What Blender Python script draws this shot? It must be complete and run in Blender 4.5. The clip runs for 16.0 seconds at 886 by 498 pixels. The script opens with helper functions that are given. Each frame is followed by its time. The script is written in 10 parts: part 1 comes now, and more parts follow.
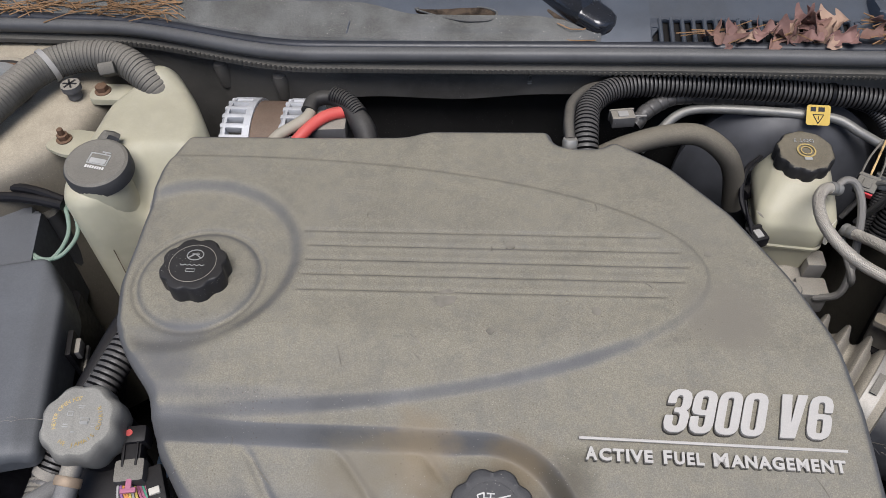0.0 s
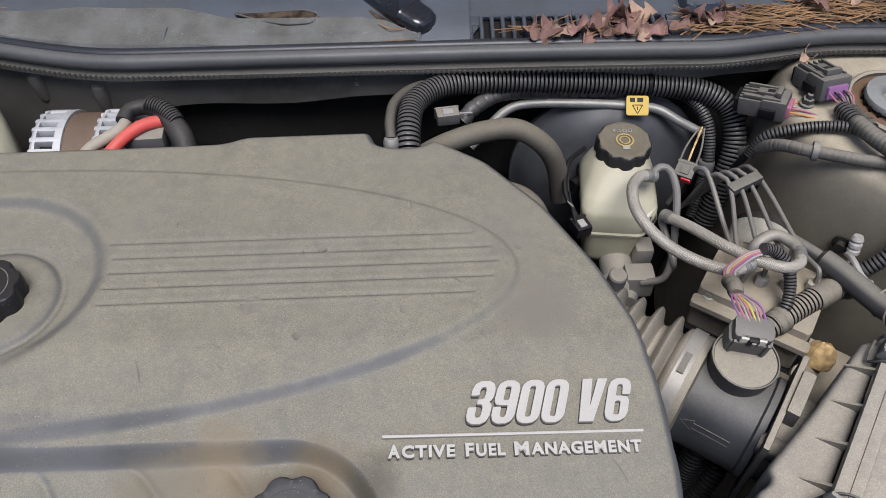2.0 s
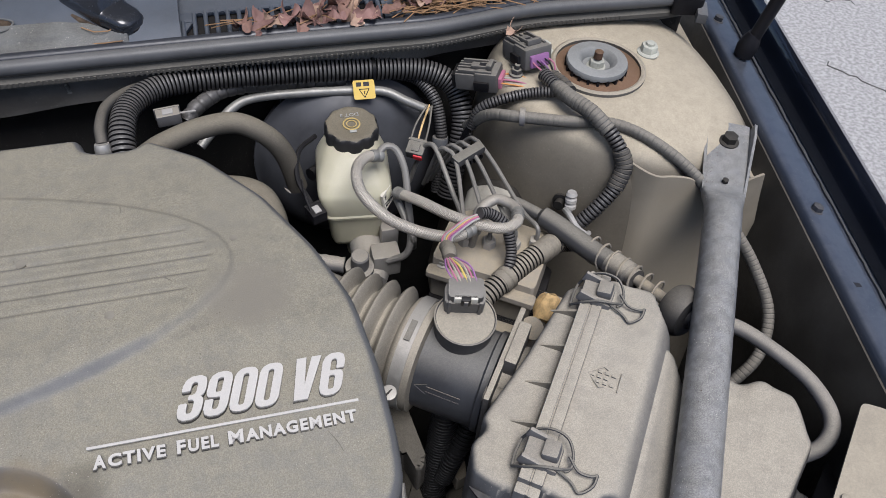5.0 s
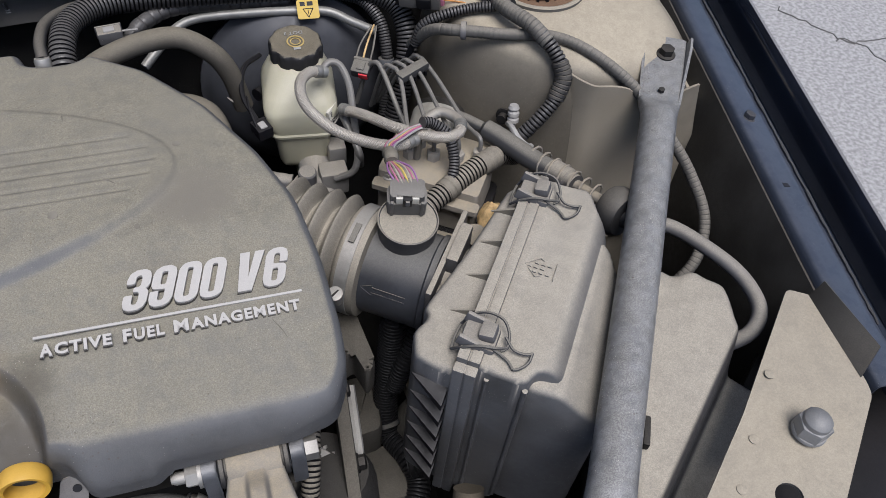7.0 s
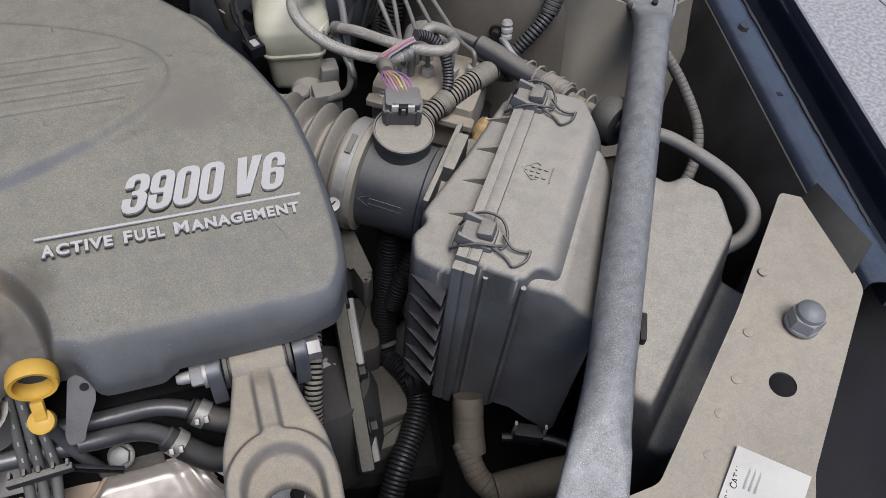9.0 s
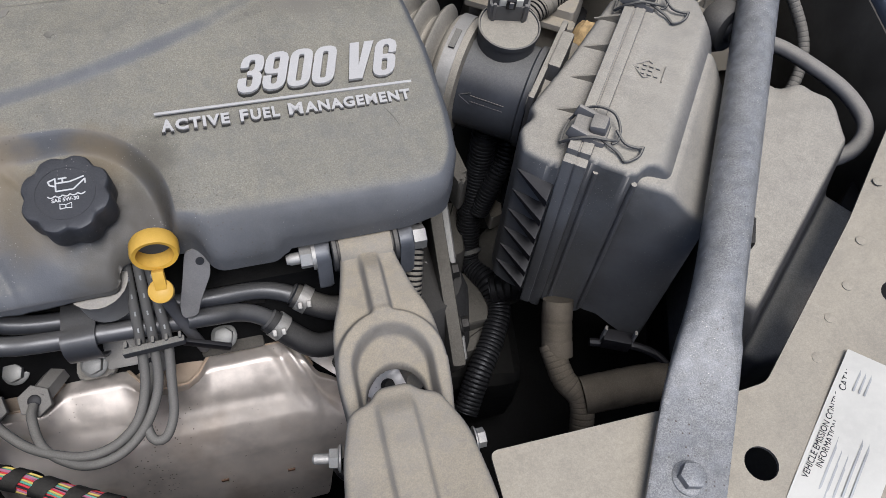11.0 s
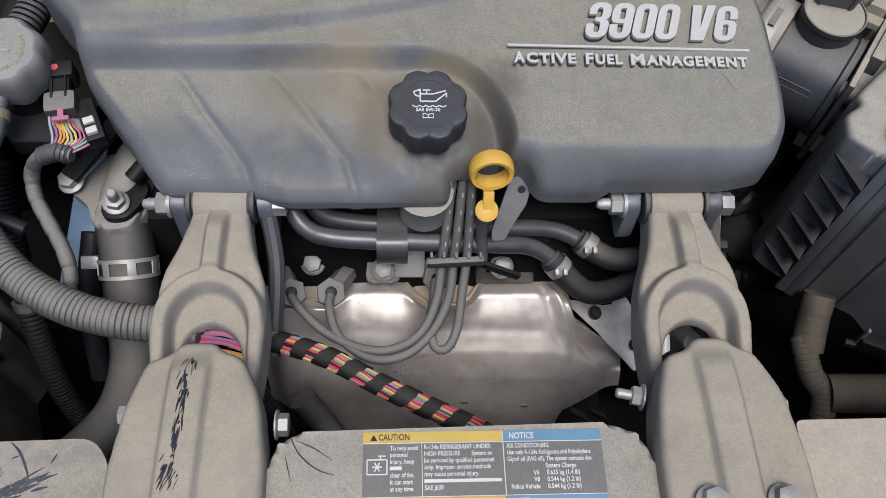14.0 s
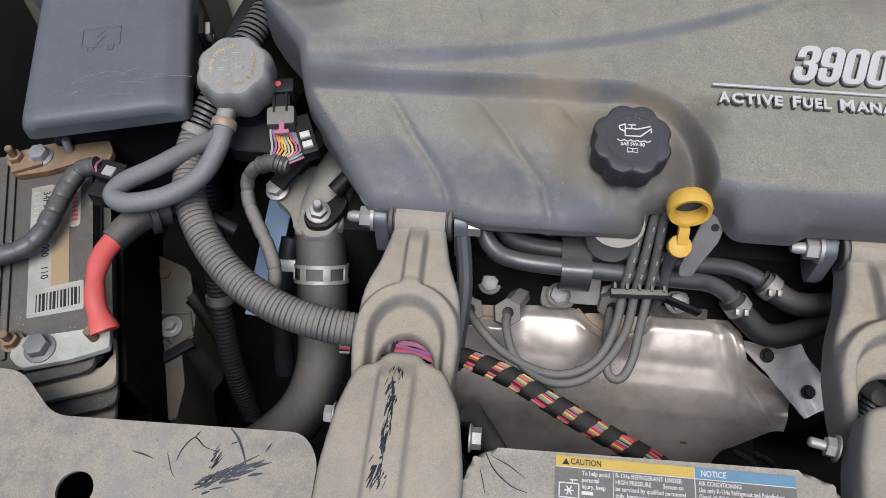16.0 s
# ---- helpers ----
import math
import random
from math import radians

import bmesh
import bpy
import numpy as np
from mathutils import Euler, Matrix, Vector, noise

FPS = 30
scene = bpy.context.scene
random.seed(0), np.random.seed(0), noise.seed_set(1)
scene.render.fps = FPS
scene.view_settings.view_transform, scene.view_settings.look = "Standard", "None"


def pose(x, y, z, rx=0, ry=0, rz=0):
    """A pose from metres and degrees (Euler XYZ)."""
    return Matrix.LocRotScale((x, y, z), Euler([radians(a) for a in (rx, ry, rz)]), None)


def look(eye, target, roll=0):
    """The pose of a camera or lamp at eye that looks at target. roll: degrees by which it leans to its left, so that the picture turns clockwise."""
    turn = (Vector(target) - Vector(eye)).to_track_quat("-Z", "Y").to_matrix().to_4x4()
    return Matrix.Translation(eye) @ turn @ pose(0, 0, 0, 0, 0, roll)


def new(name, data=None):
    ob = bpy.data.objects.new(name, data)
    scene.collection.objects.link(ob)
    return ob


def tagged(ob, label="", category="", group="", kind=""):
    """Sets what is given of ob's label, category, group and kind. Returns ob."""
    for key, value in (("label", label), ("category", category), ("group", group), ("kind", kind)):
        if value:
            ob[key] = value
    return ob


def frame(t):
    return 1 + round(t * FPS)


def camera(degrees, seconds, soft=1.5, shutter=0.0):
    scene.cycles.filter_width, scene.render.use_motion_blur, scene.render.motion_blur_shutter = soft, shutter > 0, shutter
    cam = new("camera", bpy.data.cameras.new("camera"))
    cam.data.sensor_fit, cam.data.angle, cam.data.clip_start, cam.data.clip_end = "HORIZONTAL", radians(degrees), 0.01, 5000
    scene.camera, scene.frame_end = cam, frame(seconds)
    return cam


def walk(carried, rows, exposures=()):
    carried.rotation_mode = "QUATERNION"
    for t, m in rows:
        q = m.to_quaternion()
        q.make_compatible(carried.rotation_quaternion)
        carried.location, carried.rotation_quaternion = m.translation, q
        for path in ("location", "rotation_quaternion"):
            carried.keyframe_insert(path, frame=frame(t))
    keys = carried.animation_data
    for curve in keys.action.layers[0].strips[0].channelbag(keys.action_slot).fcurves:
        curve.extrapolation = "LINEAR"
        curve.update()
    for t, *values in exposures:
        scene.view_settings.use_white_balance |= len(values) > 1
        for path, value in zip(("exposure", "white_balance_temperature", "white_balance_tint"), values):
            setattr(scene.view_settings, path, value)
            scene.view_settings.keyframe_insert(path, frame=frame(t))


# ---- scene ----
cam = camera(59.0, 16.0, soft=0.4)
METRES, EYE, TILT, LEAN, TURN = 0.70, 1.42, -50.0, 1.9, 4.1
ROWS = [
    (0.0, 0.0, 0.0, 0.0, -0.0, -0.0, 0.0),
    (0.5, 0.0407, 0.001, -0.0014, -1.5, 0.11, 1.05),
    (1.0, 0.0755, 0.0009, -0.0042, -2.74, 0.17, 1.85),
    (1.5, 0.1121, 0.0006, -0.0055, -4.05, 0.19, 2.59),
    (2.0, 0.1469, 0.001, -0.0097, -5.5, 0.25, 3.24),
    (2.5, 0.1843, 0.0039, -0.0145, -7.76, 0.15, 4.43),
    (3.0, 0.2182, -0.0002, -0.013, -9.05, 0.13, 5.53),
    (3.5, 0.2504, -0.0003, -0.0144, -10.67, 0.01, 6.97),
    (4.0, 0.2803, -0.0068, -0.0224, -12.47, -0.14, 8.41),
    (4.5, 0.3049, -0.0278, -0.034, -14.66, -0.39, 9.58),
    (7.0, 0.3252, -0.0784, -0.1534, -18.63, -3.46, 11.54),
    (7.5, 0.3254, -0.0833, -0.1691, -19.06, -4.16, 11.99),
    (8.0, 0.3188, -0.0865, -0.1896, -19.24, -4.68, 12.29),
    (8.5, 0.3093, -0.085, -0.2071, -19.46, -5.44, 12.53),
    (11.0, 0.2087, -0.0605, -0.265, -16.25, -9.97, 10.46),
    (11.5, 0.1648, -0.049, -0.2672, -14.41, -10.24, 8.5),
    (12.0, 0.1108, -0.0391, -0.2648, -12.75, -10.58, 6.39),
    (12.5, 0.0704, -0.0367, -0.2669, -11.38, -10.76, 5.17),
    (13.0, 0.0289, -0.0416, -0.2742, -10.18, -10.8, 4.1),
    (13.5, -0.0088, -0.0476, -0.2797, -8.88, -10.65, 2.78),
    (14.0, -0.0435, -0.0537, -0.2783, -7.22, -10.37, 1.55),
    (14.5, -0.0693, -0.0567, -0.2715, -5.36, -10.2, 0.53),
    (15.0, -0.0985, -0.0615, -0.2666, -3.41, -9.76, -0.23),
    (15.5, -0.1251, -0.0683, -0.2662, -1.37, -9.45, -1.06),
    (16.0, -0.1533, -0.0737, -0.2638, 0.71, -9.18, -1.58),
]
walk(cam, [(t, pose(0, 0, EYE, TILT, LEAN, TURN) @ pose(METRES * x, METRES * y, METRES * z, 90 + pitch, roll, yaw)) for t, x, y, z, yaw, pitch, roll in ROWS],
     exposures=[(0.0, 0.35, 6150, 13.3), (4.5, 0.46, 6050, 13.5), (7.0, 0.29, 5990, 14), (8.5, 0.21, 5880, 14), (11.0, 0.34, 5840, 13), (12.5, 0.34, 5850, 13), (14.0, 0.32, 5850, 13), (16.0, 0.38, 5880, 13)])

# ---- world, sun ----
world = bpy.data.worlds.new("World")
scene.world = world
world.use_nodes = True
wn = world.node_tree.nodes
sky = wn.new("ShaderNodeTexSky")
sky.sky_type, sky.sun_disc = "NISHITA", False
sky.sun_elevation, sky.sun_rotation = radians(69), radians(176)
sky.dust_density, sky.ozone_density = 3.0, 1.0
world.node_tree.links.new(sky.outputs[0], wn["Background"].inputs[0])
wn["Background"].inputs[1].default_value = 0.088
sun_data = bpy.data.lights.new("sun", "SUN")
sun_data.energy, sun_data.angle, sun_data.color = 2.7, radians(34), (1.0, 0.965, 0.91)
sun = new("sun", sun_data)
sun.matrix_world = look((0.10, -0.50, 2.8), (0.05, 0.25, 0.8))


# ---- materials ----
def mat(name, base, rough=0.6, metal=0.0, dust=0.0, dirt=(0.285, 0.255, 0.195), vary=0.25, scale=40.0, bump=0.09,
        fine=900.0, specks=0.0, coat=0.0, sss=0.0, streak=0.0, cling=0.03, lo=0.30, spec=0.25, grain=0.20, stains=(), pits=0.0, mottle=0.28, worn=0.09):
    """A worn surface: base colour with two scales of variation, fine relief and settled dust on what faces up."""
    m = bpy.data.materials.new(name)
    m.use_nodes = True
    nt = m.node_tree
    n, l = nt.nodes, nt.links
    b = n["Principled BSDF"]
    b.inputs["Metallic"].default_value = metal
    b.inputs["Coat Weight"].default_value = coat
    b.inputs["Specular IOR Level"].default_value = spec
    if sss:
        b.inputs["Subsurface Weight"].default_value = sss
        b.inputs["Subsurface Radius"].default_value = (0.012, 0.012, 0.008)
    tc = n.new("ShaderNodeTexCoord")

    def noise_at(s, detail=4.0, stretch=None, fractal=0.5):
        t = n.new("ShaderNodeTexNoise")
        t.inputs["Roughness"].default_value = fractal
        t.inputs["Scale"].default_value = s
        t.inputs["Detail"].default_value = detail
        if stretch:
            mp = n.new("ShaderNodeMapping")
            mp.inputs["Scale"].default_value = stretch
            l.new(tc.outputs["Object"], mp.inputs["Vector"])
            l.new(mp.outputs["Vector"], t.inputs["Vector"])
        else:
            l.new(tc.outputs["Object"], t.inputs["Vector"])
        return t.outputs["Fac"]

    def ramp(fac, a, c, va=0.0, vc=1.0):
        r = n.new("ShaderNodeMapRange")
        r.interpolation_type = "SMOOTHSTEP"
        l.new(fac, r.inputs["Value"])
        for i, v in enumerate((a, c, va, vc)):
            r.inputs[i + 1].default_value = v
        return r.outputs["Result"]

    def math_node(op, a, c):
        r = n.new("ShaderNodeMath")
        r.operation = op
        for i, v in enumerate((a, c)):
            if isinstance(v, (int, float)):
                r.inputs[i].default_value = v
            else:
                l.new(v, r.inputs[i])
        return r.outputs[0]

    def mix(fac, a, c):
        r = n.new("ShaderNodeMix")
        r.data_type = "RGBA"
        for key, v in ((0, fac), (6, a), (7, c)):
            if isinstance(v, (int, float)):
                r.inputs[key].default_value = v
            elif isinstance(v, tuple):
                r.inputs[key].default_value = (*v, 1.0)
            else:
                l.new(v, r.inputs[key])
        return r.outputs[2]

    big, small = noise_at(scale * 0.35, 5.0), noise_at(scale * 4.0, 6.0)
    dark = tuple(c * (1 - vary) for c in base)
    light = tuple(min(1.0, c * (1 + vary)) for c in base)
    colour = mix(ramp(big, 0.3, 0.7), dark, light)
    colour = mix(ramp(small, 0.35, 0.75, 0.0, 0.35), colour, light)
    if streak:
        colour = mix(ramp(noise_at(30.0, 3.0, (1.0, 0.12, 0.12)), 0.5, 0.8, 0.0, streak), colour, tuple(c * 0.6 for c in base))
    rough_out = ramp(small, 0.3, 0.8, rough * 0.85, min(1.0, rough * 1.15))
    if dust:
        geo = n.new("ShaderNodeNewGeometry")
        sep = n.new("ShaderNodeSeparateXYZ")
        l.new(geo.outputs["Normal"], sep.inputs[0])
        up = ramp(sep.outputs["Z"], lo, 0.99, cling, 1.0)
        patch = math_node("MULTIPLY", ramp(noise_at(9.0, 5.0), 0.2, 0.7, 0.84, 1.0), ramp(noise_at(420.0, 4.0), 0.25, 0.75, 0.86, 1.0))
        patch = math_node("MULTIPLY", patch, ramp(noise_at(60.0, 10.0, None, 0.72), 0.38, 0.56, 1.0 - worn, 1.0))
        layer = math_node("MULTIPLY", math_node("MULTIPLY", up, patch), dust)
        grit = mix(ramp(noise_at(950.0, 3.0), 0.30, 0.72), tuple(c * (1 - grain * 0.8) for c in dirt), tuple(min(1, c * (1 + grain * 0.8)) for c in dirt))
        grit = mix(ramp(noise_at(38.0, 10.0, None, 0.72), 0.46, 0.66, 0.0, mottle * 0.55), grit, tuple(c * 0.70 for c in dirt))
        grit = mix(ramp(noise_at(170.0, 6.0, None, 0.66), 0.50, 0.68, 0.0, mottle * 0.8), grit, tuple(c * 0.76 for c in dirt))
        colour = mix(layer, colour, grit)
        rough_out = math_node("MAXIMUM", rough_out, math_node("MULTIPLY", layer, 0.95))
        if metal:
            l.new(math_node("MULTIPLY", math_node("SUBTRACT", 1.0, layer), metal), b.inputs["Metallic"])
    for (sx, sy, sz), radius, tint in stains:
        d = n.new("ShaderNodeVectorMath")
        d.operation = "DISTANCE"
        l.new(tc.outputs["Object"], d.inputs[0])
        d.inputs[1].default_value = (sx, sy, sz)
        ragged = math_node("ADD", d.outputs["Value"], math_node("MULTIPLY", noise_at(45.0, 5.0), radius * 0.9))
        colour = mix(ramp(ragged, radius * 0.7, radius * 1.5, 0.80, 0.0), colour, tint)
    if specks:
        v = n.new("ShaderNodeTexVoronoi")
        v.inputs["Scale"].default_value = 330.0
        l.new(tc.outputs["Object"], v.inputs["Vector"])
        near = ramp(v.outputs["Distance"], 0.10, 0.16, 1.0, 0.0)
        colour = mix(math_node("MULTIPLY", math_node("MULTIPLY", near, ramp(noise_at(25.0), 0.5, 0.62)), specks), colour, (0.55, 0.52, 0.45))
    if pits:
        v = n.new("ShaderNodeTexVoronoi")
        v.inputs["Scale"].default_value = 210.0
        l.new(tc.outputs["Object"], v.inputs["Vector"])
        colour = mix(math_node("MULTIPLY", math_node("MULTIPLY", ramp(v.outputs["Distance"], 0.10, 0.20, 1.0, 0.0), ramp(noise_at(22.0), 0.52, 0.62)), pits), colour, (0.07, 0.05, 0.035))
        if metal:
            colour = mix(ramp(noise_at(16.0, 6.0), 0.5, 0.75, 0.0, 0.55), colour, tuple(c * k for c, k in zip(base, (0.62, 0.52, 0.42))))
    l.new(colour, b.inputs["Base Color"])
    l.new(rough_out, b.inputs["Roughness"])
    if bump:
        bp = n.new("ShaderNodeBump")
        bp.inputs["Strength"].default_value = bump
        bp.inputs["Distance"].default_value = 0.0006
        l.new(math_node("ADD", noise_at(fine, 3.0), math_node("MULTIPLY", small, 0.8)), bp.inputs["Height"])
        l.new(bp.outputs[0], b.inputs["Normal"])
    return m


DUST = (0.40, 0.362, 0.288)
COVER = mat("cover_plastic", (0.080, 0.083, 0.090), 0.6, dust=0.93, dirt=(0.254, 0.234, 0.176), vary=0.22, bump=0.28, specks=0.28, lo=0.83, cling=0.12, mottle=0.42, grain=0.26, pits=0.4, spec=0.35, streak=0.2, stains=(((-0.060, 0.272, 0.835), 0.045, (0.215, 0.172, 0.110)), ((0.020, 0.262, 0.835), 0.040, (0.170, 0.135, 0.085)), ((0.045, 0.215, 0.82), 0.045, (0.075, 0.064, 0.046)), ((-0.030, 0.235, 0.812), 0.050, (0.150, 0.122, 0.080)), ((0.018, 0.190, 0.795), 0.040, (0.085, 0.076, 0.060)), ((-0.105, 0.255, 0.826), 0.050, (0.165, 0.145, 0.105)), ((0.06, 0.255, 0.835), 0.03, (0.09, 0.08, 0.06)), ((-0.28, 0.34, 0.85), 0.05, (0.11, 0.11, 0.11)), ((0.20, 0.40, 0.86), 0.05, (0.18, 0.165, 0.135))), worn=0.2)
BLACK = mat("black_plastic", (0.007, 0.007, 0.009), 0.5, dust=0.07, dirt=(0.20, 0.18, 0.145), lo=0.6, spec=0.2, vary=0.3)
BLACKCLEAN = mat("clean_black_plastic", (0.02, 0.02, 0.022), 0.42, dust=0.06, vary=0.3, specks=0.4)
MAFTUBE = mat("sensor_tube_plastic", (0.034, 0.037, 0.044), 0.5, dust=0.50, dirt=(0.25, 0.235, 0.20), lo=0.55, cling=0.06, vary=0.3)
MAFPL = mat("sensor_housing_plastic", (0.030, 0.032, 0.037), 0.5, dust=0.97, dirt=(0.36, 0.325, 0.255), lo=0.84, cling=0.05)
BELLOWS = mat("dusty_bellows_rubber", (0.05, 0.048, 0.044), 0.75, dust=0.9, dirt=(0.40, 0.362, 0.288), cling=0.42)
DUSTY = mat("dusty_black_plastic", (0.036, 0.037, 0.042), 0.55, cling=0.10, streak=0.5, dust=0.92, dirt=DUST, vary=0.3, specks=0.2, worn=0.12)
GREYPL = mat("grey_plastic", (0.10, 0.10, 0.105), 0.6, dust=0.65, dirt=DUST)
RUBBER = mat("rubber_hose", (0.025, 0.025, 0.026), 0.6, dust=0.58, dirt=(0.205, 0.185, 0.15), scale=60)
LOOM = mat("split_loom", (0.018, 0.018, 0.020), 0.42, dust=0.5, dirt=(0.20, 0.19, 0.175), bump=0.05, lo=-0.2, spec=0.4)
# groove black: shade between the ribs as colour, without dust
LOOMGAP = mat("shaded_loom_groove", (0.008, 0.008, 0.009), 0.6, vary=0.2, bump=0.0, spec=0.2)
TAPE = mat("cloth_tape", (0.072, 0.070, 0.065), 0.8, dust=0.75, dirt=(0.262, 0.240, 0.20), scale=90)
BODY = mat("dusty_body_paint", (0.05, 0.053, 0.058), 0.65, dust=0.92, dirt=(0.415, 0.365, 0.275), vary=0.15, scale=18, specks=0.2, bump=0.2, cling=0.15, grain=0.10)
BODYDARK = mat("inner_body_paint", (0.026, 0.026, 0.027), 0.6, cling=0.10, dust=0.45, dirt=(0.27, 0.245, 0.20), scale=20)
NAVY = mat("navy_clearcoat", (0.0045, 0.0065, 0.0125), 0.22, dust=0.05, dirt=(0.12, 0.12, 0.12), vary=0.3, bump=0.02, coat=1.0, specks=0.05, spec=0.5, worn=0.2)
BAR = mat("painted_steel_bar", (0.130, 0.134, 0.140), 0.4, spec=0.5, dust=0.60, dirt=(0.32, 0.308, 0.275), vary=0.35, scale=320, bump=0.25, specks=0.9, mottle=0.9, pits=0.9, worn=0.35, grain=0.6)
ALU = mat("cast_aluminium", (0.34, 0.33, 0.31), 0.6, metal=0.5, dust=0.65, dirt=(0.33, 0.29, 0.22), bump=0.5)
CASTDUST = mat("dusty_casting", (0.195, 0.186, 0.172), 0.75, dust=0.88, mottle=0.35, dirt=(0.350, 0.298, 0.210), bump=0.3, cling=0.35, grain=0.15, spec=0.15, worn=0.3)
SHIELD = mat("heat_shield_steel", (0.67, 0.60, 0.525), 0.50, metal=0.62, dust=0.05, pits=0.9, vary=0.32, scale=26, bump=0.14, fine=180, spec=0.5)
TARNISH = mat("browned_steel_edge", (0.36, 0.27, 0.19), 0.6, metal=0.4, dust=0.3, vary=0.35, bump=0.3)
STEEL = mat("zinc_steel", (0.31, 0.305, 0.285), 0.5, metal=0.6, dust=0.6, dirt=(0.36, 0.33, 0.28), bump=0.3, spec=0.5, vary=0.35)
GREYSTEEL = mat("grey_plated_steel", (0.21, 0.21, 0.20), 0.5, metal=0.55, dust=0.4, dirt=(0.32, 0.30, 0.25), bump=0.2)
RUST = mat("rusty_steel", (0.105, 0.060, 0.040), 0.75, metal=0.2, dust=0.35, dirt=(0.30, 0.20, 0.12), vary=0.4, bump=0.6)
DARKMETAL = mat("dark_casting", (0.014, 0.0135, 0.013), 0.7, metal=0.2, dust=0.22, dirt=(0.19, 0.17, 0.14), bump=0.5)
PIPE = mat("black_painted_pipe", (0.050, 0.052, 0.057), 0.36, metal=0.2, spec=0.5, dust=0.32, dirt=(0.26, 0.24, 0.20), bump=0.1)
TANK = mat("milky_polyethylene", (0.42, 0.405, 0.305), 0.42, dust=0.4, dirt=(0.38, 0.335, 0.24), vary=0.25, scale=14, sss=0.12, bump=0.08)
YELLOW = mat("yellow_plastic", (0.62, 0.36, 0.05), 0.45, dust=0.22, dirt=(0.5, 0.38, 0.15), vary=0.15)
SILVER = mat("silver_lettering", (0.43, 0.415, 0.39), 0.5, dust=0.25, dirt=(0.55, 0.52, 0.46), vary=0.06, bump=0.03)
WHITEINK = mat("white_print", (0.62, 0.61, 0.58), 0.6, vary=0.12, bump=0.0, dust=0.12)
GREYINK = mat("worn_grey_print", (0.34, 0.34, 0.32), 0.6, vary=0.3, bump=0.0)
TANINK = mat("worn_yellow_print", (0.48, 0.36, 0.14), 0.6, vary=0.3, bump=0.0)
DARKINK = mat("black_print", (0.02, 0.02, 0.022), 0.6, vary=0.1, bump=0.0)
LABELGREY = mat("grey_label_film", (0.085, 0.088, 0.09), 0.45, dust=0.4, vary=0.12, bump=0.05)
LABELWHITE = mat("white_paper_label", (0.60, 0.575, 0.50), 0.6, dust=0.15, vary=0.1, bump=0.05)
LABELYEL = mat("yellow_label_film", (0.56, 0.38, 0.05), 0.5, vary=0.1, bump=0.0, dust=0.25)
LABELBLUE = mat("blue_label_film", (0.085, 0.225, 0.34), 0.5, vary=0.1, bump=0.0, dust=0.25)
LABELRED = mat("red_label_print", (0.50, 0.09, 0.08), 0.5, vary=0.1, bump=0.0)
LABELTAN = mat("tan_label_film", (0.30, 0.225, 0.125), 0.55, vary=0.1, bump=0.0)
REDCABLE = mat("red_cable", (0.60, 0.085, 0.075), 0.45, dust=0.18, vary=0.12)
BRAID = mat("braided_steel", (0.43, 0.40, 0.35), 0.5, metal=0.6, dust=0.3, vary=0.2, bump=0.3, fine=1500, spec=0.5)
BRAIDGAP = mat("braid_core_wires", (0.32, 0.30, 0.255), 0.8, vary=0.2, bump=0.0)
BLUEPL = mat("blue_grey_shroud", (0.17, 0.24, 0.34), 0.4, vary=0.15)
FOAM = mat("tan_foam", (0.52, 0.36, 0.17), 0.95, vary=0.4, scale=300, bump=1.0, fine=500)
LEAF = mat("dead_oak_leaf", (0.190, 0.112, 0.088), 0.75, vary=0.4, scale=60, bump=0.3)
NEEDLE = mat("pine_needles", (0.25, 0.150, 0.078), 0.7, vary=0.4, scale=60, bump=0.0)
ASPHALT = mat("worn_asphalt", (0.315, 0.308, 0.296), 0.9, vary=0.3, scale=240, bump=0.8, fine=240, pits=0.6)
COWLPL = mat("weathered_cowl_plastic", (0.085, 0.087, 0.088), 0.8, dust=0.38, dirt=(0.235, 0.230, 0.200), vary=0.5, scale=70, bump=0.8, fine=420, specks=1.0, mottle=0.6, pits=0.5, grain=0.6)
COWLBLUE = mat("cowl_grille_plastic", (0.050, 0.066, 0.094), 0.45, dust=0.16, vary=0.2, spec=0.4)
SEALDARK = mat("blue_black_seal", (0.016, 0.019, 0.027), 0.38, dust=0.25, dirt=(0.10, 0.10, 0.10), vary=0.2, bump=0.05, spec=0.45)
SEAL = mat("seal_rubber", (0.070, 0.072, 0.076), 0.42, dust=0.35, dirt=(0.24, 0.235, 0.22), vary=0.2, scale=30, bump=0.15)
FIREMAT = mat("black_insulating_mat", (0.020, 0.0195, 0.019), 0.8, dust=0.25, dirt=(0.10, 0.092, 0.08), cling=0.12, vary=0.4, scale=12, bump=0.4, spec=0.15, specks=0.2)
LIPRUB = mat("dusty_lip_rubber", (0.045, 0.044, 0.042), 0.7, dust=0.5, dirt=(0.19, 0.178, 0.15), cling=0.3, vary=0.2, spec=0.2)
FIREWALL = mat("firewall_mat", (0.075, 0.072, 0.067), 0.7, dust=0.35, cling=0.32, dirt=(0.24, 0.22, 0.185), vary=0.35, scale=30, bump=0.5, specks=0.3, mottle=0.5)
WIREPINK = mat("pink_wire", (0.40, 0.15, 0.22), 0.6, vary=0.1, bump=0.0)
WIREORANGE = mat("orange_wire", (0.55, 0.25, 0.08), 0.6, vary=0.1, bump=0.0)
WIREYEL = mat("yellow_wire", (0.55, 0.42, 0.11), 0.6, vary=0.1, bump=0.0)
WIRERED = mat("red_wire", (0.56, 0.045, 0.055), 0.6, vary=0.1, bump=0.0)
WIREGREEN = mat("green_wire", (0.12, 0.36, 0.25), 0.5, vary=0.1, bump=0.0)
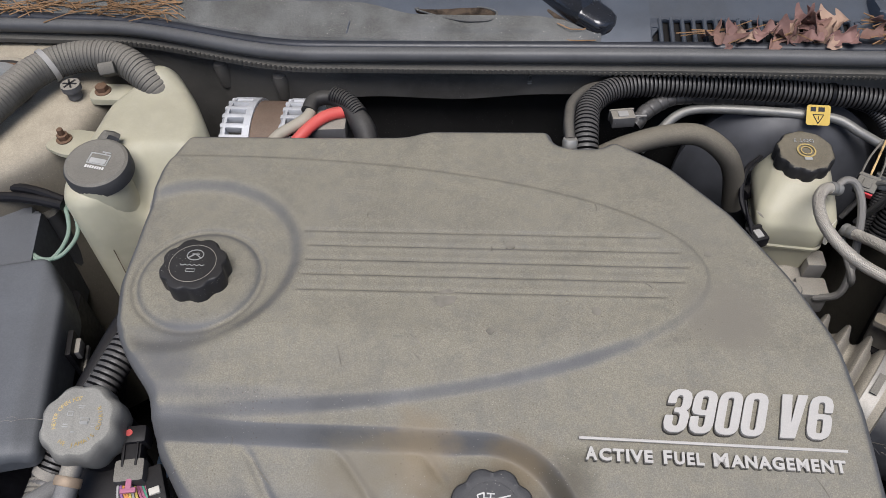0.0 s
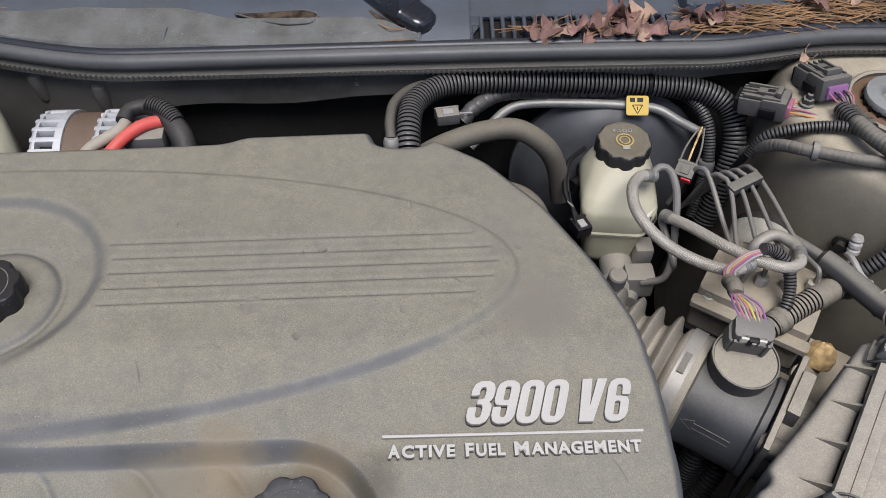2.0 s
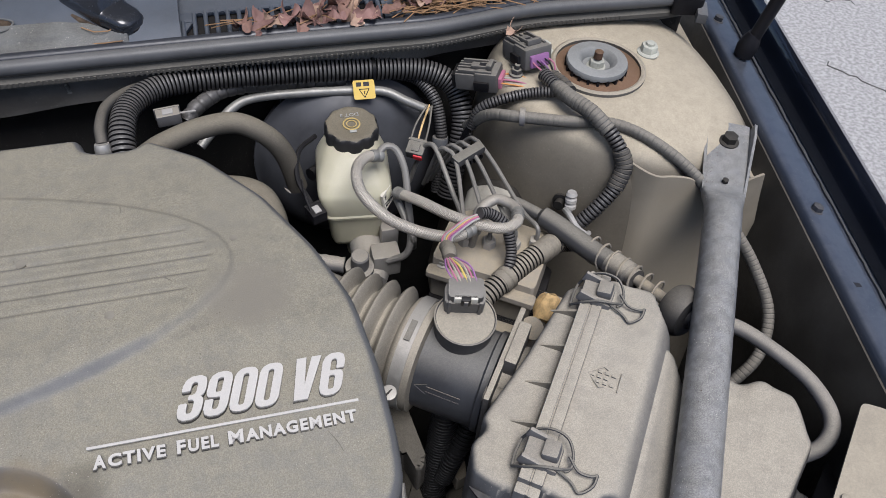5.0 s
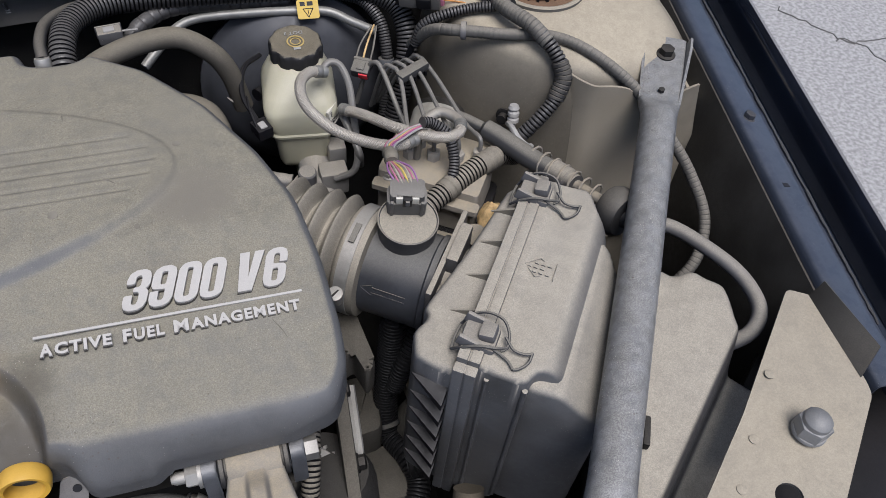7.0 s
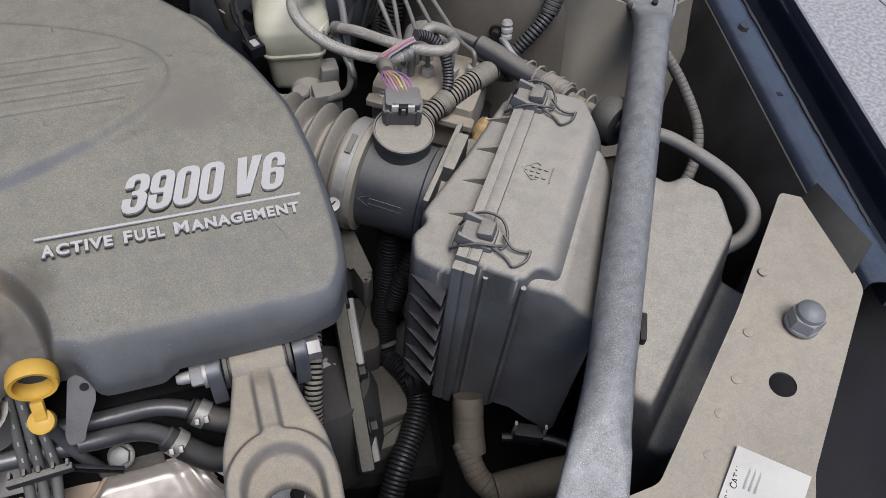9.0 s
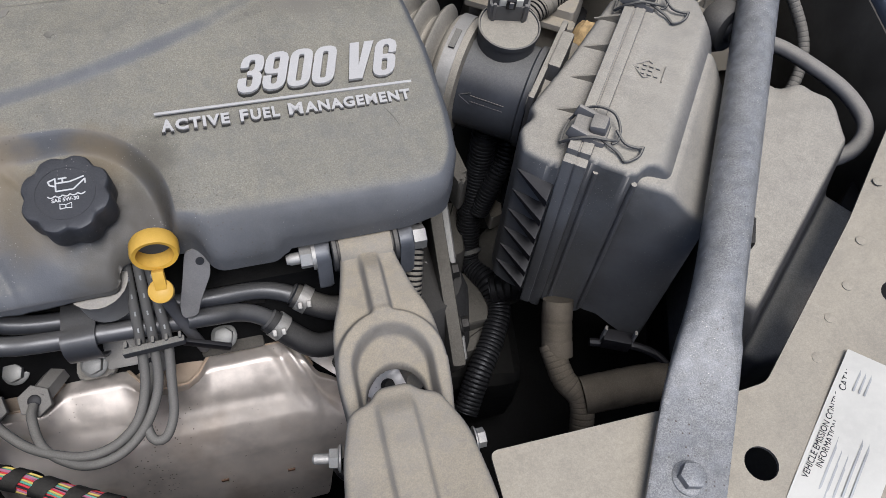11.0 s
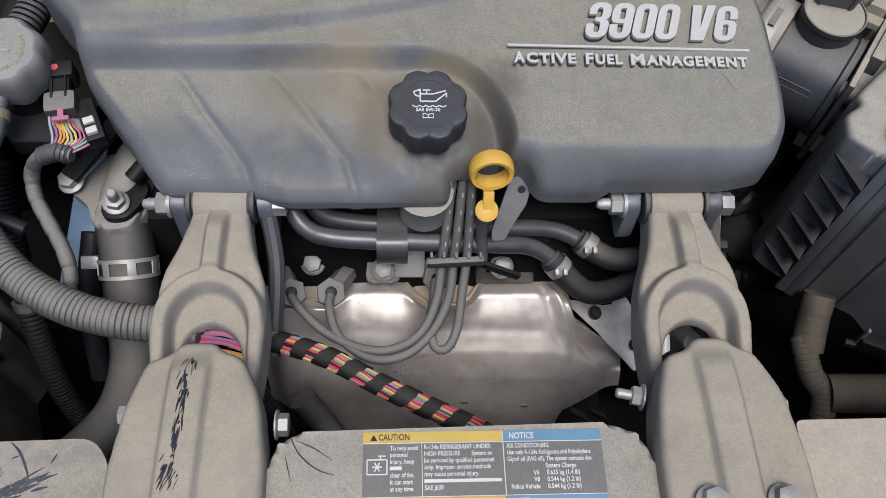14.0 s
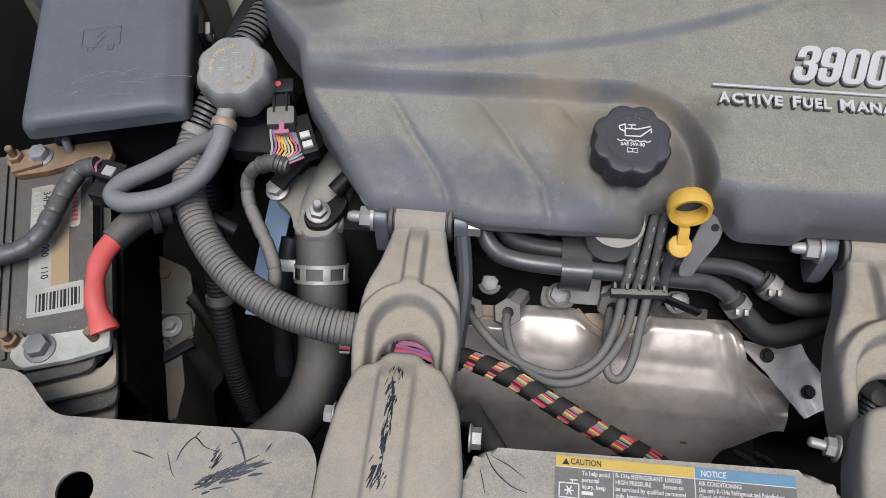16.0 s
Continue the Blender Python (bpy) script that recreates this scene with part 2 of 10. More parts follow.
WIREGREY = mat("grey_wire", (0.34, 0.33, 0.31), 0.5, vary=0.1, bump=0.0)
WIREPURPLE = mat("purple_wire", (0.27, 0.13, 0.28), 0.6, vary=0.1, bump=0.0)
COPPER = mat("brown_winding", (0.12, 0.070, 0.050), 0.6, metal=0.3, dust=0.3, vary=0.3)
SURGE_RING = mat("grey_ring_plastic", (0.085, 0.09, 0.10), 0.5, dust=0.4, vary=0.2)
HOSEDUST = mat("dust_coated_rubber", (0.050, 0.047, 0.042), 0.75, dust=0.85, dirt=(0.225, 0.200, 0.152), vary=0.25, lo=-0.1, cling=0.15, spec=0.15)
DUSTLOOM = mat("dust_coated_loom", (0.022, 0.022, 0.023), 0.6, dust=0.85, dirt=(0.300, 0.270, 0.212), lo=-0.2, cling=0.25, bump=0.05)
PLUGGREY = mat("blue_grey_plug_plastic", (0.082, 0.080, 0.078), 0.55, dust=0.65, dirt=(0.25, 0.232, 0.195), vary=0.2, spec=0.35)
CAPGREY = mat("dusty_cap_plastic", (0.040, 0.041, 0.044), 0.6, dust=0.8, dirt=(0.245, 0.228, 0.188), lo=0.5)
BOOSTER = mat("booster_paint", (0.046, 0.048, 0.054), 0.48, dust=0.08, dirt=(0.16, 0.15, 0.135), vary=0.3, spec=0.35, bump=0.05, coat=0.0)
LIDBLUE = mat("scuffed_lid_plastic", (0.058, 0.063, 0.070), 0.55, dust=0.6, dirt=(0.165, 0.168, 0.170), vary=0.25, specks=0.12, spec=0.4)
# near-black base carries the shade deep in the bay
DEEP = mat("deep_bay_black", (0.006, 0.006, 0.006), 0.9, dust=0.03, spec=0.1, vary=0.4, bump=0.5)
BATTLID = mat("grimy_battery_plastic", (0.030, 0.030, 0.031), 0.7, dust=0.80, dirt=(0.150, 0.138, 0.115), vary=0.4, scale=70, bump=0.5, specks=0.7, mottle=0.6, cling=0.2, spec=0.15)
CRUST = mat("crusted_rusty_steel", (0.115, 0.062, 0.035), 0.85, dust=0.62, dirt=(0.330, 0.250, 0.160), vary=0.5, scale=120, bump=0.9, fine=500, mottle=0.7, cling=0.25, spec=0.1)
PALECLAMP = mat("chalky_zinc", (0.34, 0.345, 0.30), 0.8, dust=0.35, dirt=(0.40, 0.39, 0.33), vary=0.35, scale=90, bump=0.4, spec=0.15)
ZINCDULL = mat("dull_grey_zinc", (0.20, 0.205, 0.21), 0.6, metal=0.4, dust=0.35, dirt=(0.27, 0.25, 0.21), bump=0.3, vary=0.3)
LABELDIRTY = mat("soiled_paper_label", (0.36, 0.345, 0.30), 0.7, dust=0.45, dirt=(0.27, 0.245, 0.19), vary=0.3, scale=90, bump=0.1, specks=0.4)
CAPDARK = mat("dull_black_cap_plastic", (0.026, 0.027, 0.031), 0.5, dust=0.5, dirt=(0.085, 0.083, 0.080), vary=0.3, specks=0.3, cling=0.2, spec=0.3)
HOSEGREY = mat("greyed_rubber_hose", (0.095, 0.097, 0.100), 0.6, dust=0.6, dirt=(0.27, 0.262, 0.245), vary=0.25, scale=60, lo=0.1)
CASTGREY = mat("stained_alloy_casting", (0.22, 0.21, 0.19), 0.7, metal=0.25, dust=0.6, dirt=(0.25, 0.22, 0.165), vary=0.4, scale=60, bump=0.6, mottle=0.5, spec=0.3)
EARMETAL = mat("blue_grey_bracket", (0.125, 0.132, 0.145), 0.5, metal=0.3, dust=0.35, dirt=(0.27, 0.255, 0.22), vary=0.35, bump=0.4, spec=0.4)
BOXDUST = mat("dusty_air_box_plastic", (0.055, 0.060, 0.070), 0.55, cling=0.12, streak=0.5, dust=0.92, dirt=DUST, vary=0.4, specks=0.3, mottle=0.4, worn=0.12, spec=0.4)
LIPGRIME = mat("grimy_sheet_steel", (0.030, 0.029, 0.027), 0.6, dust=0.45, dirt=(0.15, 0.135, 0.11), vary=0.4, bump=0.3, mottle=0.6, cling=0.15)
BEARING = mat("chalky_bearing_plastic", (0.17, 0.178, 0.178), 0.7, dust=0.5, dirt=(0.33, 0.325, 0.30), vary=0.35, bump=0.3, mottle=0.5)
# darker copy of the split loom; shade low in the bay is in its colour
DEEPLOOM = mat("shaded_deep_loom", (0.012, 0.012, 0.013), 0.5, dust=0.12, dirt=(0.055, 0.052, 0.047), lo=-0.2, spec=0.35)
ROUGHCAST = mat("dusty_rough_casting", (0.045, 0.043, 0.039), 0.85, dust=0.75, dirt=(0.135, 0.122, 0.098), vary=0.4, scale=70, bump=1.0, fine=300, mottle=0.6, cling=0.2, spec=0.15)
# paler navy: the flange's sky reflection put into base and dust colour
NAVYSKY = mat("sky_lit_navy_paint", (0.016, 0.022, 0.036), 0.34, dust=0.22, dirt=(0.22, 0.225, 0.235), vary=0.35, scale=12, bump=0.04, coat=0.6, spec=0.5, specks=0.2, worn=0.4)
NAVYSEAL = mat("painted_sealer", (0.020, 0.022, 0.028), 0.6, dust=0.4, dirt=(0.16, 0.15, 0.135), vary=0.4, bump=0.5)
TOWERPLATE = mat("tan_grimed_plate", (0.215, 0.192, 0.152), 0.7, dust=0.6, dirt=(0.36, 0.318, 0.24), cling=0.25, vary=0.3, scale=14, bump=0.2, mottle=0.8, spec=0.2)
TANLEAD = mat("tan_cable_sleeve", (0.34, 0.31, 0.25), 0.6, dust=0.3, vary=0.2, spec=0.3)
TAPEBROWN = mat("brown_cloth_wrap", (0.060, 0.052, 0.042), 0.9, dust=0.6, dirt=(0.170, 0.142, 0.100), vary=0.4, scale=80, bump=0.5, mottle=0.6, spec=0.1)
RUBBERDK = mat("black_rubber_elbow", (0.020, 0.020, 0.021), 0.55, dust=0.35, dirt=(0.15, 0.14, 0.12), vary=0.3)
TABSTEEL = mat("crumpled_bright_steel", (0.80, 0.77, 0.73), 0.5, metal=0.25, dust=0.2, vary=0.2, bump=0.3, pits=0.4, spec=0.4)
TOWERM = mat("tower_paint_with_settled_dust", (0.050, 0.046, 0.040), 0.6, dust=0.95, dirt=(0.455, 0.400, 0.300), vary=0.2, scale=22, specks=0.2, bump=0.18, cling=0.23, lo=0.56, grain=0.12, mottle=0.5)
DEBRIS = mat("litter_and_gap_dark", (0.055, 0.040, 0.028), 0.95, vary=0.8, scale=260, bump=1.0, fine=300, mottle=0.8)
BODYTAN = mat("tan_grimed_paint", (0.165, 0.160, 0.152), 0.6, dust=0.85, dirt=(0.325, 0.285, 0.212), vary=0.25, scale=18, specks=0.3, bump=0.25, cling=0.15, grain=0.2, mottle=0.45, worn=0.5, pits=0.3)
GLASS = mat("dark_windscreen", (0.02, 0.03, 0.04), 0.06, vary=0.1, bump=0.0, coat=1.0)


# ---- mesh helpers ----
def thing(name, at, label, category, group="", kind=""):
    e = new(name)
    e.location = at
    e.empty_display_size = 0.02
    return tagged(e, label, category, group, kind)


def part(name, bm, material, parent=None, label="", smooth=True, sharp=35.0):
    """Links a bmesh given in world coordinates as one mesh object."""
    bmesh.ops.recalc_face_normals(bm, faces=bm.faces)
    for f in bm.faces:
        f.smooth = smooth
    if smooth:
        lim = radians(sharp)
        for e in bm.edges:
            if len(e.link_faces) == 2 and e.calc_face_angle(0.0) > lim:
                e.smooth = False
    me = bpy.data.meshes.new(name)
    bm.to_mesh(me)
    bm.free()
    for m in material if isinstance(material, tuple) else (material,):
        me.materials.append(m)
    ob = new(name, me)
    if parent is not None:
        ob.parent = parent
        if parent.type == "EMPTY":
            ob.matrix_parent_inverse = Matrix.Translation(-Vector(parent.location))
    if label:
        ob["label"] = label
    return ob


def solid(name, bm, material, label, category, group="", kind="", **k):
    """A thing that is one mesh."""
    return tagged(part(name, bm, material, None, **k), label, category, group, kind)


def spline(points, step=0.004, closed=False):
    """A smooth line through a few control points, as evenly spaced points."""
    p = [Vector(q) for q in points]
    n = len(p)
    out = []
    segs = n if closed else n - 1
    for i in range(segs):
        if closed:
            a, b, c, d = (p[(i + k) % n] for k in (-1, 0, 1, 2))
        else:
            b, c = p[i], p[i + 1]
            a = p[i - 1] if i else b * 2 - c
            d = p[i + 2] if i + 2 < n else c * 2 - b
        m = max(2, int((c - b).length / step))
        for j in range(m):
            t = j / m
            out.append(0.5 * (2 * b + (c - a) * t + (2 * a - 5 * b + 4 * c - d) * t * t + (3 * b - a - 3 * c + d) * t ** 3))
    if not closed:
        out.append(p[-1])
    return out


def even(line, step):
    """The line again, with points every step."""
    out, left = [line[0].copy()], step
    for a, b in zip(line, line[1:]):
        d = (b - a).length
        if d < 1e-9:
            continue
        at = left
        while at <= d:
            out.append(a + (b - a) * (at / d))
            at += step
        left = at - d
    return out


def sweep(bm, line, radius, n=12, cap=True, squash=1.0):
    """A tube along a line of points; radius: a number, or a function of (distance, share of the length)."""
    total = sum((b - a).length for a, b in zip(line, line[1:]))
    rings, run, side = [], 0.0, None
    for i, p in enumerate(line):
        q0, q1 = line[max(0, i - 1)], line[min(len(line) - 1, i + 1)]
        t = (q1 - q0).normalized()
        if i:
            run += (p - line[i - 1]).length
        if side is None:
            side = t.orthogonal().normalized()
        side = (side - t * side.dot(t)).normalized()
        up = t.cross(side)
        r = radius(run, run / total) if callable(radius) else radius
        rings.append([bm.verts.new(p + side * (r * math.cos(2 * math.pi * k / n)) + up * (r * squash * math.sin(2 * math.pi * k / n))) for k in range(n)])
    for a, b in zip(rings, rings[1:]):
        for k in range(n):
            bm.faces.new((a[k], a[(k + 1) % n], b[(k + 1) % n], b[k]))
    if cap:
        bm.faces.new(rings[0][::-1])
        bm.faces.new(rings[-1])
    return bm


def tube(points, radius, n=12, step=0.004):
    return sweep(bmesh.new(), spline(points, step), radius, n)


def corrugated(points, radius, pitch=0.0042, depth=0.0016, n=14):
    line = even(spline(points, 0.002), pitch / 5)
    pattern = (radius - 0.08 * depth, radius, radius, radius - 0.08 * depth, radius - depth)
    count = [0]

    def r(run, share):
        count[0] += 1
        return pattern[count[0] % 5]
    bm = sweep(bmesh.new(), line, r, n)
    bm.faces.ensure_lookup_table()
    # groove faces get the second material, which darkens them as shade would
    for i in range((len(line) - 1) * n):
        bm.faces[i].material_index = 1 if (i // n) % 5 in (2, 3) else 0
    return bm


def wound(points, radius, pitch=0.010, depth=0.0007, n=14, step=0.0018, seed=0):
    """A taped loom: uneven turns of tape over a tube."""
    rnd = random.Random(seed)
    jit = [rnd.uniform(0.5, 1.2) for _ in range(400)]

    def r(run, share):
        k = run / pitch
        f = k % 1.0
        return radius - depth * 0.9 * jit[int(k + 7) % 400] if f < 0.20 else radius + depth * (0.3 + 0.5 * f) * jit[int(k) % 400]
    return sweep(bmesh.new(), even(spline(points, 0.002), min(step, pitch / 6)), r, n)


def add_box(bm, at, size, turn=None, bevel=0.0, seg=2):
    r = bmesh.ops.create_cube(bm, size=1.0)
    vs = r["verts"]
    bmesh.ops.scale(bm, vec=size, verts=vs)
    if bevel:
        es = {e for v in vs for e in v.link_edges}
        made = bmesh.ops.bevel(bm, geom=list(es), offset=bevel, segments=seg, affect="EDGES", profile=0.6)
        vs = list({v for f in made["faces"] for v in f.verts} | {v for v in vs if v.is_valid})
    m = Matrix.Translation(at) @ (turn.to_4x4() if turn is not None else Matrix.Identity(4))
    bmesh.ops.transform(bm, matrix=m, verts=vs)
    return bm


def box(at, size, turn=None, bevel=0.0, seg=2):
    return add_box(bmesh.new(), at, size, turn, bevel, seg)


def rz(deg):
    return Matrix.Rotation(radians(deg), 3, "Z")


def rx(deg):
    return Matrix.Rotation(radians(deg), 3, "X")


def ry(deg):
    return Matrix.Rotation(radians(deg), 3, "Y")


def axis_frame(at, axis, spin=0.0):
    """A matrix whose z runs along axis."""
    q = Vector(axis).normalized().to_track_quat("Z", "Y")
    return Matrix.Translation(at) @ q.to_matrix().to_4x4() @ Matrix.Rotation(radians(spin), 4, "Z")


def add_lathe(bm, profile, m, n=24, wave=None):
    """A turned shape: profile rows are (radius, height) from the bottom. wave(angle, row) scales the radius."""
    rings = []
    for row, (r, h) in enumerate(profile):
        ring = []
        for k in range(n):
            a = 2 * math.pi * k / n
            s = wave(a, row) if wave else 1.0
            ring.append(bm.verts.new(m @ Vector((r * s * math.cos(a), r * s * math.sin(a), h))))
        rings.append(ring)
    for a, b in zip(rings, rings[1:]):
        for k in range(n):
            bm.faces.new((a[k], a[(k + 1) % n], b[(k + 1) % n], b[k]))
    bm.faces.new(rings[0][::-1])
    bm.faces.new(rings[-1])
    return bm


def lathe(profile, at, axis=(0, 0, 1), n=24, wave=None, spin=0.0):
    return add_lathe(bmesh.new(), profile, axis_frame(at, axis, spin), n, wave)


def ring_lathe(profile, at, axis=(0, 0, 1), n=32):
    """A turned ring: the profile closes on itself."""
    bm = bmesh.new()
    m = axis_frame(at, axis)
    rings = [[bm.verts.new(m @ Vector((r * math.cos(2 * math.pi * k / n), r * math.sin(2 * math.pi * k / n), h))) for k in range(n)] for r, h in profile]
    for i, a in enumerate(rings):
        b = rings[(i + 1) % len(rings)]
        for k in range(n):
            bm.faces.new((a[k], a[(k + 1) % n], b[(k + 1) % n], b[k]))
    return bm


def add_prism(bm, outline, m, z0, z1, bevel=0.0, seg=2):
    """An outline of (x, y) pairs made solid between z0 and z1 of the frame m, its top edge rounded."""
    lo = [bm.verts.new((x, y, z0)) for x, y in outline]
    hi = [bm.verts.new((x, y, z1)) for x, y in outline]
    k = len(outline)
    bm.faces.new(lo[::-1])
    top = bm.faces.new(hi)
    for i in range(k):
        bm.faces.new((lo[i], lo[(i + 1) % k], hi[(i + 1) % k], hi[i]))
    vs = set(lo + hi)
    if bevel:
        made = bmesh.ops.bevel(bm, geom=list(top.edges), offset=bevel, segments=seg, affect="EDGES", profile=0.5)
        vs = {v for v in vs if v.is_valid} | {v for f in made["faces"] for v in f.verts}
    bmesh.ops.transform(bm, matrix=m, verts=list(vs))
    return bm


def prism(outline, z0, z1, bevel=0.0, m=None, seg=2):
    return add_prism(bmesh.new(), outline, m or Matrix.Identity(4), z0, z1, bevel, seg)


def rounded(points, radius=0.01, seg=4):
    """A polygon with its corners rounded."""
    p = [Vector((*q[:2], 0)) for q in points]
    out = []
    for i, c in enumerate(p):
        a, b = p[i - 1], p[(i + 1) % len(p)]
        r = min(radius, (a - c).length * 0.45, (b - c).length * 0.45)
        s, e = c + (a - c).normalized() * r, c + (b - c).normalized() * r
        for k in range(seg + 1):
            t = k / seg
            q = s * (1 - t) ** 2 + c * (2 * t * (1 - t)) + e * t * t
            out.append((q.x, q.y))
    return out


def plate(corners, thick, bevel=0.0, holes=()):
    """A sheet through 3D corners (in order), thick downwards. Slightly warped corners are allowed."""
    bm = bmesh.new()
    vs = [bm.verts.new(c) for c in corners]
    f = bm.faces.new(vs)
    bmesh.ops.recalc_face_normals(bm, faces=[f])
    nz = f.normal.copy()
    if nz.z < 0:
        nz = -nz
    r = bmesh.ops.extrude_face_region(bm, geom=[f])
    bmesh.ops.translate(bm, vec=-nz * thick, verts=[v for v in r["geom"] if isinstance(v, bmesh.types.BMVert)])
    if bevel:
        bmesh.ops.bevel(bm, geom=[e for e in bm.edges], offset=bevel, segments=2, affect="EDGES")
    return bm


def hexagon(r, spin=0.0):
    return [(r * math.cos(radians(60 * k + spin)), r * math.sin(radians(60 * k + spin))) for k in range(6)]


def bolt(name, at, axis, size, parent, material=None, washer=True, stud=0.0, group=""):
    """A hex flange bolt; size is the width over corners."""
    bm = bmesh.new()
    m = axis_frame(at, axis, 17)
    if washer:
        add_lathe(bm, [(size * 0.72, 0), (size * 0.72, size * 0.08), (size * 0.58, size * 0.16)], m, 20)
    add_prism(bm, hexagon(size * 0.55), m, size * 0.1, size * 0.62, size * 0.045)
    if stud:
        add_lathe(bm, [(size * 0.28, size * 0.5), (size * 0.28, size * 0.6 + stud * 0.9), (size * 0.2, size * 0.6 + stud)], m, 14)
    if parent is None:
        return solid(name, bm, material or STEEL, group or "dusty zinc-plated hex flange bolt", "bolt")
    return part(name, bm, material or STEEL, parent)


def text(name, body, size, m, material, parent, depth=0.0008, align="CENTER", shear=0.0, bold=0.0, squeeze=1.0, gap=1.0):
    """Lettering with the built-in font, as a mesh lying in the xy plane of m."""
    cu = bpy.data.curves.new(name, "FONT")
    cu.body, cu.size, cu.extrude, cu.align_x, cu.align_y, cu.shear, cu.offset = body, size, depth / 2, align, "CENTER", shear, bold
    cu.resolution_u, cu.space_character = 3, gap
    tmp = bpy.data.objects.new(name, cu)
    me = bpy.data.meshes.new_from_object(tmp)
    bpy.data.objects.remove(tmp)
    me.transform(m @ Matrix.Diagonal((squeeze, 1, 1, 1)))
    me.materials.clear()
    me.materials.append(material)
    ob = new(name, me)
    if parent is not None:
        ob.parent = parent
        if parent.type == "EMPTY":
            ob.matrix_parent_inverse = Matrix.Translation(-Vector(parent.location))
    return ob


def bars(name, rows, m, material, parent, depth=0.0003):
    """Unreadable print: bars (x, y, width, height) in the plane of m."""
    bm = bmesh.new()
    for x, y, w, h in rows:
        add_prism(bm, [(x - w / 2, y - h / 2), (x + w / 2, y - h / 2), (x + w / 2, y + h / 2), (x - w / 2, y + h / 2)], m, 0, depth)
    return part(name, bm, material, parent, smooth=False)


def plane_frame(at, right, up):
    """A matrix with x along right and y along up."""
    x = Vector(right).normalized()
    y = Vector(up)
    y = (y - x * y.dot(x)).normalized()
    z = x.cross(y)
    m = Matrix((x, y, z)).transposed().to_4x4()
    m.translation = Vector(at)
    return m


def smooth01(t):
    t = min(1.0, max(0.0, t))
    return t * t * (3 - 2 * t)


# ---- ground and body shell ----
bm = bmesh.new()
vs = [bm.verts.new(c) for c in ((-300, -300, 0), (300, -300, 0), (300, 300, 0), (-300, 300, 0))]
bm.faces.new(vs)
solid("ground", bm, ASPHALT, "weathered light grey asphalt pavement with fine cracks", "pavement", kind="structure")

CRACKDARK = mat("crack_shadow", (0.10, 0.097, 0.092), 0.95, vary=0.3, bump=0.2)
rnd = random.Random(40)
bm = bmesh.new()
for x0, y0, head, steps in ((2.02, 1.66, -1.25, 26), (2.10, 1.46, -0.30, 14), (1.75, 2.1, -0.4, 30), (2.4, 1.1, -1.0, 22)):
    pts = []
    for k in range(steps):
        pts.append(Vector((x0, y0, 0.0015)))
        a = head + rnd.gauss(0, 0.55)
        x0, y0 = x0 + 0.024 * math.cos(a), y0 + 0.024 * math.sin(a)
    sweep(bm, pts, lambda run, s: 0.0012 + 0.0016 * (1 - s), 5, True, 0.3)
solid("pavement_cracks", bm, CRACKDARK, "fine dark cracks running through the asphalt", "crack", kind="stuff")

# dark sheet added, with side walls, to close the bay below
solid("bay_floor_sheet", box((0.05, 0.30, 0.22), (1.80, 1.20, 0.01)), DEEP, "black sheet added to close the bay under the engine", "tray", kind="structure")


def grid_sheet(us, vs_, fn):
    """A sheet of quads over two lists of parameters."""
    bm = bmesh.new()
    g = [[bm.verts.new(fn(u, v)) for v in vs_] for u in us]
    for a, b in zip(g, g[1:]):
        for k in range(len(vs_) - 1):
            bm.faces.new((a[k], a[k + 1], b[k + 1], b[k]))
    return bm


def thicken(bm, d):
    bmesh.ops.recalc_face_normals(bm, faces=bm.faces)
    bmesh.ops.solidify(bm, geom=list(bm.faces), thickness=d)
    return bm


def frange(a, b, n):
    return [a + (b - a) * i / n for i in range(n + 1)]


def loft_line(profile, path):
    """Carries a profile of (across, up) along path rows (origin, across direction)."""
    bm = bmesh.new()
    rows = []
    for o, a in path:
        a = Vector(a).normalized()
        rows.append([bm.verts.new(Vector(o) + a * s + Vector((0, 0, h))) for s, h in profile])
    for p, q in zip(rows, rows[1:]):
        for k in range(len(profile) - 1):
            bm.faces.new((p[k], p[k + 1], q[k + 1], q[k]))
    return bm


# driver-side fender: inner flange, gutter and painted outer skin
fender = thing("fender", (0.82, 0.45, 0.55), "glossy dark navy painted front fender with bolted inner flange", "fender")
path = [((0.7595 + 0.145 * (y - 0.2), y, 0.803 + 0.045 * max(0, y - 0.2)), (1, -0.08, 0)) for y in frange(0.10, 1.15, 14)]
flange = [(-0.004, -0.09), (0.0, -0.012), (0.002, -0.001), (0.006, 0.001), (0.014, 0.000), (0.036, -0.005), (0.041, -0.007), (0.044, -0.004), (0.046, -0.012), (0.049, -0.050), (0.076, -0.055), (0.084, -0.045)]
skin = [(0.084, -0.045), (0.088, -0.010), (0.091, 0.000), (0.096, 0.004), (0.102, 0.001), (0.108, -0.014), (0.116, -0.06), (0.122, -0.18), (0.126, -0.36)]
part("inner_flange", thicken(loft_line(flange, path), -0.002), NAVYSKY, fender, "navy painted flange with bolts and slots", sharp=60)
part("outer_skin", thicken(loft_line(skin, path), -0.002), NAVY, fender, sharp=60)
for x, y in ((0.811, 0.437), (0.862, 0.78)):
    bolt("bolt", (x, y, 0.8005 + 0.045 * (y - 0.2)), (0.2, 0, 1), 0.012, fender, NAVYSEAL)
for x, y in ((0.799, 0.339), (0.836, 0.620)):
    part("slot", box((x, y, 0.8008 + 0.045 * (y - 0.2)), (0.008, 0.013, 0.002), ry(13)), DARKINK, fender, "dark rectangular slot")
rnd = random.Random(8)
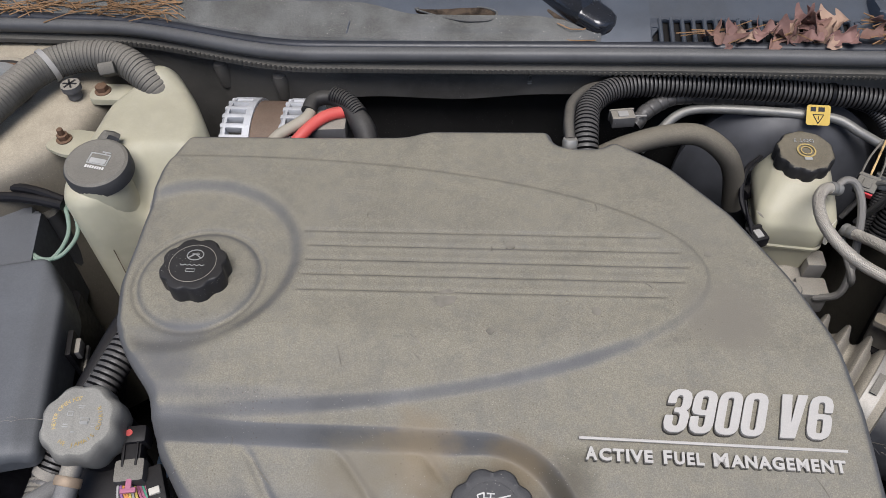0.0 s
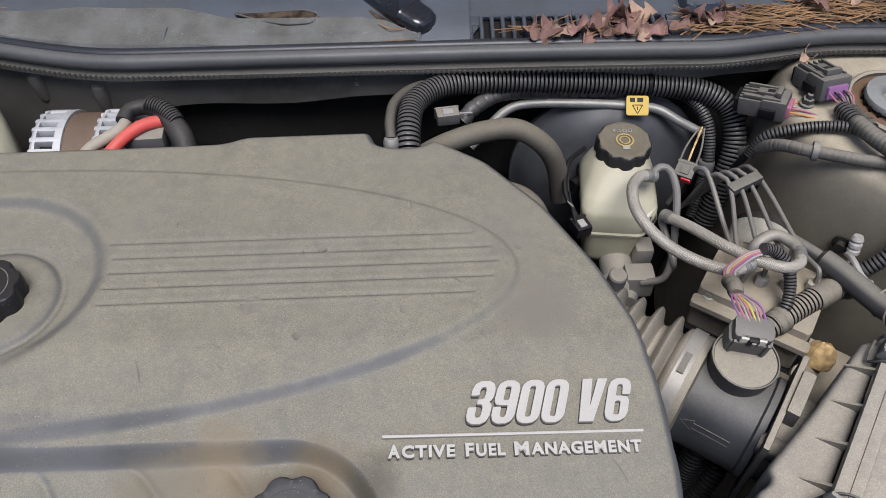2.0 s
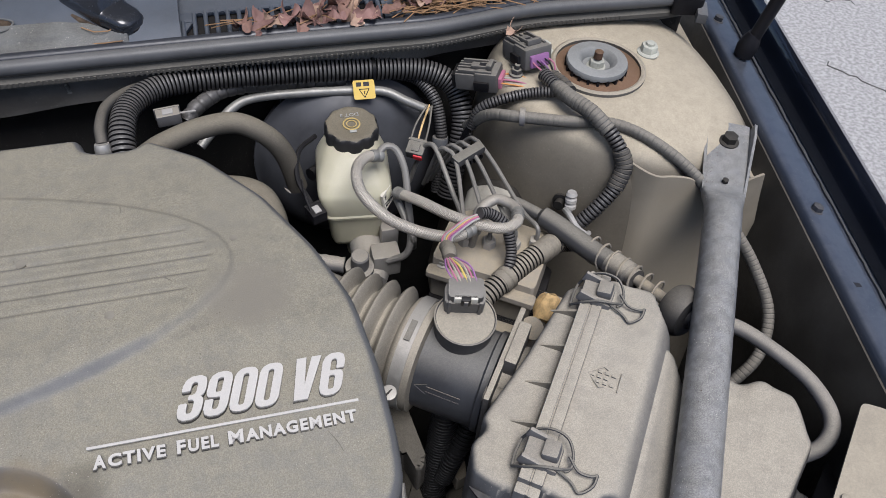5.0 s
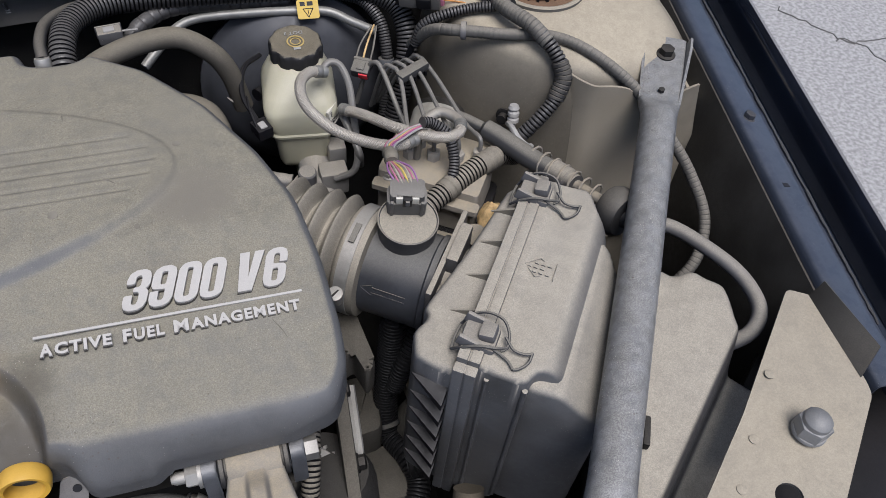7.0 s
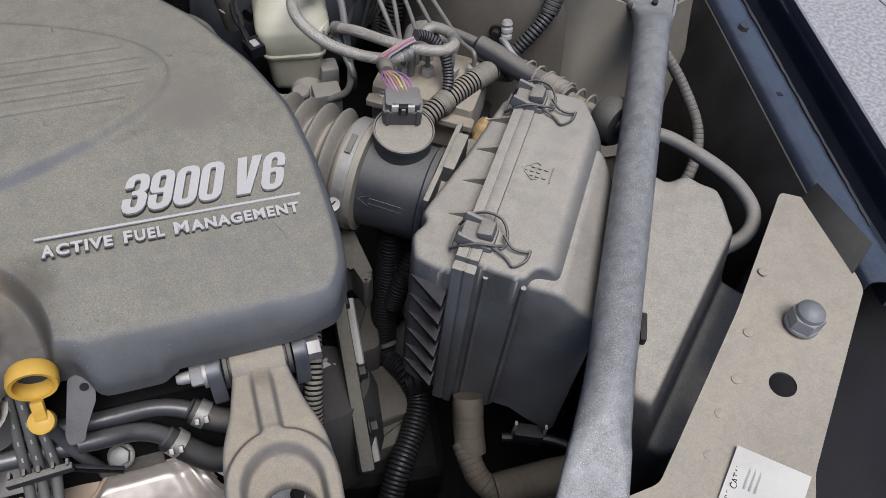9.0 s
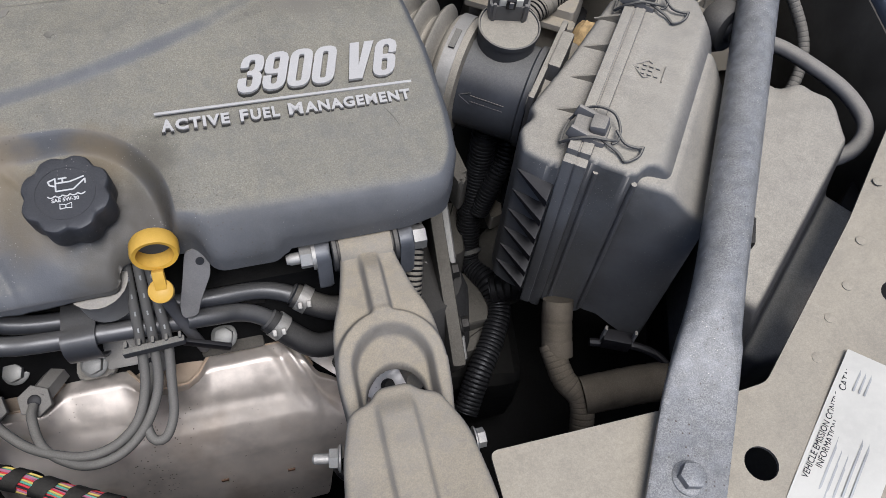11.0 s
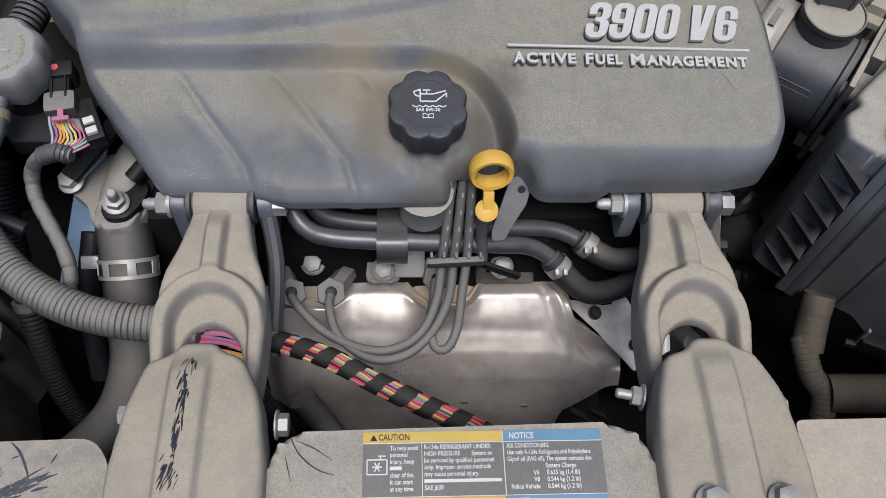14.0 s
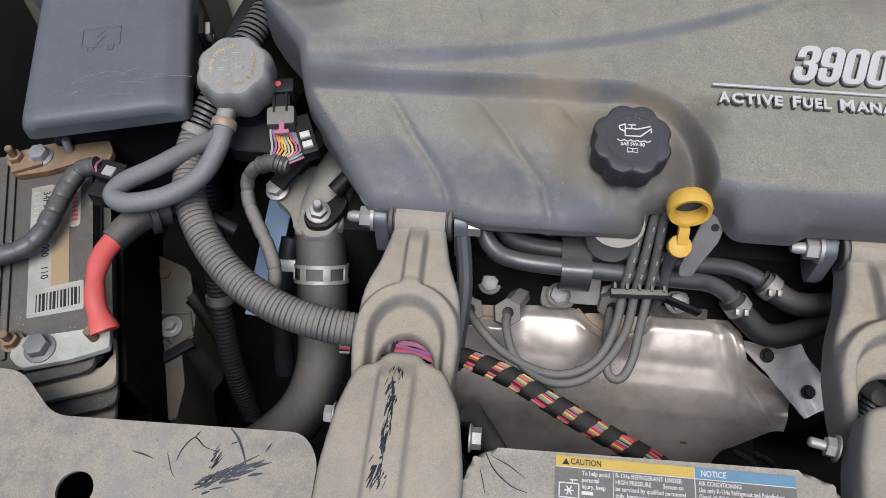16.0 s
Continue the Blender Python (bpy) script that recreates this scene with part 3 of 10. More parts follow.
part("sealer_bead", sweep(bmesh.new(), [Vector((0.7595 + 0.145 * (y - 0.2) + 0.043 + rnd.uniform(-0.0006, 0.0006), y, 0.798 + 0.045 * (y - 0.2))) for y in frange(0.16, 0.95, 90)], lambda run, s: 0.0016 + 0.0006 * math.sin(run * 130) * math.sin(run * 47), 7), NAVYSEAL, fender, "uneven dusty sealer bead")

# inner apron below the flange
bm = loft_line([(0.0, -0.01), (-0.012, -0.05), (-0.02, -0.15), (-0.03, -0.58)], path)
solid("apron_right", thicken(bm, 0.003), LIPGRIME, "dusty dark painted inner fender apron", "apron", kind="structure")
bm = loft_line([(0.0, 0.02), (0.012, -0.05), (0.02, -0.15), (0.03, -0.58)], [((-0.70, y, 0.80), (1, 0, 0)) for y in frange(-0.15, 1.0, 6)])
solid("apron_left", thicken(bm, 0.003), BODYDARK, "dusty dark painted inner fender apron", "apron", kind="structure")


def strut_tower(cx, cy, flip, label, spread=1.0):
    """A pressed strut tower: a squarish dome with a ring recess on top."""
    e = thing("strut_tower", (cx, cy, 0.45), label, "strut tower", "strut towers")
    prof = [(0.001, 0.853), (0.050, 0.853), (0.056, 0.856), (0.063, 0.8575), (0.070, 0.857), (0.100, 0.8565), (0.114, 0.853), (0.124, 0.845), (0.131, 0.832), (0.136, 0.812), (0.140, 0.78), (0.147, 0.72), (0.160, 0.62), (0.18, 0.45)]
    n = 64
    bm = bmesh.new()
    rings = []
    for r, h in prof:
        r = r if r < 0.075 else r * spread
        ring = []
        for k in range(n):
            a = 2 * math.pi * k / n
            c, s = math.cos(a), math.sin(a)
            w = smooth01((r - 0.07) / 0.06)
            square = (abs(c) ** 3.2 + abs(s) ** 3.2) ** (-1 / 3.2)
            sq = 1.0 + (square * 1.14 - 1.0) * smooth01((c + 0.30) / 0.55)
            q = r * ((1 - w) + w * sq)
            sx = 1.0 + (0.05 + 0.12 * max(0.0, c)) * w
            ring.append(bm.verts.new((cx + flip * q * c * sx + flip * 0.006 * w, cy + q * s * (1.0 if s < 0 else 1.12) - 0.016 * w * smooth01((c + 0.75) / 0.7) * smooth01(-s * 3), h - 0.012 * w * max(0, s * -1) - 0.02 * max(0.0, c) * w)))
        rings.append(ring)
    for a, b in zip(rings, rings[1:]):
        for k in range(n):
            bm.faces.new((a[k], a[(k + 1) % n], b[(k + 1) % n], b[k]))
    bm.faces.new(rings[0])
    part("tower_shell", bm, TOWERM, e, "tan dusty pressed steel shell", sharp=70)
    part("recess", lathe([(0.052, 0.8545), (0.052, 0.8565), (0.048, 0.857)], (cx, cy, 0), n=40), RUST, e, "rust-stained recess floor")
    part("rim", ring_lathe([(0.0515, 0.8555), (0.0515, 0.8605), (0.0545, 0.862), (0.0575, 0.860), (0.0575, 0.8555)], (cx, cy, 0), n=48), BODY, e, "dusty turned-up rim of the recess")
    bear = part("bearing_plate", lathe([(0.030, 0.8530), (0.031, 0.8600), (0.0365, 0.8620), (0.0372, 0.8660), (0.0360, 0.8690), (0.0235, 0.8705), (0.0195, 0.8680), (0.0165, 0.8610), (0.004, 0.8580)], (cx - 0.003 * flip, cy, 0), n=40), BEARING, e, "ribbed pale grey bearing plate")
    for k in range(20):
        a = 2 * math.pi * k / 20
        part("rib", box((cx - 0.003 * flip + 0.0352 * math.cos(a), cy + 0.0352 * math.sin(a), 0.8585), (0.005, 0.003, 0.010), rz(math.degrees(a))), BLACK, bear)
    bolt("strut_nut", (cx - 0.003 * flip, cy, 0.8580), (0, 0, 1), 0.017, e, PALECLAMP)
    part("stud_end", lathe([(0.0052, 0), (0.0052, 0.009), (0.004, 0.010)], (cx - 0.003 * flip, cy, 0.8705), n=14), RUST, e, "rusty stud end")
    bolt("mount_nut", (cx + 0.074 * flip, cy + 0.018, 0.857), (0, 0, 1), 0.019, e, PALECLAMP, stud=0.004)
    bolt("mount_nut", (cx - 0.056 * flip, cy + 0.040, 0.857), (0, 0, 1), 0.018, e, PALECLAMP, stud=0.004)
    return e


strut_tower(0.632, 0.668, 1, "tan dust-covered strut tower with exposed bearing plate")
strut_tower(-0.600, 0.690, -1, "tan dusty strut tower beside the coolant reservoir", 1.10)

# shelf between tower, cowl and fender
bm = grid_sheet(frange(0, 1, 8), frange(0, 1, 8), lambda u, v: (0.70 + 0.135 * u - 0.03 * (1 - v) * u, 0.47 + 0.36 * v, 0.815 + 0.02 * v - 0.040 * smooth01((u - 0.50) / 0.35) - 0.20 * (1 - smooth01(v / 0.12))))
solid("apron_shelf", thicken(bm, -0.003), BODY, "tan dusty pressed shelf beside the fender flange", "panel", kind="structure")

def plate_at(u, v):
    x = 0.590 + 0.178 * u
    top = 0.838 - 0.006 * u - 0.026 * math.exp(-((x - 0.722) / 0.034) ** 2)
    return (x + 0.048 * (1 - v) * u ** 3, 0.502 - 0.014 * u + 0.060 * (1 - smooth01(u / 0.3)) - 0.030 * (1 - v) ** 2, 0.600 + (top - 0.600) * v)


plate = grid_sheet(frange(0, 1, 40), frange(0, 1, 20), plate_at)
solid("tower_plate", thicken(plate, 0.003), TOWERPLATE, "tan grimed steel plate below the strut tower", "panel", kind="structure")
# firewall and cowl
def seal_y(x):
    return 0.734 + 0.046 * smooth01((-0.22 - x) / 0.27) + 0.024 * smooth01((x - 0.42) / 0.18)


def lip_edge(x):
    """Height of the upper panel's lower edge."""
    return 0.803 + 0.05 * max(0.0, x + 0.2) + 0.003 * math.sin(x * 31) - 0.16 * smooth01((-0.196 - x) / 0.004)


def panel_y(x):
    return 0.747 + (seal_y(x) - 0.734) * 0.9


wall = grid_sheet(frange(-0.78, 0.82, 40), frange(0.25, 0.862, 12), lambda x, z: (x, panel_y(x) + 0.034 + 0.006 * math.sin(x * 9), z))
fw = solid("firewall", thicken(wall, 0.004), FIREMAT, "black insulating mat on the firewall", "firewall", kind="structure")
upper = grid_sheet(frange(-0.78, 0.82, 200), frange(0, 1, 16),
                   lambda x, v: (x, panel_y(x) + 0.030 * smooth01((0.10 - v) / 0.10) + 0.0022 * noise.noise(Vector((x * 14, v * 2, 4))) - 0.004 * math.exp(-((x - 0.005) / 0.012) ** 2 - ((v - 0.45) / 0.25) ** 2), lip_edge(x) + (0.868 - lip_edge(x)) * v))
part("upper_panel", thicken(upper, 0.003), FIREWALL, fw, "dusty pressed upper panel")
ledge = grid_sheet(frange(-0.78, 0.80, 60), frange(0, 1, 3), lambda x, v: (x, seal_y(x) + 0.004 + 0.016 * v, 0.864 - 0.003 * (1 - v)))
solid("firewall_flange", thicken(ledge, 0.003), FIREWALL, "dusty pressed flange along the firewall top", "flange", kind="structure")


for x, z0 in ((-0.345, 0.832), (-0.270, 0.826)):
    part("pressed_rib", lathe([(0.009, -0.020), (0.010, 0.010), (0.008, 0.016), (0.002, 0.018)], (x, panel_y(x) - 0.001, z0), (0, -0.15, 1), 18), FIREWALL, fw, "raised pressing")
part("seam_strip", box((-0.196, panel_y(-0.196) - 0.0015, 0.830), (0.0030, 0.003, 0.066)), LIPGRIME, fw)
rnd = random.Random(12)
for k in range(14):
    x = -0.47 + 0.021 * k + rnd.uniform(-0.010, 0.010)
    part("dimple", lathe([(0.0042, 0), (0.0042, 0.0012), (0.0022, 0.0022)], (x, panel_y(x) + 0.0006, rnd.uniform(0.818, 0.855)), (0, -1, 0.1), 12), FIREWALL, fw)


seal = thing("hood_seal", (0.05, 0.75, 0.87), "dark rubber bulb seal along the cowl edge", "weatherstrip")
line = [Vector((x, seal_y(x), 0.884 + 0.003 * math.sin(x * 5))) for x in frange(-0.76, 0.775, 120)]
part("bulb", sweep(bmesh.new(), line, 0.0085, 12), SEAL, seal, "smooth grey rubber bulb")
part("bulb_crest", sweep(bmesh.new(), [p + Vector((0, 0.0115, 0.0025)) for p in line], 0.0070, 12), SEALDARK, seal, "blue-black upper bead")
bm = bmesh.new()
rows = [[bm.verts.new(p + Vector((0, dy, dz))) for dy, dz in ((0.012, -0.003), (0.0, -0.011), (-0.007, -0.015), (-0.0075, -0.020), (0.004, -0.021))] for p in line]
for a, b in zip(rows, rows[1:]):
    for k in range(4):
        bm.faces.new((a[k], a[k + 1], b[k + 1], b[k]))
part("lip", thicken(bm, 0.001), LIPRUB, seal, "ribbed clamping lip")
for k in range(200):
    x = -0.50 + 0.0060 * k
    part("lip_notch", box((x, seal_y(x) - 0.0076, 0.8665), (0.0026, 0.0014, 0.0048), None, 0.0005), LIPRUB, seal)

cowl = thing("cowl", (0.0, 0.80, 0.88), "weathered grey plastic cowl panel with dirt and lichen", "cowl panel")


def cowl_back(x):
    """Plan line where the grey panel meets the blue rear strip."""
    return 0.812 - 0.031 * smooth01((x + 0.185) / 0.10) + 0.004 * math.sin(x * 40) * smooth01((-0.2 - x) / 0.1) - 0.030 * smooth01((x - 0.055) / 0.05)


bm = grid_sheet(frange(-0.78, 0.105, 90), frange(0, 1, 16),
                lambda x, v: (x, seal_y(x) + 0.010 + (cowl_back(x) - seal_y(x) - 0.010) * v, 0.882 + 0.008 * smooth01(v / 0.12) + 0.014 * v - 0.006 * smooth01((v - 0.93) / 0.07) + 0.003 * smooth01((v - 0.42) / 0.05) * smooth01((x + 0.12) / 0.03) * smooth01((0.05 - x) / 0.01)))
part("panel", thicken(bm, 0.003), COWLPL, cowl)
bm = grid_sheet(frange(-0.78, 0.16, 50), frange(0, 1, 8), lambda x, v: (x, cowl_back(x) - 0.010 + 0.12 * v, 0.892 + 0.006 * smooth01(v / 0.2) + 0.030 * v))
part("rear_panel", thicken(bm, 0.003), COWLBLUE, cowl, "blue-grey rear strip")
for x in (-0.185, 0.050):
    part("panel_seam", sweep(bmesh.new(), [Vector((x + 0.0004 * k, seal_y(x) + 0.014 + 0.0030 * k, 0.8885 + 0.0011 * k)) for k in range(10)], 0.0009, 6), COWLBLUE, cowl)
part("torn_flap", prism(rounded([(-0.050, 0.008), (-0.02, -0.004), (0.012, -0.013), (0.040, -0.010), (0.047, 0.004), (0.030, 0.012), (0.008, 0.011), (-0.02, 0.008)], 0.006), 0, 0.004, 0.001, Matrix.Translation((-0.058, 0.783, 0.9000)) @ rx(8).to_4x4()), DEBRIS, cowl, "torn opening packed with leaf litter")
part("torn_rim", sweep(bmesh.new(), [Vector((-0.058 + x, 0.783 + y, 0.9045)) for x, y in rounded([(-0.052, 0.010), (-0.02, -0.006), (0.012, -0.015), (0.042, -0.012), (0.049, 0.005), (0.031, 0.014)], 0.008)], 0.0012, 6), COWLPL, cowl, "frayed pale rim of the opening")


def bed_z(y):
    return 0.884 + 0.18 * (y - 0.75)


bm = grid_sheet(frange(0.10, 0.80, 50), frange(0, 1, 6), lambda x, v: (x, seal_y(x) + 0.004 + 0.075 * v, bed_z(seal_y(x) + 0.004 + 0.075 * v) - 0.006))
part("grille_mesh", thicken(bm, 0.002), BLACK, cowl, "black mesh under the slots")
bm = grid_sheet(frange(0.09, 0.82, 50), frange(0, 1, 6), lambda x, v: (x, 0.794 + 0.016 * smooth01((x - 0.40) / 0.2) + 0.11 * v, bed_z(0.794) + 0.034 * v))
part("grille_top", thicken(bm, 0.004), COWLBLUE, cowl, "smooth blue-grey plastic above the slots")
part("grille_side", prism(rounded([(0.095, 0.752), (0.154, 0.752), (0.172, 0.780), (0.178, 0.800), (0.095, 0.800)], 0.003), -0.004, 0.0, 0.001, Matrix.Translation((0, 0.75, 0.8845)) @ rx(10).to_4x4() @ Matrix.Translation((0, -0.75, 0))), COWLBLUE, cowl, "smooth blue-grey plastic beside the slots")
part("grille_bridge", prism(rounded([(0.392, 0.752), (0.440, 0.757), (0.440, 0.812), (0.392, 0.805)], 0.003), -0.004, 0.0, 0.001, Matrix.Translation((0, 0.75, 0.8845)) @ rx(10).to_4x4() @ Matrix.Translation((0, -0.75, 0))), COWLBLUE, cowl)
part("grille_block", prism(rounded([(0.412, 0.782), (0.452, 0.786), (0.456, 0.830), (0.408, 0.826)], 0.008), 0.885, 0.912, 0.006), COWLBLUE, cowl, "raised fixing block between the grilles")
for k in range(46):
    x = 0.1625 + 0.0125 * k
    if x > 0.72 or 0.39 < x < 0.442:
        continue
    y0, y1 = seal_y(x) + 0.012, 0.797 + 0.016 * smooth01((x - 0.40) / 0.2)
    if x < 0.18:
        y1 = min(y1, 0.745 + 2.4 * (x - 0.146))
    yc = (y0 + y1) / 2
    part("slat", box((x, yc, bed_z(yc) - 0.001), (0.0048, y1 - y0, 0.007), rx(10.2), bevel=0.0012, seg=1), COWLBLUE, cowl)
    if x < 0.705:
        part("slot_head", prism(rounded([(-0.0048, -0.004), (-0.0048, 0.004), (0.0048, 0.004), (0.0048, -0.004), (0.0022, -0.001), (-0.0022, -0.001)], 0.001), -0.003, 0.0, 0, Matrix.Translation((x + 0.00625, y1 - 0.002, bed_z(y1) + 0.001)) @ rx(10).to_4x4()), COWLBLUE, cowl)
glass = grid_sheet(frange(-0.75, 0.80, 12), frange(0, 1, 4), lambda x, v: (x, 0.905 + 0.5 * v, 0.905 + 0.30 * v))
solid("windscreen", thicken(glass, 0.004), GLASS, "dark lower edge of the windscreen glass", "windscreen", kind="structure")

# ---- upper radiator support ----
support = thing("radiator_support", (0.05, -0.06, 0.60), "dust-covered upper radiator support panel", "radiator support")


def holed(pts, holes, round_=0.012, thick=0.003):
    """A plate with round holes cut through."""
    bm = bmesh.new()
    loops = []
    for ring in [rounded(pts, round_, 4)] + [[(hx + hr * math.cos(2 * math.pi * k / 20), hy + hr * math.sin(2 * math.pi * k / 20)) for k in range(20)] for hx, hy, hr in holes]:
        vs = [bm.verts.new((x, y, 0)) for x, y in ring]
        loops += [bm.edges.new((vs[i], vs[(i + 1) % len(vs)])) for i in range(len(vs))]
    bmesh.ops.triangle_fill(bm, use_beauty=True, use_dissolve=False, edges=loops)
    for f in bm.faces:
        if f.normal.z < 0:
            f.normal_flip()
    r = bmesh.ops.extrude_face_region(bm, geom=list(bm.faces))
    bmesh.ops.translate(bm, vec=(0, 0, -thick), verts=[v for v in r["geom"] if isinstance(v, bmesh.types.BMVert)])
    return bm


bm = holed([(0.262, -0.011), (0.455, -0.010), (0.482, -0.008), (0.613, 0.107), (0.722, 0.213), (0.743, 0.200), (0.737, 0.108), (0.734, 0.094), (0.598, -0.037), (0.52, -0.16), (0.262, -0.16)],
           [(0.450, -0.064, 0.0125), (0.613, 0.034, 0.0112)], 0.006)
for v in bm.verts:
    v.co.z += 0.787 + 0.020 * smooth01((v.co.x - 0.45) / 0.25)
part("right_plate", bm, BODY, support, "tan dusty pressed steel plate", sharp=30)
bm = holed([(-0.70, 0.02), (-0.456, 0.012), (-0.420, -0.020), (-0.230, -0.016), (-0.216, -0.034), (-0.216, -0.16), (-0.70, -0.16)], [(-0.385, -0.072, 0.0135)])
bmesh.ops.translate(bm, vec=(0, 0, 0.787), verts=bm.verts)
part("left_plate", bm, BODYTAN, support, "tan dusty plate with dark scuffs", sharp=30)
bm = prism(rounded([(-0.112, -0.030), (-0.098, -0.014), (0.135, -0.010), (0.156, -0.028), (0.156, -0.16), (-0.112, -0.16)], 0.014), -0.05, 0.0, 0.006, Matrix.Translation((0, 0, 0.787)))
part("centre_bar", bm, DUSTY, support, "dusty black centre bar carrying the caution label")
# unseen black panel added to shut light out at the front
part("front_light_blind", box((0.05, -0.155, 0.49), (1.80, 0.01, 0.56)), BLACK, support)
part("side_web", box((0.62, -0.03, 0.66), (0.18, 0.003, 0.2), rz(45)), BODYDARK, support)


# ---- engine cover ----
def inside_and_distance(px, py, ring):
    ring = np.array(ring)
    nxt = np.roll(ring, -1, axis=0)
    best = np.full(px.shape, 1e9)
    bx, by = px.copy(), py.copy()
    inside = np.zeros(px.shape, bool)
    for (ax, ay), (cx, cy) in zip(ring, nxt):
        dx, dy = cx - ax, cy - ay
        t = np.clip(((px - ax) * dx + (py - ay) * dy) / (dx * dx + dy * dy + 1e-12), 0, 1)
        qx, qy = ax + t * dx, ay + t * dy
        d = np.hypot(px - qx, py - qy)
        m = d < best
        best, bx, by = np.where(m, d, best), np.where(m, qx, bx), np.where(m, qy, by)
        if dy != 0:
            cross = ((ay > py) != (cy > py)) & (px < dx * (py - ay) / dy + ax)
            inside ^= cross
    return inside, best, bx, by


def moulding(name, ring, height, cell, round_r, skirt, material, parent, label=""):
    """A moulded lid: a height over the plan inside ring, its rim rounded over and turned down."""
    xs = np.arange(min(p[0] for p in ring) - cell, max(p[0] for p in ring) + 2 * cell, cell)
    ys = np.arange(min(p[1] for p in ring) - cell, max(p[1] for p in ring) + 2 * cell, cell)
    gx, gy = np.meshgrid(xs, ys, indexing="ij")
    ins, d, bx, by = inside_and_distance(gx, gy, ring)
    X, Y = np.where(ins, gx, bx), np.where(ins, gy, by)
    D = np.where(ins, d, 0.0)
    h = height(X, Y)
    e = np.clip(round_r - D, 0, round_r)
    Z = h - (round_r - np.sqrt(np.maximum(round_r ** 2 - e ** 2, 0)))
    keep = ins[:-1, :-1] | ins[1:, :-1] | ins[:-1, 1:] | ins[1:, 1:]
    idx = -np.ones(gx.shape, int)
    verts, faces = [], []
    ii, jj = np.nonzero(keep)
    for i, j in zip(ii, jj):
        f = []
        for a, b in ((i, j), (i + 1, j), (i + 1, j + 1), (i, j + 1)):
            if idx[a, b] < 0:
                idx[a, b] = len(verts)
                verts.append((X[a, b], Y[a, b], Z[a, b]))
            f.append(int(idx[a, b]))
        faces.append(f)
    count = {}
    for f in faces:
        for a, b in zip(f, f[1:] + f[:1]):
            count[(a, b)] = count.get((a, b), 0) + 1
    edge = [(a, b) for (a, b) in count if (b, a) not in count]
    low = {}
    levels = 5
    for a, b in edge:
        for v in (a, b):
            if v not in low:
                x, y, z = verts[v]
                low[v] = []
                for k in range(1, levels + 1):
                    low[v].append(len(verts))
                    verts.append((x, y, z + (skirt(x, y) - z) * k / levels))
    for a, b in edge:
        prev_a, prev_b = a, b
        for k in range(levels):
            faces.append([prev_b, prev_a, low[a][k], low[b][k]])
            prev_a, prev_b = low[a][k], low[b][k]
    me = bpy.data.meshes.new(name)
    me.from_pydata(verts, [], faces)
    me.polygons.foreach_set("use_smooth", [True] * len(me.polygons))
    me.materials.append(material)
    me.update()
    ob = new(name, me)
    if parent is not None:
        ob.parent = parent
        ob.matrix_parent_inverse = Matrix.Translation(-Vector(parent.location))
    if label:
        ob["label"] = label
    return ob


def sstep(t):
    t = np.clip(t, 0, 1)
    return t * t * (3 - 2 * t)


CAP_PS = Vector((-0.272, 0.421, 0.0))


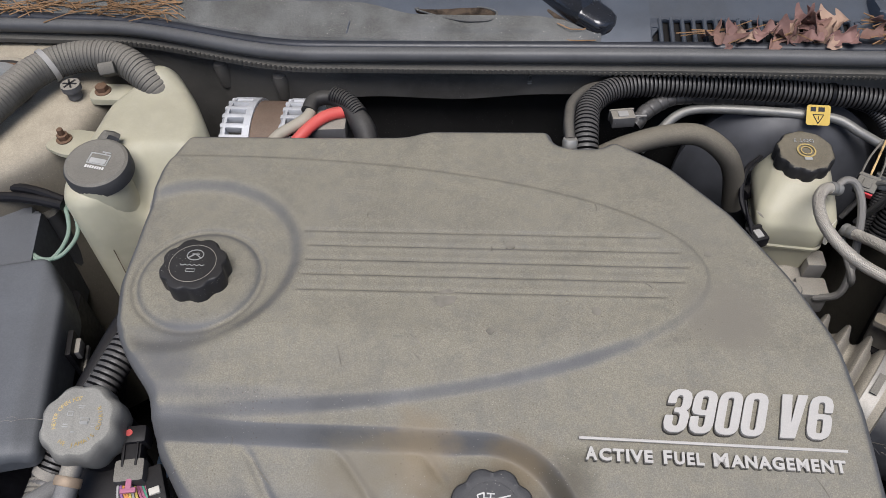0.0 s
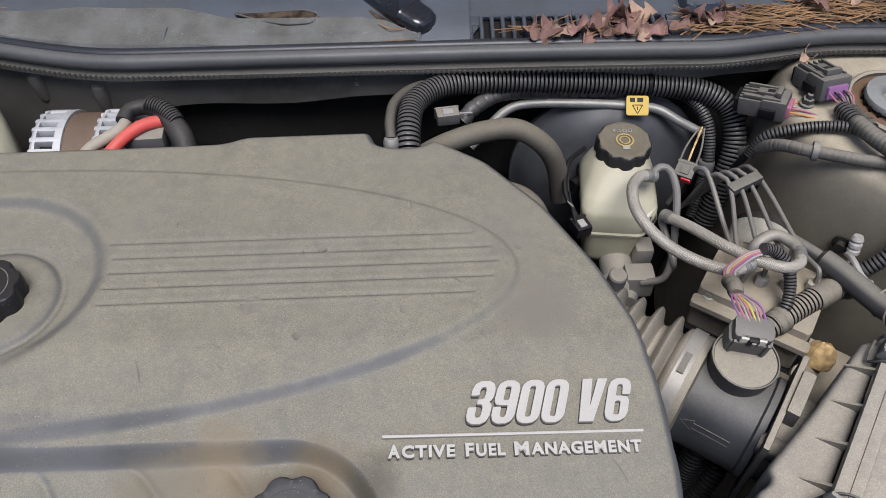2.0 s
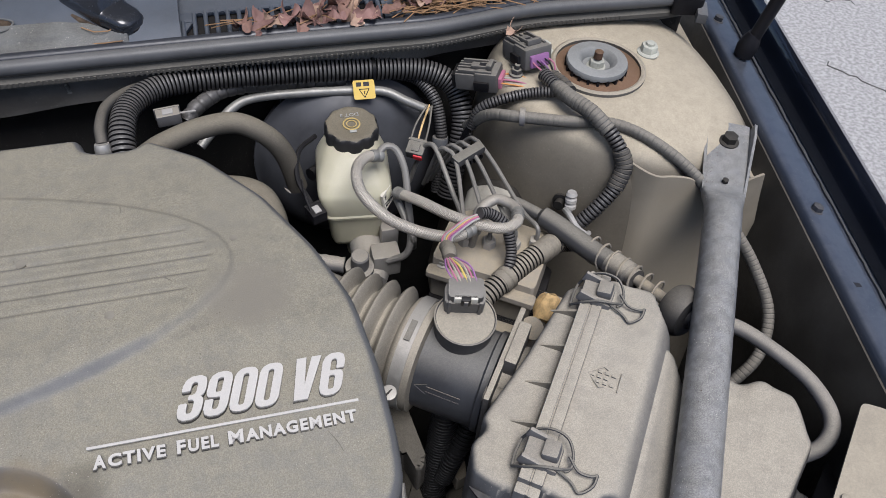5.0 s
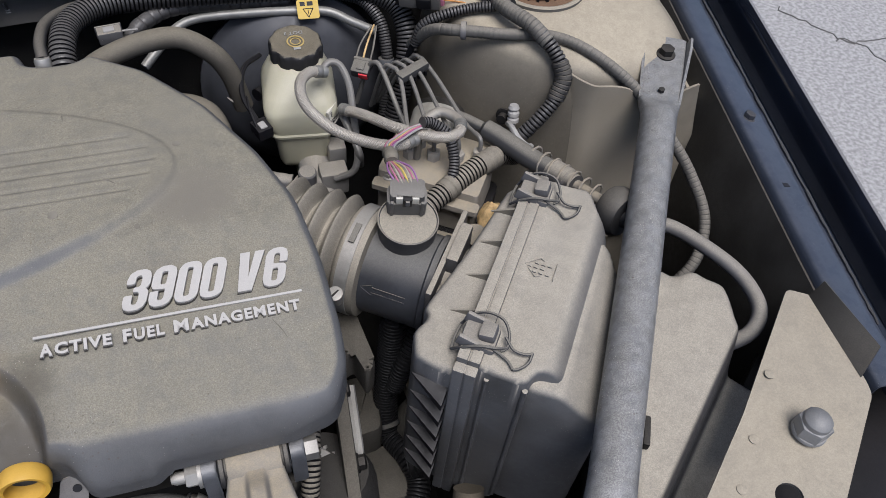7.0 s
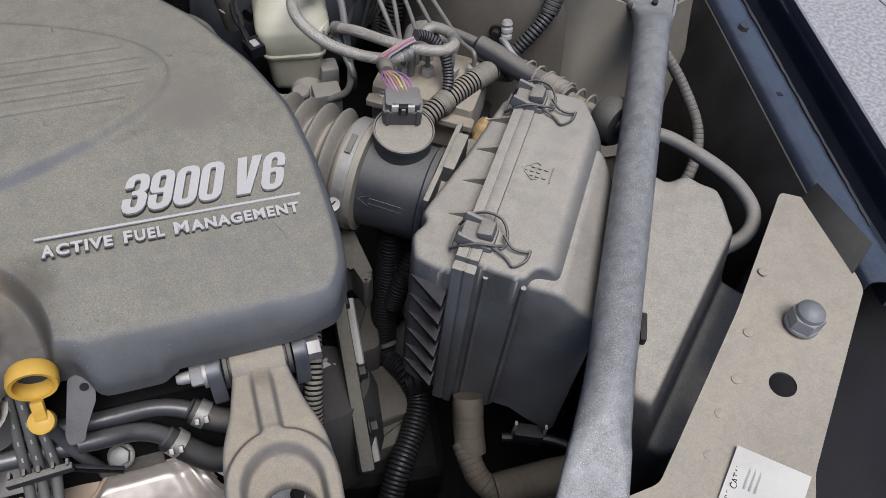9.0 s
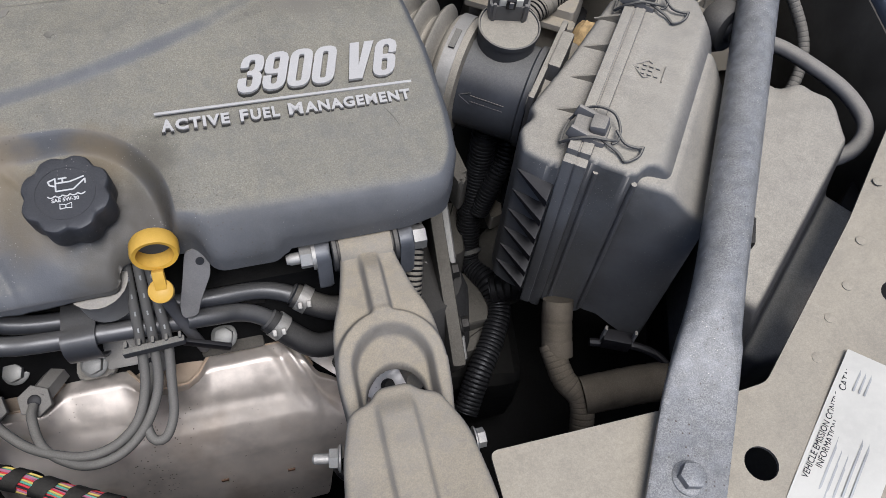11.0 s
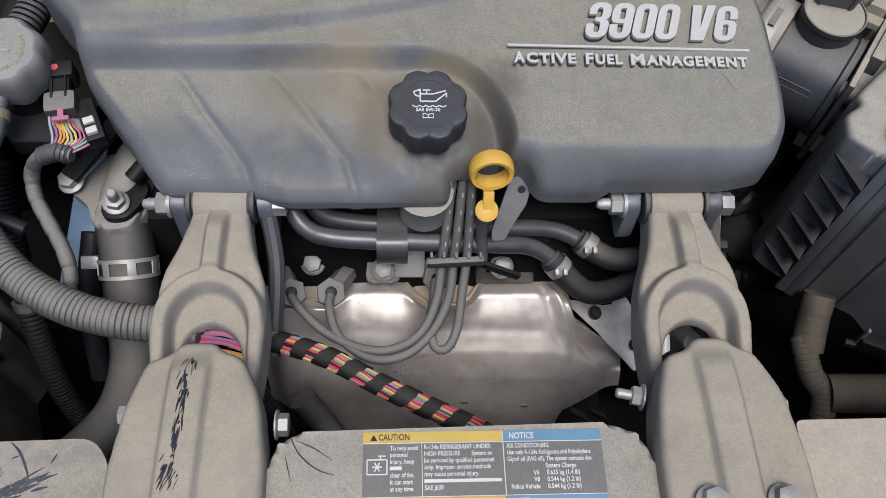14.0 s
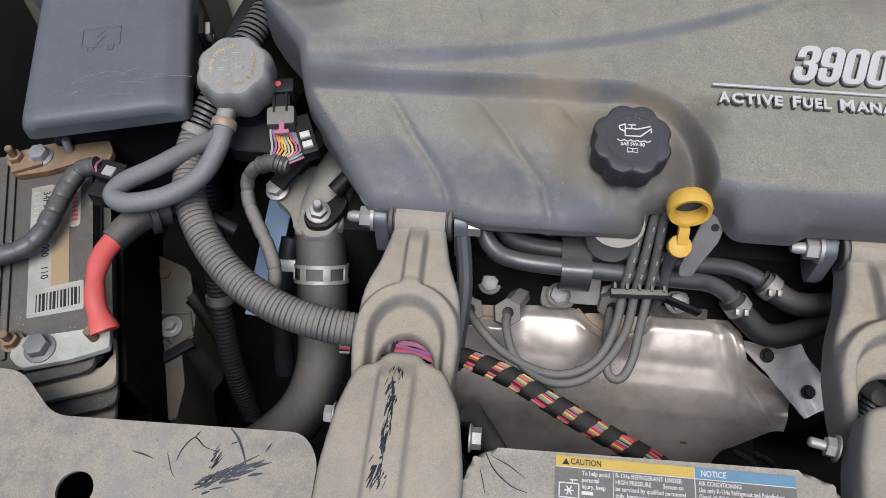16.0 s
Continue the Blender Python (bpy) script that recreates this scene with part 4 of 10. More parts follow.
def cover_height(x, y):
    z = 0.864 - 0.17 * np.maximum(0.0, 0.37 - y) * sstep((0.40 - y) / 0.06) - 0.010 * x
    # long teardrop field, raised
    ex = (x + 0.30) / 0.487
    ey = (y - 0.434 - 0.012 * (x + 0.3) / 0.48) / 0.143
    q = np.sqrt(ex ** 2 + ey ** 2) + 1e-6
    dist = (1 - q) * q / (np.sqrt((ex / 0.487) ** 2 + (ey / 0.143) ** 2) + 1e-6)
    raise_front = sstep((dist + 0.008) / 0.016)
    raise_back = sstep((dist + 0.002) / 0.0045)
    w = sstep((y - 0.40) / 0.08)
    z = z + 0.0046 * raise_front * (1 - w) + 0.0016 * raise_back * w
    # dish round the power steering cap
    r1 = np.hypot((x + 0.290) / 1.0, (y - 0.441) / 0.93)
    z = z - 0.0075 * sstep((0.114 - r1) / 0.022)
    r2 = np.hypot(x - CAP_PS.x, y - CAP_PS.y)
    z = z - 0.0022 * np.exp(-((r2 - 0.058) / 0.0035) ** 2) + 0.0018 * sstep((0.056 - r2) / 0.01)
    # five grooves
    for k in range(5):
        yc = 0.480 - 0.0177 * k + 0.024 * (x + 0.18)
        reach = (0.150, 0.166, 0.172, 0.166, 0.148)[k]
        left = (-0.186, -0.180, -0.178, -0.180, -0.180)[k]
        g = np.exp(-((y - yc) / 0.0017) ** 2) * sstep((reach - x) / 0.004) * sstep((x - left) / 0.004)
        z = z - 0.0015 * g
        z = z + 0.0008 * np.exp(-((y - yc + 0.004) / 0.0022) ** 2) * sstep((reach - x) / 0.004) * sstep((x - left) / 0.004)
    # shoulder in front of the field, at the rear-left end
    z = z - 0.004 * sstep((0.318 - y + 0.10 * (x + 0.24) * 0) / 0.02) * sstep((-0.06 - x) / 0.15)
    # sloping front pocket with the filler neck
    cx, cy, r = 0.066 - 0.075, 0.282 - 0.075, 0.075
    dx, dy = np.maximum(x - cx, 0), np.maximum(y - cy, 0)
    sd = np.hypot(dx, dy) + np.minimum(np.maximum(x - cx, y - cy), 0) - r
    pocket = 0.833 - 0.44 * (0.272 - y) + 0.003 * np.sin(y * 60)
    creases = (((0.178, 0.186, 0.201, 0.215, 0.239, 0.276), (-0.140, -0.1415, -0.147, -0.157, -0.178, -0.203)),
               ((0.170, 0.178, 0.190, 0.207, 0.233, 0.253, 0.277), (-0.0560, -0.0570, -0.0590, -0.0650, -0.0900, -0.1060, -0.1270)),
               ((0.250, 0.263, 0.277), (-0.0340, -0.0440, -0.0550)))
    for ys, xs in creases:
        s = (x - np.interp(y, ys, xs)) * 0.78
        on = sstep((y - ys[0] + 0.004) / 0.012) * sstep((ys[-1] - y) / 0.010)
        pocket = pocket - on * (0.0019 * np.exp(-(s / 0.0034) ** 2) - 0.0010 * np.exp(-((s + 0.010) / 0.0075) ** 2))
    neck = np.hypot(x - 0.0, (y - 0.222) / 1.0)
    pocket = pocket + 0.006 * sstep((0.062 - neck) / 0.03)
    k = sstep((0.007 - sd) / 0.014)
    z = z * (1 - k) + np.minimum(pocket, z) * k
    # lobe rolls over towards the front
    z = z - 0.020 * sstep((0.215 - y) / 0.045) ** 2 * (1 - k)
    return z


def cover_skirt(x, y):
    if y < 0.25:
        return 0.786 if x < 0.02 or 0.085 < x < 0.15 else 0.790
    return 0.800


cover_plan = [(-0.336, 0.612), (-0.21, 0.616), (-0.103, 0.621), (-0.080, 0.631), (0.050, 0.636), (0.055, 0.616), (0.075, 0.611), (0.101, 0.613), (0.116, 0.624),
              (0.169, 0.589), (0.222, 0.525), (0.262, 0.451), (0.285, 0.389), (0.296, 0.320), (0.299, 0.255), (0.297, 0.222), (0.282, 0.192), (0.248, 0.184),
              (0.148, 0.183), (0.140, 0.176), (0.092, 0.176), (0.082, 0.196), (0.022, 0.196), (0.019, 0.176), (-0.115, 0.175), (-0.135, 0.182), (-0.213, 0.183),
              (-0.278, 0.270), (-0.286, 0.306), (-0.312, 0.334), (-0.334, 0.365), (-0.346, 0.413), (-0.350, 0.49), (-0.350, 0.561)]
engine_cover = thing("engine_cover", (0.0, 0.40, 0.78), "large dusty grey plastic engine cover with moulded grooves", "engine cover")
moulding("shell", rounded(cover_plan, 0.010, 4), cover_height, 0.002, 0.011, cover_skirt, COVER, engine_cover)
BADGE = plane_frame((0.170, 0.3085, 0.8535), (1, 0.012, -0.030), (0, 1, 0.15))
LW = 0.206
# dark colour for the shadow drawn below and left of the letters
LETTERSHADE = mat("letter_shadow_rim", (0.075, 0.071, 0.064), 0.8, vary=0.3, bump=0.1)


def round_box(x0, y0, x1, y1, r):
    return rounded([(x0, y0), (x1, y0), (x1, y1), (x0, y1)], r, 6)


NINE = [(0, 0.385), (0.20, 0.385), (0.20, 0.20), (0.235, 0.145), (0.315, 0.145), (0.345, 0.20), (0.345, 0.42), (0.20, 0.42), (0.06, 0.44), (0, 0.53), (0, 0.80), (0.05, 0.93), (0.18, 1), (0.38, 1), (0.51, 0.93), (0.56, 0.80),
        (0.56, 0.20), (0.51, 0.07), (0.38, 0), (0.18, 0), (0.05, 0.07), (0, 0.20)]
THREE = [(0, 0.385), (0.20, 0.385), (0.20, 0.20), (0.235, 0.145), (0.315, 0.145), (0.345, 0.20), (0.345, 0.40), (0.30, 0.455), (0.19, 0.455), (0.19, 0.565), (0.30, 0.565), (0.345, 0.61), (0.345, 0.80), (0.315, 0.855), (0.235, 0.855),
         (0.20, 0.80), (0.20, 0.66), (0, 0.66), (0, 0.80), (0.05, 0.93), (0.18, 1), (0.38, 1), (0.51, 0.93), (0.56, 0.80), (0.56, 0.62), (0.52, 0.54), (0.46, 0.51), (0.52, 0.48), (0.56, 0.40), (0.56, 0.20), (0.51, 0.07), (0.38, 0), (0.18, 0), (0.05, 0.07), (0, 0.20)]
EYE_9 = round_box(0.205, 0.535, 0.345, 0.86, 0.055)
GLYPHS = {"3": [rounded(THREE, 0.035, 3)], "9": [rounded(NINE, 0.035, 3), EYE_9], "0": [round_box(0, 0, 0.56, 1, 0.25), round_box(0.21, 0.14, 0.345, 0.86, 0.06)],
          "V": [[(0, 1), (0.24, 1), (0.295, 0.36), (0.37, 1), (0.61, 1), (0.43, 0), (0.09, 0)]]}
GLYPHS["6"] = [[(0.56 - x, 1 - y) for x, y in c] for c in GLYPHS["9"]]


def badge_glyph(name, ch, at, size, shear, depth, grow, m, material, parent):
    """One heavy condensed letter, filled between its outlines and given depth."""
    cu = bpy.data.curves.new(name, "CURVE")
    cu.dimensions, cu.fill_mode, cu.extrude, cu.offset = "2D", "BOTH", depth / 2, grow
    for ring in GLYPHS[ch]:
        sp = cu.splines.new("POLY")
        sp.points.add(len(ring) - 1)
        for p, (x, y) in zip(sp.points, ring):
            p.co = (at[0] + x * 0.93 * size + shear * y * size, at[1] + y * size, 0, 1)
        sp.use_cyclic_u = True
    tmp = bpy.data.objects.new(name, cu)
    me = bpy.data.meshes.new_from_object(tmp)
    bpy.data.objects.remove(tmp)
    me.transform(m)
    me.materials.clear()
    me.materials.append(material)
    ob = new(name, me)
    ob.parent = parent
    ob.matrix_parent_inverse = Matrix.Translation(-Vector(parent.location))
    return ob


def fitted_text(name, body, x0, x1, y0, y1, depth, m, material, parent, bold):
    """Lettering stretched to fill a given box in the plane of m."""
    cu = bpy.data.curves.new(name, "FONT")
    cu.body, cu.size, cu.extrude, cu.offset, cu.resolution_u, cu.space_character = body, 0.0145, depth / 2, bold, 3, 1.16
    tmp = bpy.data.objects.new(name, cu)
    me = bpy.data.meshes.new_from_object(tmp)
    bpy.data.objects.remove(tmp)
    xs, ys = [v.co.x for v in me.vertices], [v.co.y for v in me.vertices]
    sx, sy = (x1 - x0) / (max(xs) - min(xs)), (y1 - y0) / (max(ys) - min(ys))
    me.transform(m @ Matrix.Translation((x0 - min(xs) * sx, y0 - min(ys) * sy, 0)) @ Matrix.Diagonal((sx, sy, 1, 1)))
    me.materials.clear()
    me.materials.append(material)
    ob = new(name, me)
    ob.parent = parent
    ob.matrix_parent_inverse = Matrix.Translation(-Vector(parent.location))
    return ob


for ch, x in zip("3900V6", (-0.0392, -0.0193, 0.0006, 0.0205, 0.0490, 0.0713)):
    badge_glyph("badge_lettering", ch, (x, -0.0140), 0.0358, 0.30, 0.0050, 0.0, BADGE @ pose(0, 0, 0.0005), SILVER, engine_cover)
    # shifted dark copy paints the letter's shadow edge
    badge_glyph("letter_shadow", ch, (x - 0.0004, -0.0147), 0.0358, 0.30, 0.0036, 0.0001, BADGE @ pose(0, 0, -0.0008), LETTERSHADE, engine_cover)
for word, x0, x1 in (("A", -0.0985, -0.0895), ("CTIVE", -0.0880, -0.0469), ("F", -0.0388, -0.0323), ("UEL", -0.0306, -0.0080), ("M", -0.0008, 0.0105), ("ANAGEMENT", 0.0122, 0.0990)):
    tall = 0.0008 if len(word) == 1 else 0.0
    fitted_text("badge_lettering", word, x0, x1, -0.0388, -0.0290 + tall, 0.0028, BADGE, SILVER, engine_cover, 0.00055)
    fitted_text("letter_shadow", word, x0 - 0.0005, x1 - 0.0005, -0.0396, -0.0298 + tall, 0.0022, BADGE @ pose(0, 0, -0.0006), LETTERSHADE, engine_cover, 0.00060)
part("badge_rule", box((0, 0, 0), (LW, 0.0022, 0.002), bevel=0.0004), SILVER, engine_cover, "raised silver line")
bpy.data.objects["badge_rule"].matrix_basis = BADGE @ pose(0, -0.0215, 0.0)


def scallop(n, depth):
    return lambda a, row: 1.0 - depth * (0.5 + 0.5 * math.cos(n * a)) ** 2 if row in (1, 2, 3, 4) else 1.0 - 0.6 * depth * (0.5 + 0.5 * math.cos(n * a)) ** 3 if row == 5 else 1.0


def screw_cap(name, at, axis, r, h, label, n, material, spin=0.0, skirt=0.0):
    e = thing(name, at, label, "cap")
    prof = [(r * 0.86, -skirt), (r * 0.98, 0.0), (r, h * 0.25), (r, h * 0.88), (r * 0.965, h * 0.975), (r * 0.90, h), (r * 0.74, h * 0.99)]
    part("cap_body", lathe(prof, at, axis, 72, scallop(n, 0.10), spin), material, e, sharp=40)
    return e


# ---- rough large things ----
OIL_AXIS = Vector((0.0, -0.18, 1.0)).normalized()
OIL_AT, OIL_H = Vector((0.001, 0.2290, 0.8265)), 0.0265
oil_cap = screw_cap("oil_filler_cap", tuple(OIL_AT), OIL_AXIS, 0.0322, OIL_H, "black scalloped oil filler cap with white symbols", 8, CAPDARK)
ps_cap = screw_cap("power_steering_cap", (-0.272, 0.421, 0.8585), (0, 0, 1), 0.0306, 0.026, "black scalloped power steering cap with printed symbols", 8, BLACKCLEAN)

# ---- engine mass below the cover ----
engine = thing("engine_block", (0.0, 0.40, 0.25), "dark dusty engine block and heads below the cover", "engine")
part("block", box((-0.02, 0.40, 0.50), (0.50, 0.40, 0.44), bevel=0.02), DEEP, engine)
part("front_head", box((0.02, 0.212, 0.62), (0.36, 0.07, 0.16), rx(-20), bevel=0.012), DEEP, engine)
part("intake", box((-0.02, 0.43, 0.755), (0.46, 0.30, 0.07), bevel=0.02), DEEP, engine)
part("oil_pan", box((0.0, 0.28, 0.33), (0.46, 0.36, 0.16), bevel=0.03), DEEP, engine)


# ---- air cleaner, intake duct and brace ----
BOX_O, BOX_U, BOX_V = Vector((0.411, 0.222, 0)), Vector((0.588, 0.809, 0)), Vector((0.809, -0.588, 0))
ABOX = plane_frame(BOX_O, BOX_V, BOX_U)


def at_box(v, u, z):
    return BOX_O + BOX_U * u + BOX_V * v + Vector((0, 0, z))


TURN_BOX = ABOX.to_3x3()
air_box = thing("air_cleaner_box", tuple(at_box(0.02, 0.08, 0.58)), "dusty black plastic air cleaner box with wire bail latches", "air cleaner")
lid_plan = rounded([(0.006, -0.037), (0.050, -0.037), (0.056, -0.020), (0.076, -0.017), (0.092, 0.004), (0.092, 0.030), (0.088, 0.130), (0.080, 0.165), (0.066, 0.172), (0.052, 0.196), (0.006, 0.192)], 0.007, 4)
lid = moulding("lid", lid_plan, lambda x, y: 0.838 - 0.035 * sstep((x - 0.058) / 0.036) ** 1.3 + 0.0015 * sstep((0.022 - x) / 0.004), 0.003, 0.005, lambda x, y: 0.600, BOXDUST, air_box, "dusty black lid with moulded arrow")
lid.data.transform(ABOX)
side = moulding("side_chamber", rounded([(0.048, -0.031), (0.092, -0.029), (0.122, -0.024), (0.132, 0.040), (0.134, 0.090), (0.086, 0.150), (0.048, 0.150)], 0.008, 4), lambda x, y: 0.822 - 0.80 * np.maximum(0.0, x - 0.080), 0.004, 0.006, lambda x, y: 0.600 - 0.7 * max(0.0, x - 0.07), BOXDUST, air_box, "sloping side chamber")
side.data.transform(ABOX)
body_plan = rounded([(-0.008, -0.040), (-0.008, 0.192), (-0.026, 0.180), (-0.040, 0.090), (-0.056, 0.016), (-0.048, 0.008), (-0.056, -0.010), (-0.046, -0.034), (-0.026, -0.040)], 0.005, 3)
body = moulding("body", body_plan, lambda x, y: 0.824 + 0.12 * (x + 0.01), 0.003, 0.006, lambda x, y: 0.612, BOXDUST, air_box)
body.data.transform(ABOX)
bm = bmesh.new()
for v, w in ((-0.0055, 0.0055), (0.0052, 0.0055)):
    add_box(bm, at_box(v, 0.078, 0.836), (w * 1.75, 0.228, 0.012), TURN_BOX, 0.002)
    add_box(bm, at_box(v, -0.0405, 0.717), (w * 1.75, 0.010, 0.238), TURN_BOX, 0.002)
add_box(bm, at_box(0.0, 0.078, 0.8345), (0.006, 0.226, 0.012), TURN_BOX)
add_box(bm, at_box(0.0, -0.040, 0.717), (0.006, 0.0085, 0.236), TURN_BOX)
part("seam_flange", bm, BOXDUST, air_box, "double clamping flange round the seam")
for k in range(4):
    u = 0.020 + 0.042 * k
    bm = bmesh.new()
    pts = [at_box(-0.010, u - 0.0014, 0.834), at_box(-0.010, u + 0.0014, 0.834), at_box(-0.010, u + 0.0014, 0.820), at_box(-0.010, u - 0.0014, 0.820), at_box(-0.034, u - 0.0008, 0.8205), at_box(-0.034, u + 0.0008, 0.8205)]
    v = [bm.verts.new(p) for p in pts]
    for f in ((0, 1, 2, 3), (0, 4, 5, 1), (3, 2, 5, 4), (0, 3, 4), (1, 5, 2)):
        bm.faces.new([v[i] for i in f])
    part("gusset", bm, BELLOWS, air_box)
for k in range(6):
    z = 0.795 - 0.030 * k
    bm = bmesh.new()
    pts = [at_box(-0.012, -0.0395, z + 0.001), at_box(-0.012, -0.056, z - 0.004), at_box(-0.012, -0.056, z - 0.013), at_box(-0.012, -0.0395, z - 0.014), at_box(-0.046, -0.0385, z + 0.004), at_box(-0.046, -0.0385, z + 0.002)]
    v = [bm.verts.new(p) for p in pts]
    for f in ((0, 1, 2, 3), (0, 4, 1), (1, 4, 5, 2), (3, 2, 5), (0, 3, 5, 4)):
        bm.faces.new([v[i] for i in f])
    part("front_gusset", bm, BLACK, air_box, smooth=False)
for dv, u in ((0.018, -0.0372), (0.0505, -0.0362)):
    part("corner_rib", sweep(bmesh.new(), [at_box(dv, u, 0.612), at_box(dv, u, 0.70), at_box(dv, u, 0.826)], 0.0024, 8), BOXDUST, air_box)


def bail(u):
    """A moulded latch seat with its hook, and the wire bail folded over it."""
    e = part("latch", box(at_box(0.002, u, 0.838), (0.030, 0.026, 0.014), TURN_BOX, 0.003), GREYPL, air_box, "moulded latch seat with wire bail")
    part("latch_hook", box(at_box(0.008, u + 0.002, 0.8485), (0.014, 0.016, 0.010), TURN_BOX @ ry(-12), 0.003), GREYPL, e)
    for k in (-1, 1):
        part("latch_cheek", box(at_box(-0.004, u + 0.012 * k, 0.845), (0.022, 0.004, 0.012), TURN_BOX @ ry(14), 0.0015), GREYPL, e)
    for pts in ([(-0.018, -0.013, 0.832), (-0.010, -0.016, 0.843), (0.004, -0.014, 0.851), (0.018, -0.010, 0.850), (0.026, -0.004, 0.846)],
                [(-0.018, 0.013, 0.833), (-0.010, 0.017, 0.846), (0.002, 0.019, 0.853), (0.016, 0.017, 0.853), (0.024, 0.008, 0.849), (0.026, -0.004, 0.846), (0.022, -0.008, 0.845)],
                [(-0.018, -0.013, 0.832), (-0.019, 0.0, 0.833), (-0.018, 0.013, 0.833)],
                [(0.022, 0.004, 0.849), (0.032, -0.004, 0.846), (0.043, -0.003, 0.8445), (0.047, 0.000, 0.8445)],
                [(0.047, 0.000, 0.8445), (0.046, -0.010, 0.8435), (0.040, -0.018, 0.843), (0.036, -0.020, 0.843)],
                [(0.036, -0.020, 0.843), (0.030, -0.014, 0.8435), (0.020, -0.011, 0.846), (0.012, -0.010, 0.849)]):
        part("bail_wire", tube([at_box(p, u + q, r - 0.002) for p, q, r in pts], 0.0013, 7, 0.003), CAPGREY, e, "bent spring wire")


bail(-0.010)
bail(0.166)
# moulded air-flow arrow
ARW = ABOX @ pose(0.032, 0.081, 0.8386, 0, 0, 180)
rows = [(0.012 - 0.006 * abs(j) + 0.0 - 0.006 * i, 0.0052 * j, 0.0036, 0.0032) for j in (-1, 0, 1) for i in range(3)]
bars("flow_mark", rows, ARW, BOXDUST, air_box, 0.0012)
bm = bmesh.new()
for a, b in (((0.016, 0.0), (0.004, 0.011)), ((0.016, 0.0), (0.004, -0.011)), ((-0.012, 0.010), (-0.012, -0.010)), ((0.004, 0.011), (0.000, 0.009)), ((0.004, -0.011), (0.000, -0.009))):
    sweep(bm, [ARW @ Vector((*a, 0.0006)), ARW @ Vector((*b, 0.0006))], 0.0006, 6)
part("flow_arrow", bm, BOXDUST, air_box)

# duct, clamp and air-flow sensor, along the box's cross axis
AX = BOX_V


def on_axis(v, du=0.0, z=0.742):
    return at_box(v, 0.098 + du, z)


duct = thing("intake_duct", tuple(on_axis(-0.21, 0, 0.68)), "dusty corrugated rubber intake duct with worm clamp", "duct")
prof = []
for k in range(4):
    h = 0.0205 * k
    prof += [(0.047, h), (0.050, h + 0.004), (0.061, h + 0.007), (0.063, h + 0.0095), (0.061, h + 0.012), (0.050, h + 0.0155), (0.047, h + 0.018)]
prof += [(0.056, 0.084), (0.0575, 0.088), (0.0575, 0.108), (0.050, 0.110)]
part("bellows", lathe(prof, on_axis(-0.245), AX, 48), BELLOWS, duct, "tan-dusted rubber bellows", sharp=50)
part("throat", tube([on_axis(-0.240), on_axis(-0.30, 0.01, 0.735), on_axis(-0.36, 0.03, 0.72)], 0.047, 24, 0.01), DUSTY, duct)
clamp = part("hose_clamp", ring_lathe([(0.0578, 0.0), (0.0590, 0.0), (0.0590, 0.013), (0.0578, 0.013)], on_axis(-0.157), AX, 48), STEEL, duct, "stainless worm-drive clamp band")
p = on_axis(-0.1505) + (Vector((0, 0, 1)) * 0.012 - BOX_U * 0.062)
part("screw_housing", lathe([(0.0058, -0.009), (0.0062, -0.004), (0.0062, 0.008), (0.0075, 0.0085), (0.0075, 0.012), (0.005, 0.0125)], p, (-0.1, -0.25, 1), 14), STEEL, clamp, "slotted clamp screw")
part("screw_slot", box(p + Vector((-0.001, -0.003, 0.0124)), (0.013, 0.0014, 0.0012), rz(35)), DARKMETAL, clamp)
p2 = on_axis(-0.1505) + (Vector((0, 0, 1)) * 0.0592 - BOX_U * 0.004)
part("band_window", box(p2 - BOX_U * 0.010 - Vector((0, 0, 0.001)), (0.006, 0.022, 0.0012), TURN_BOX @ rx(10)), CAPGREY, clamp)

maf = thing("air_flow_sensor", tuple(on_axis(-0.10, 0, 0.69)), "black cylindrical air-flow sensor body with wired plug", "sensor")
part("sensor_tube", lathe([(0.048, 0), (0.052, 0.002), (0.052, 0.006), (0.0495, 0.008), (0.0495, 0.075), (0.052, 0.077), (0.052, 0.083), (0.047, 0.085)], on_axis(-0.148), AX, 48), MAFTUBE, maf)
collar = part("sensor_collar", lathe([(0.0285, -0.045), (0.0285, -0.004), (0.0300, -0.003), (0.0300, 0.002), (0.0286, 0.0025), (0.0278, 0.0012), (0.001, 0.0012)], on_axis(-0.106, 0.012, 0.811), (0.0, -0.10, 1), 44), MAFPL, maf)
part("sensor_flange", box(on_axis(-0.060, 0, 0.745), (0.006, 0.112, 0.112), TURN_BOX, 0.002), DUSTY, maf)
part("sensor_flange", box(on_axis(-0.052, 0.012, 0.772), (0.012, 0.050, 0.066), TURN_BOX, 0.002), DUSTY, maf)
part("outlet", lathe([(0.045, 0), (0.045, 0.05)], on_axis(-0.064), AX, 32), DUSTY, maf)
part("cross_strap", lathe([(0.011, 0), (0.011, 0.05)], on_axis(-0.066, -0.034, 0.772), AX, 18), DUSTY, maf)
part("cross_strap", box(on_axis(-0.045, -0.012, 0.772), (0.034, 0.018, 0.012), TURN_BOX, 0.002), DUSTY, maf)
ARROW = plane_frame(on_axis(-0.108, -0.0455, 0.7615), AX, (0.0, 0.35, 0.9))
bm = bmesh.new()
for a, b in (((-0.024, 0), (-0.012, 0.006)), ((-0.024, 0), (-0.012, -0.006)), ((-0.012, 0.003), (0.022, 0.003)), ((-0.012, -0.003), (0.022, -0.003))):
    sweep(bm, [ARROW @ Vector((*a, 0.0)), ARROW @ Vector((*b, 0.0))], 0.0006, 6)
part("moulded_arrow", bm, MAFPL, maf)


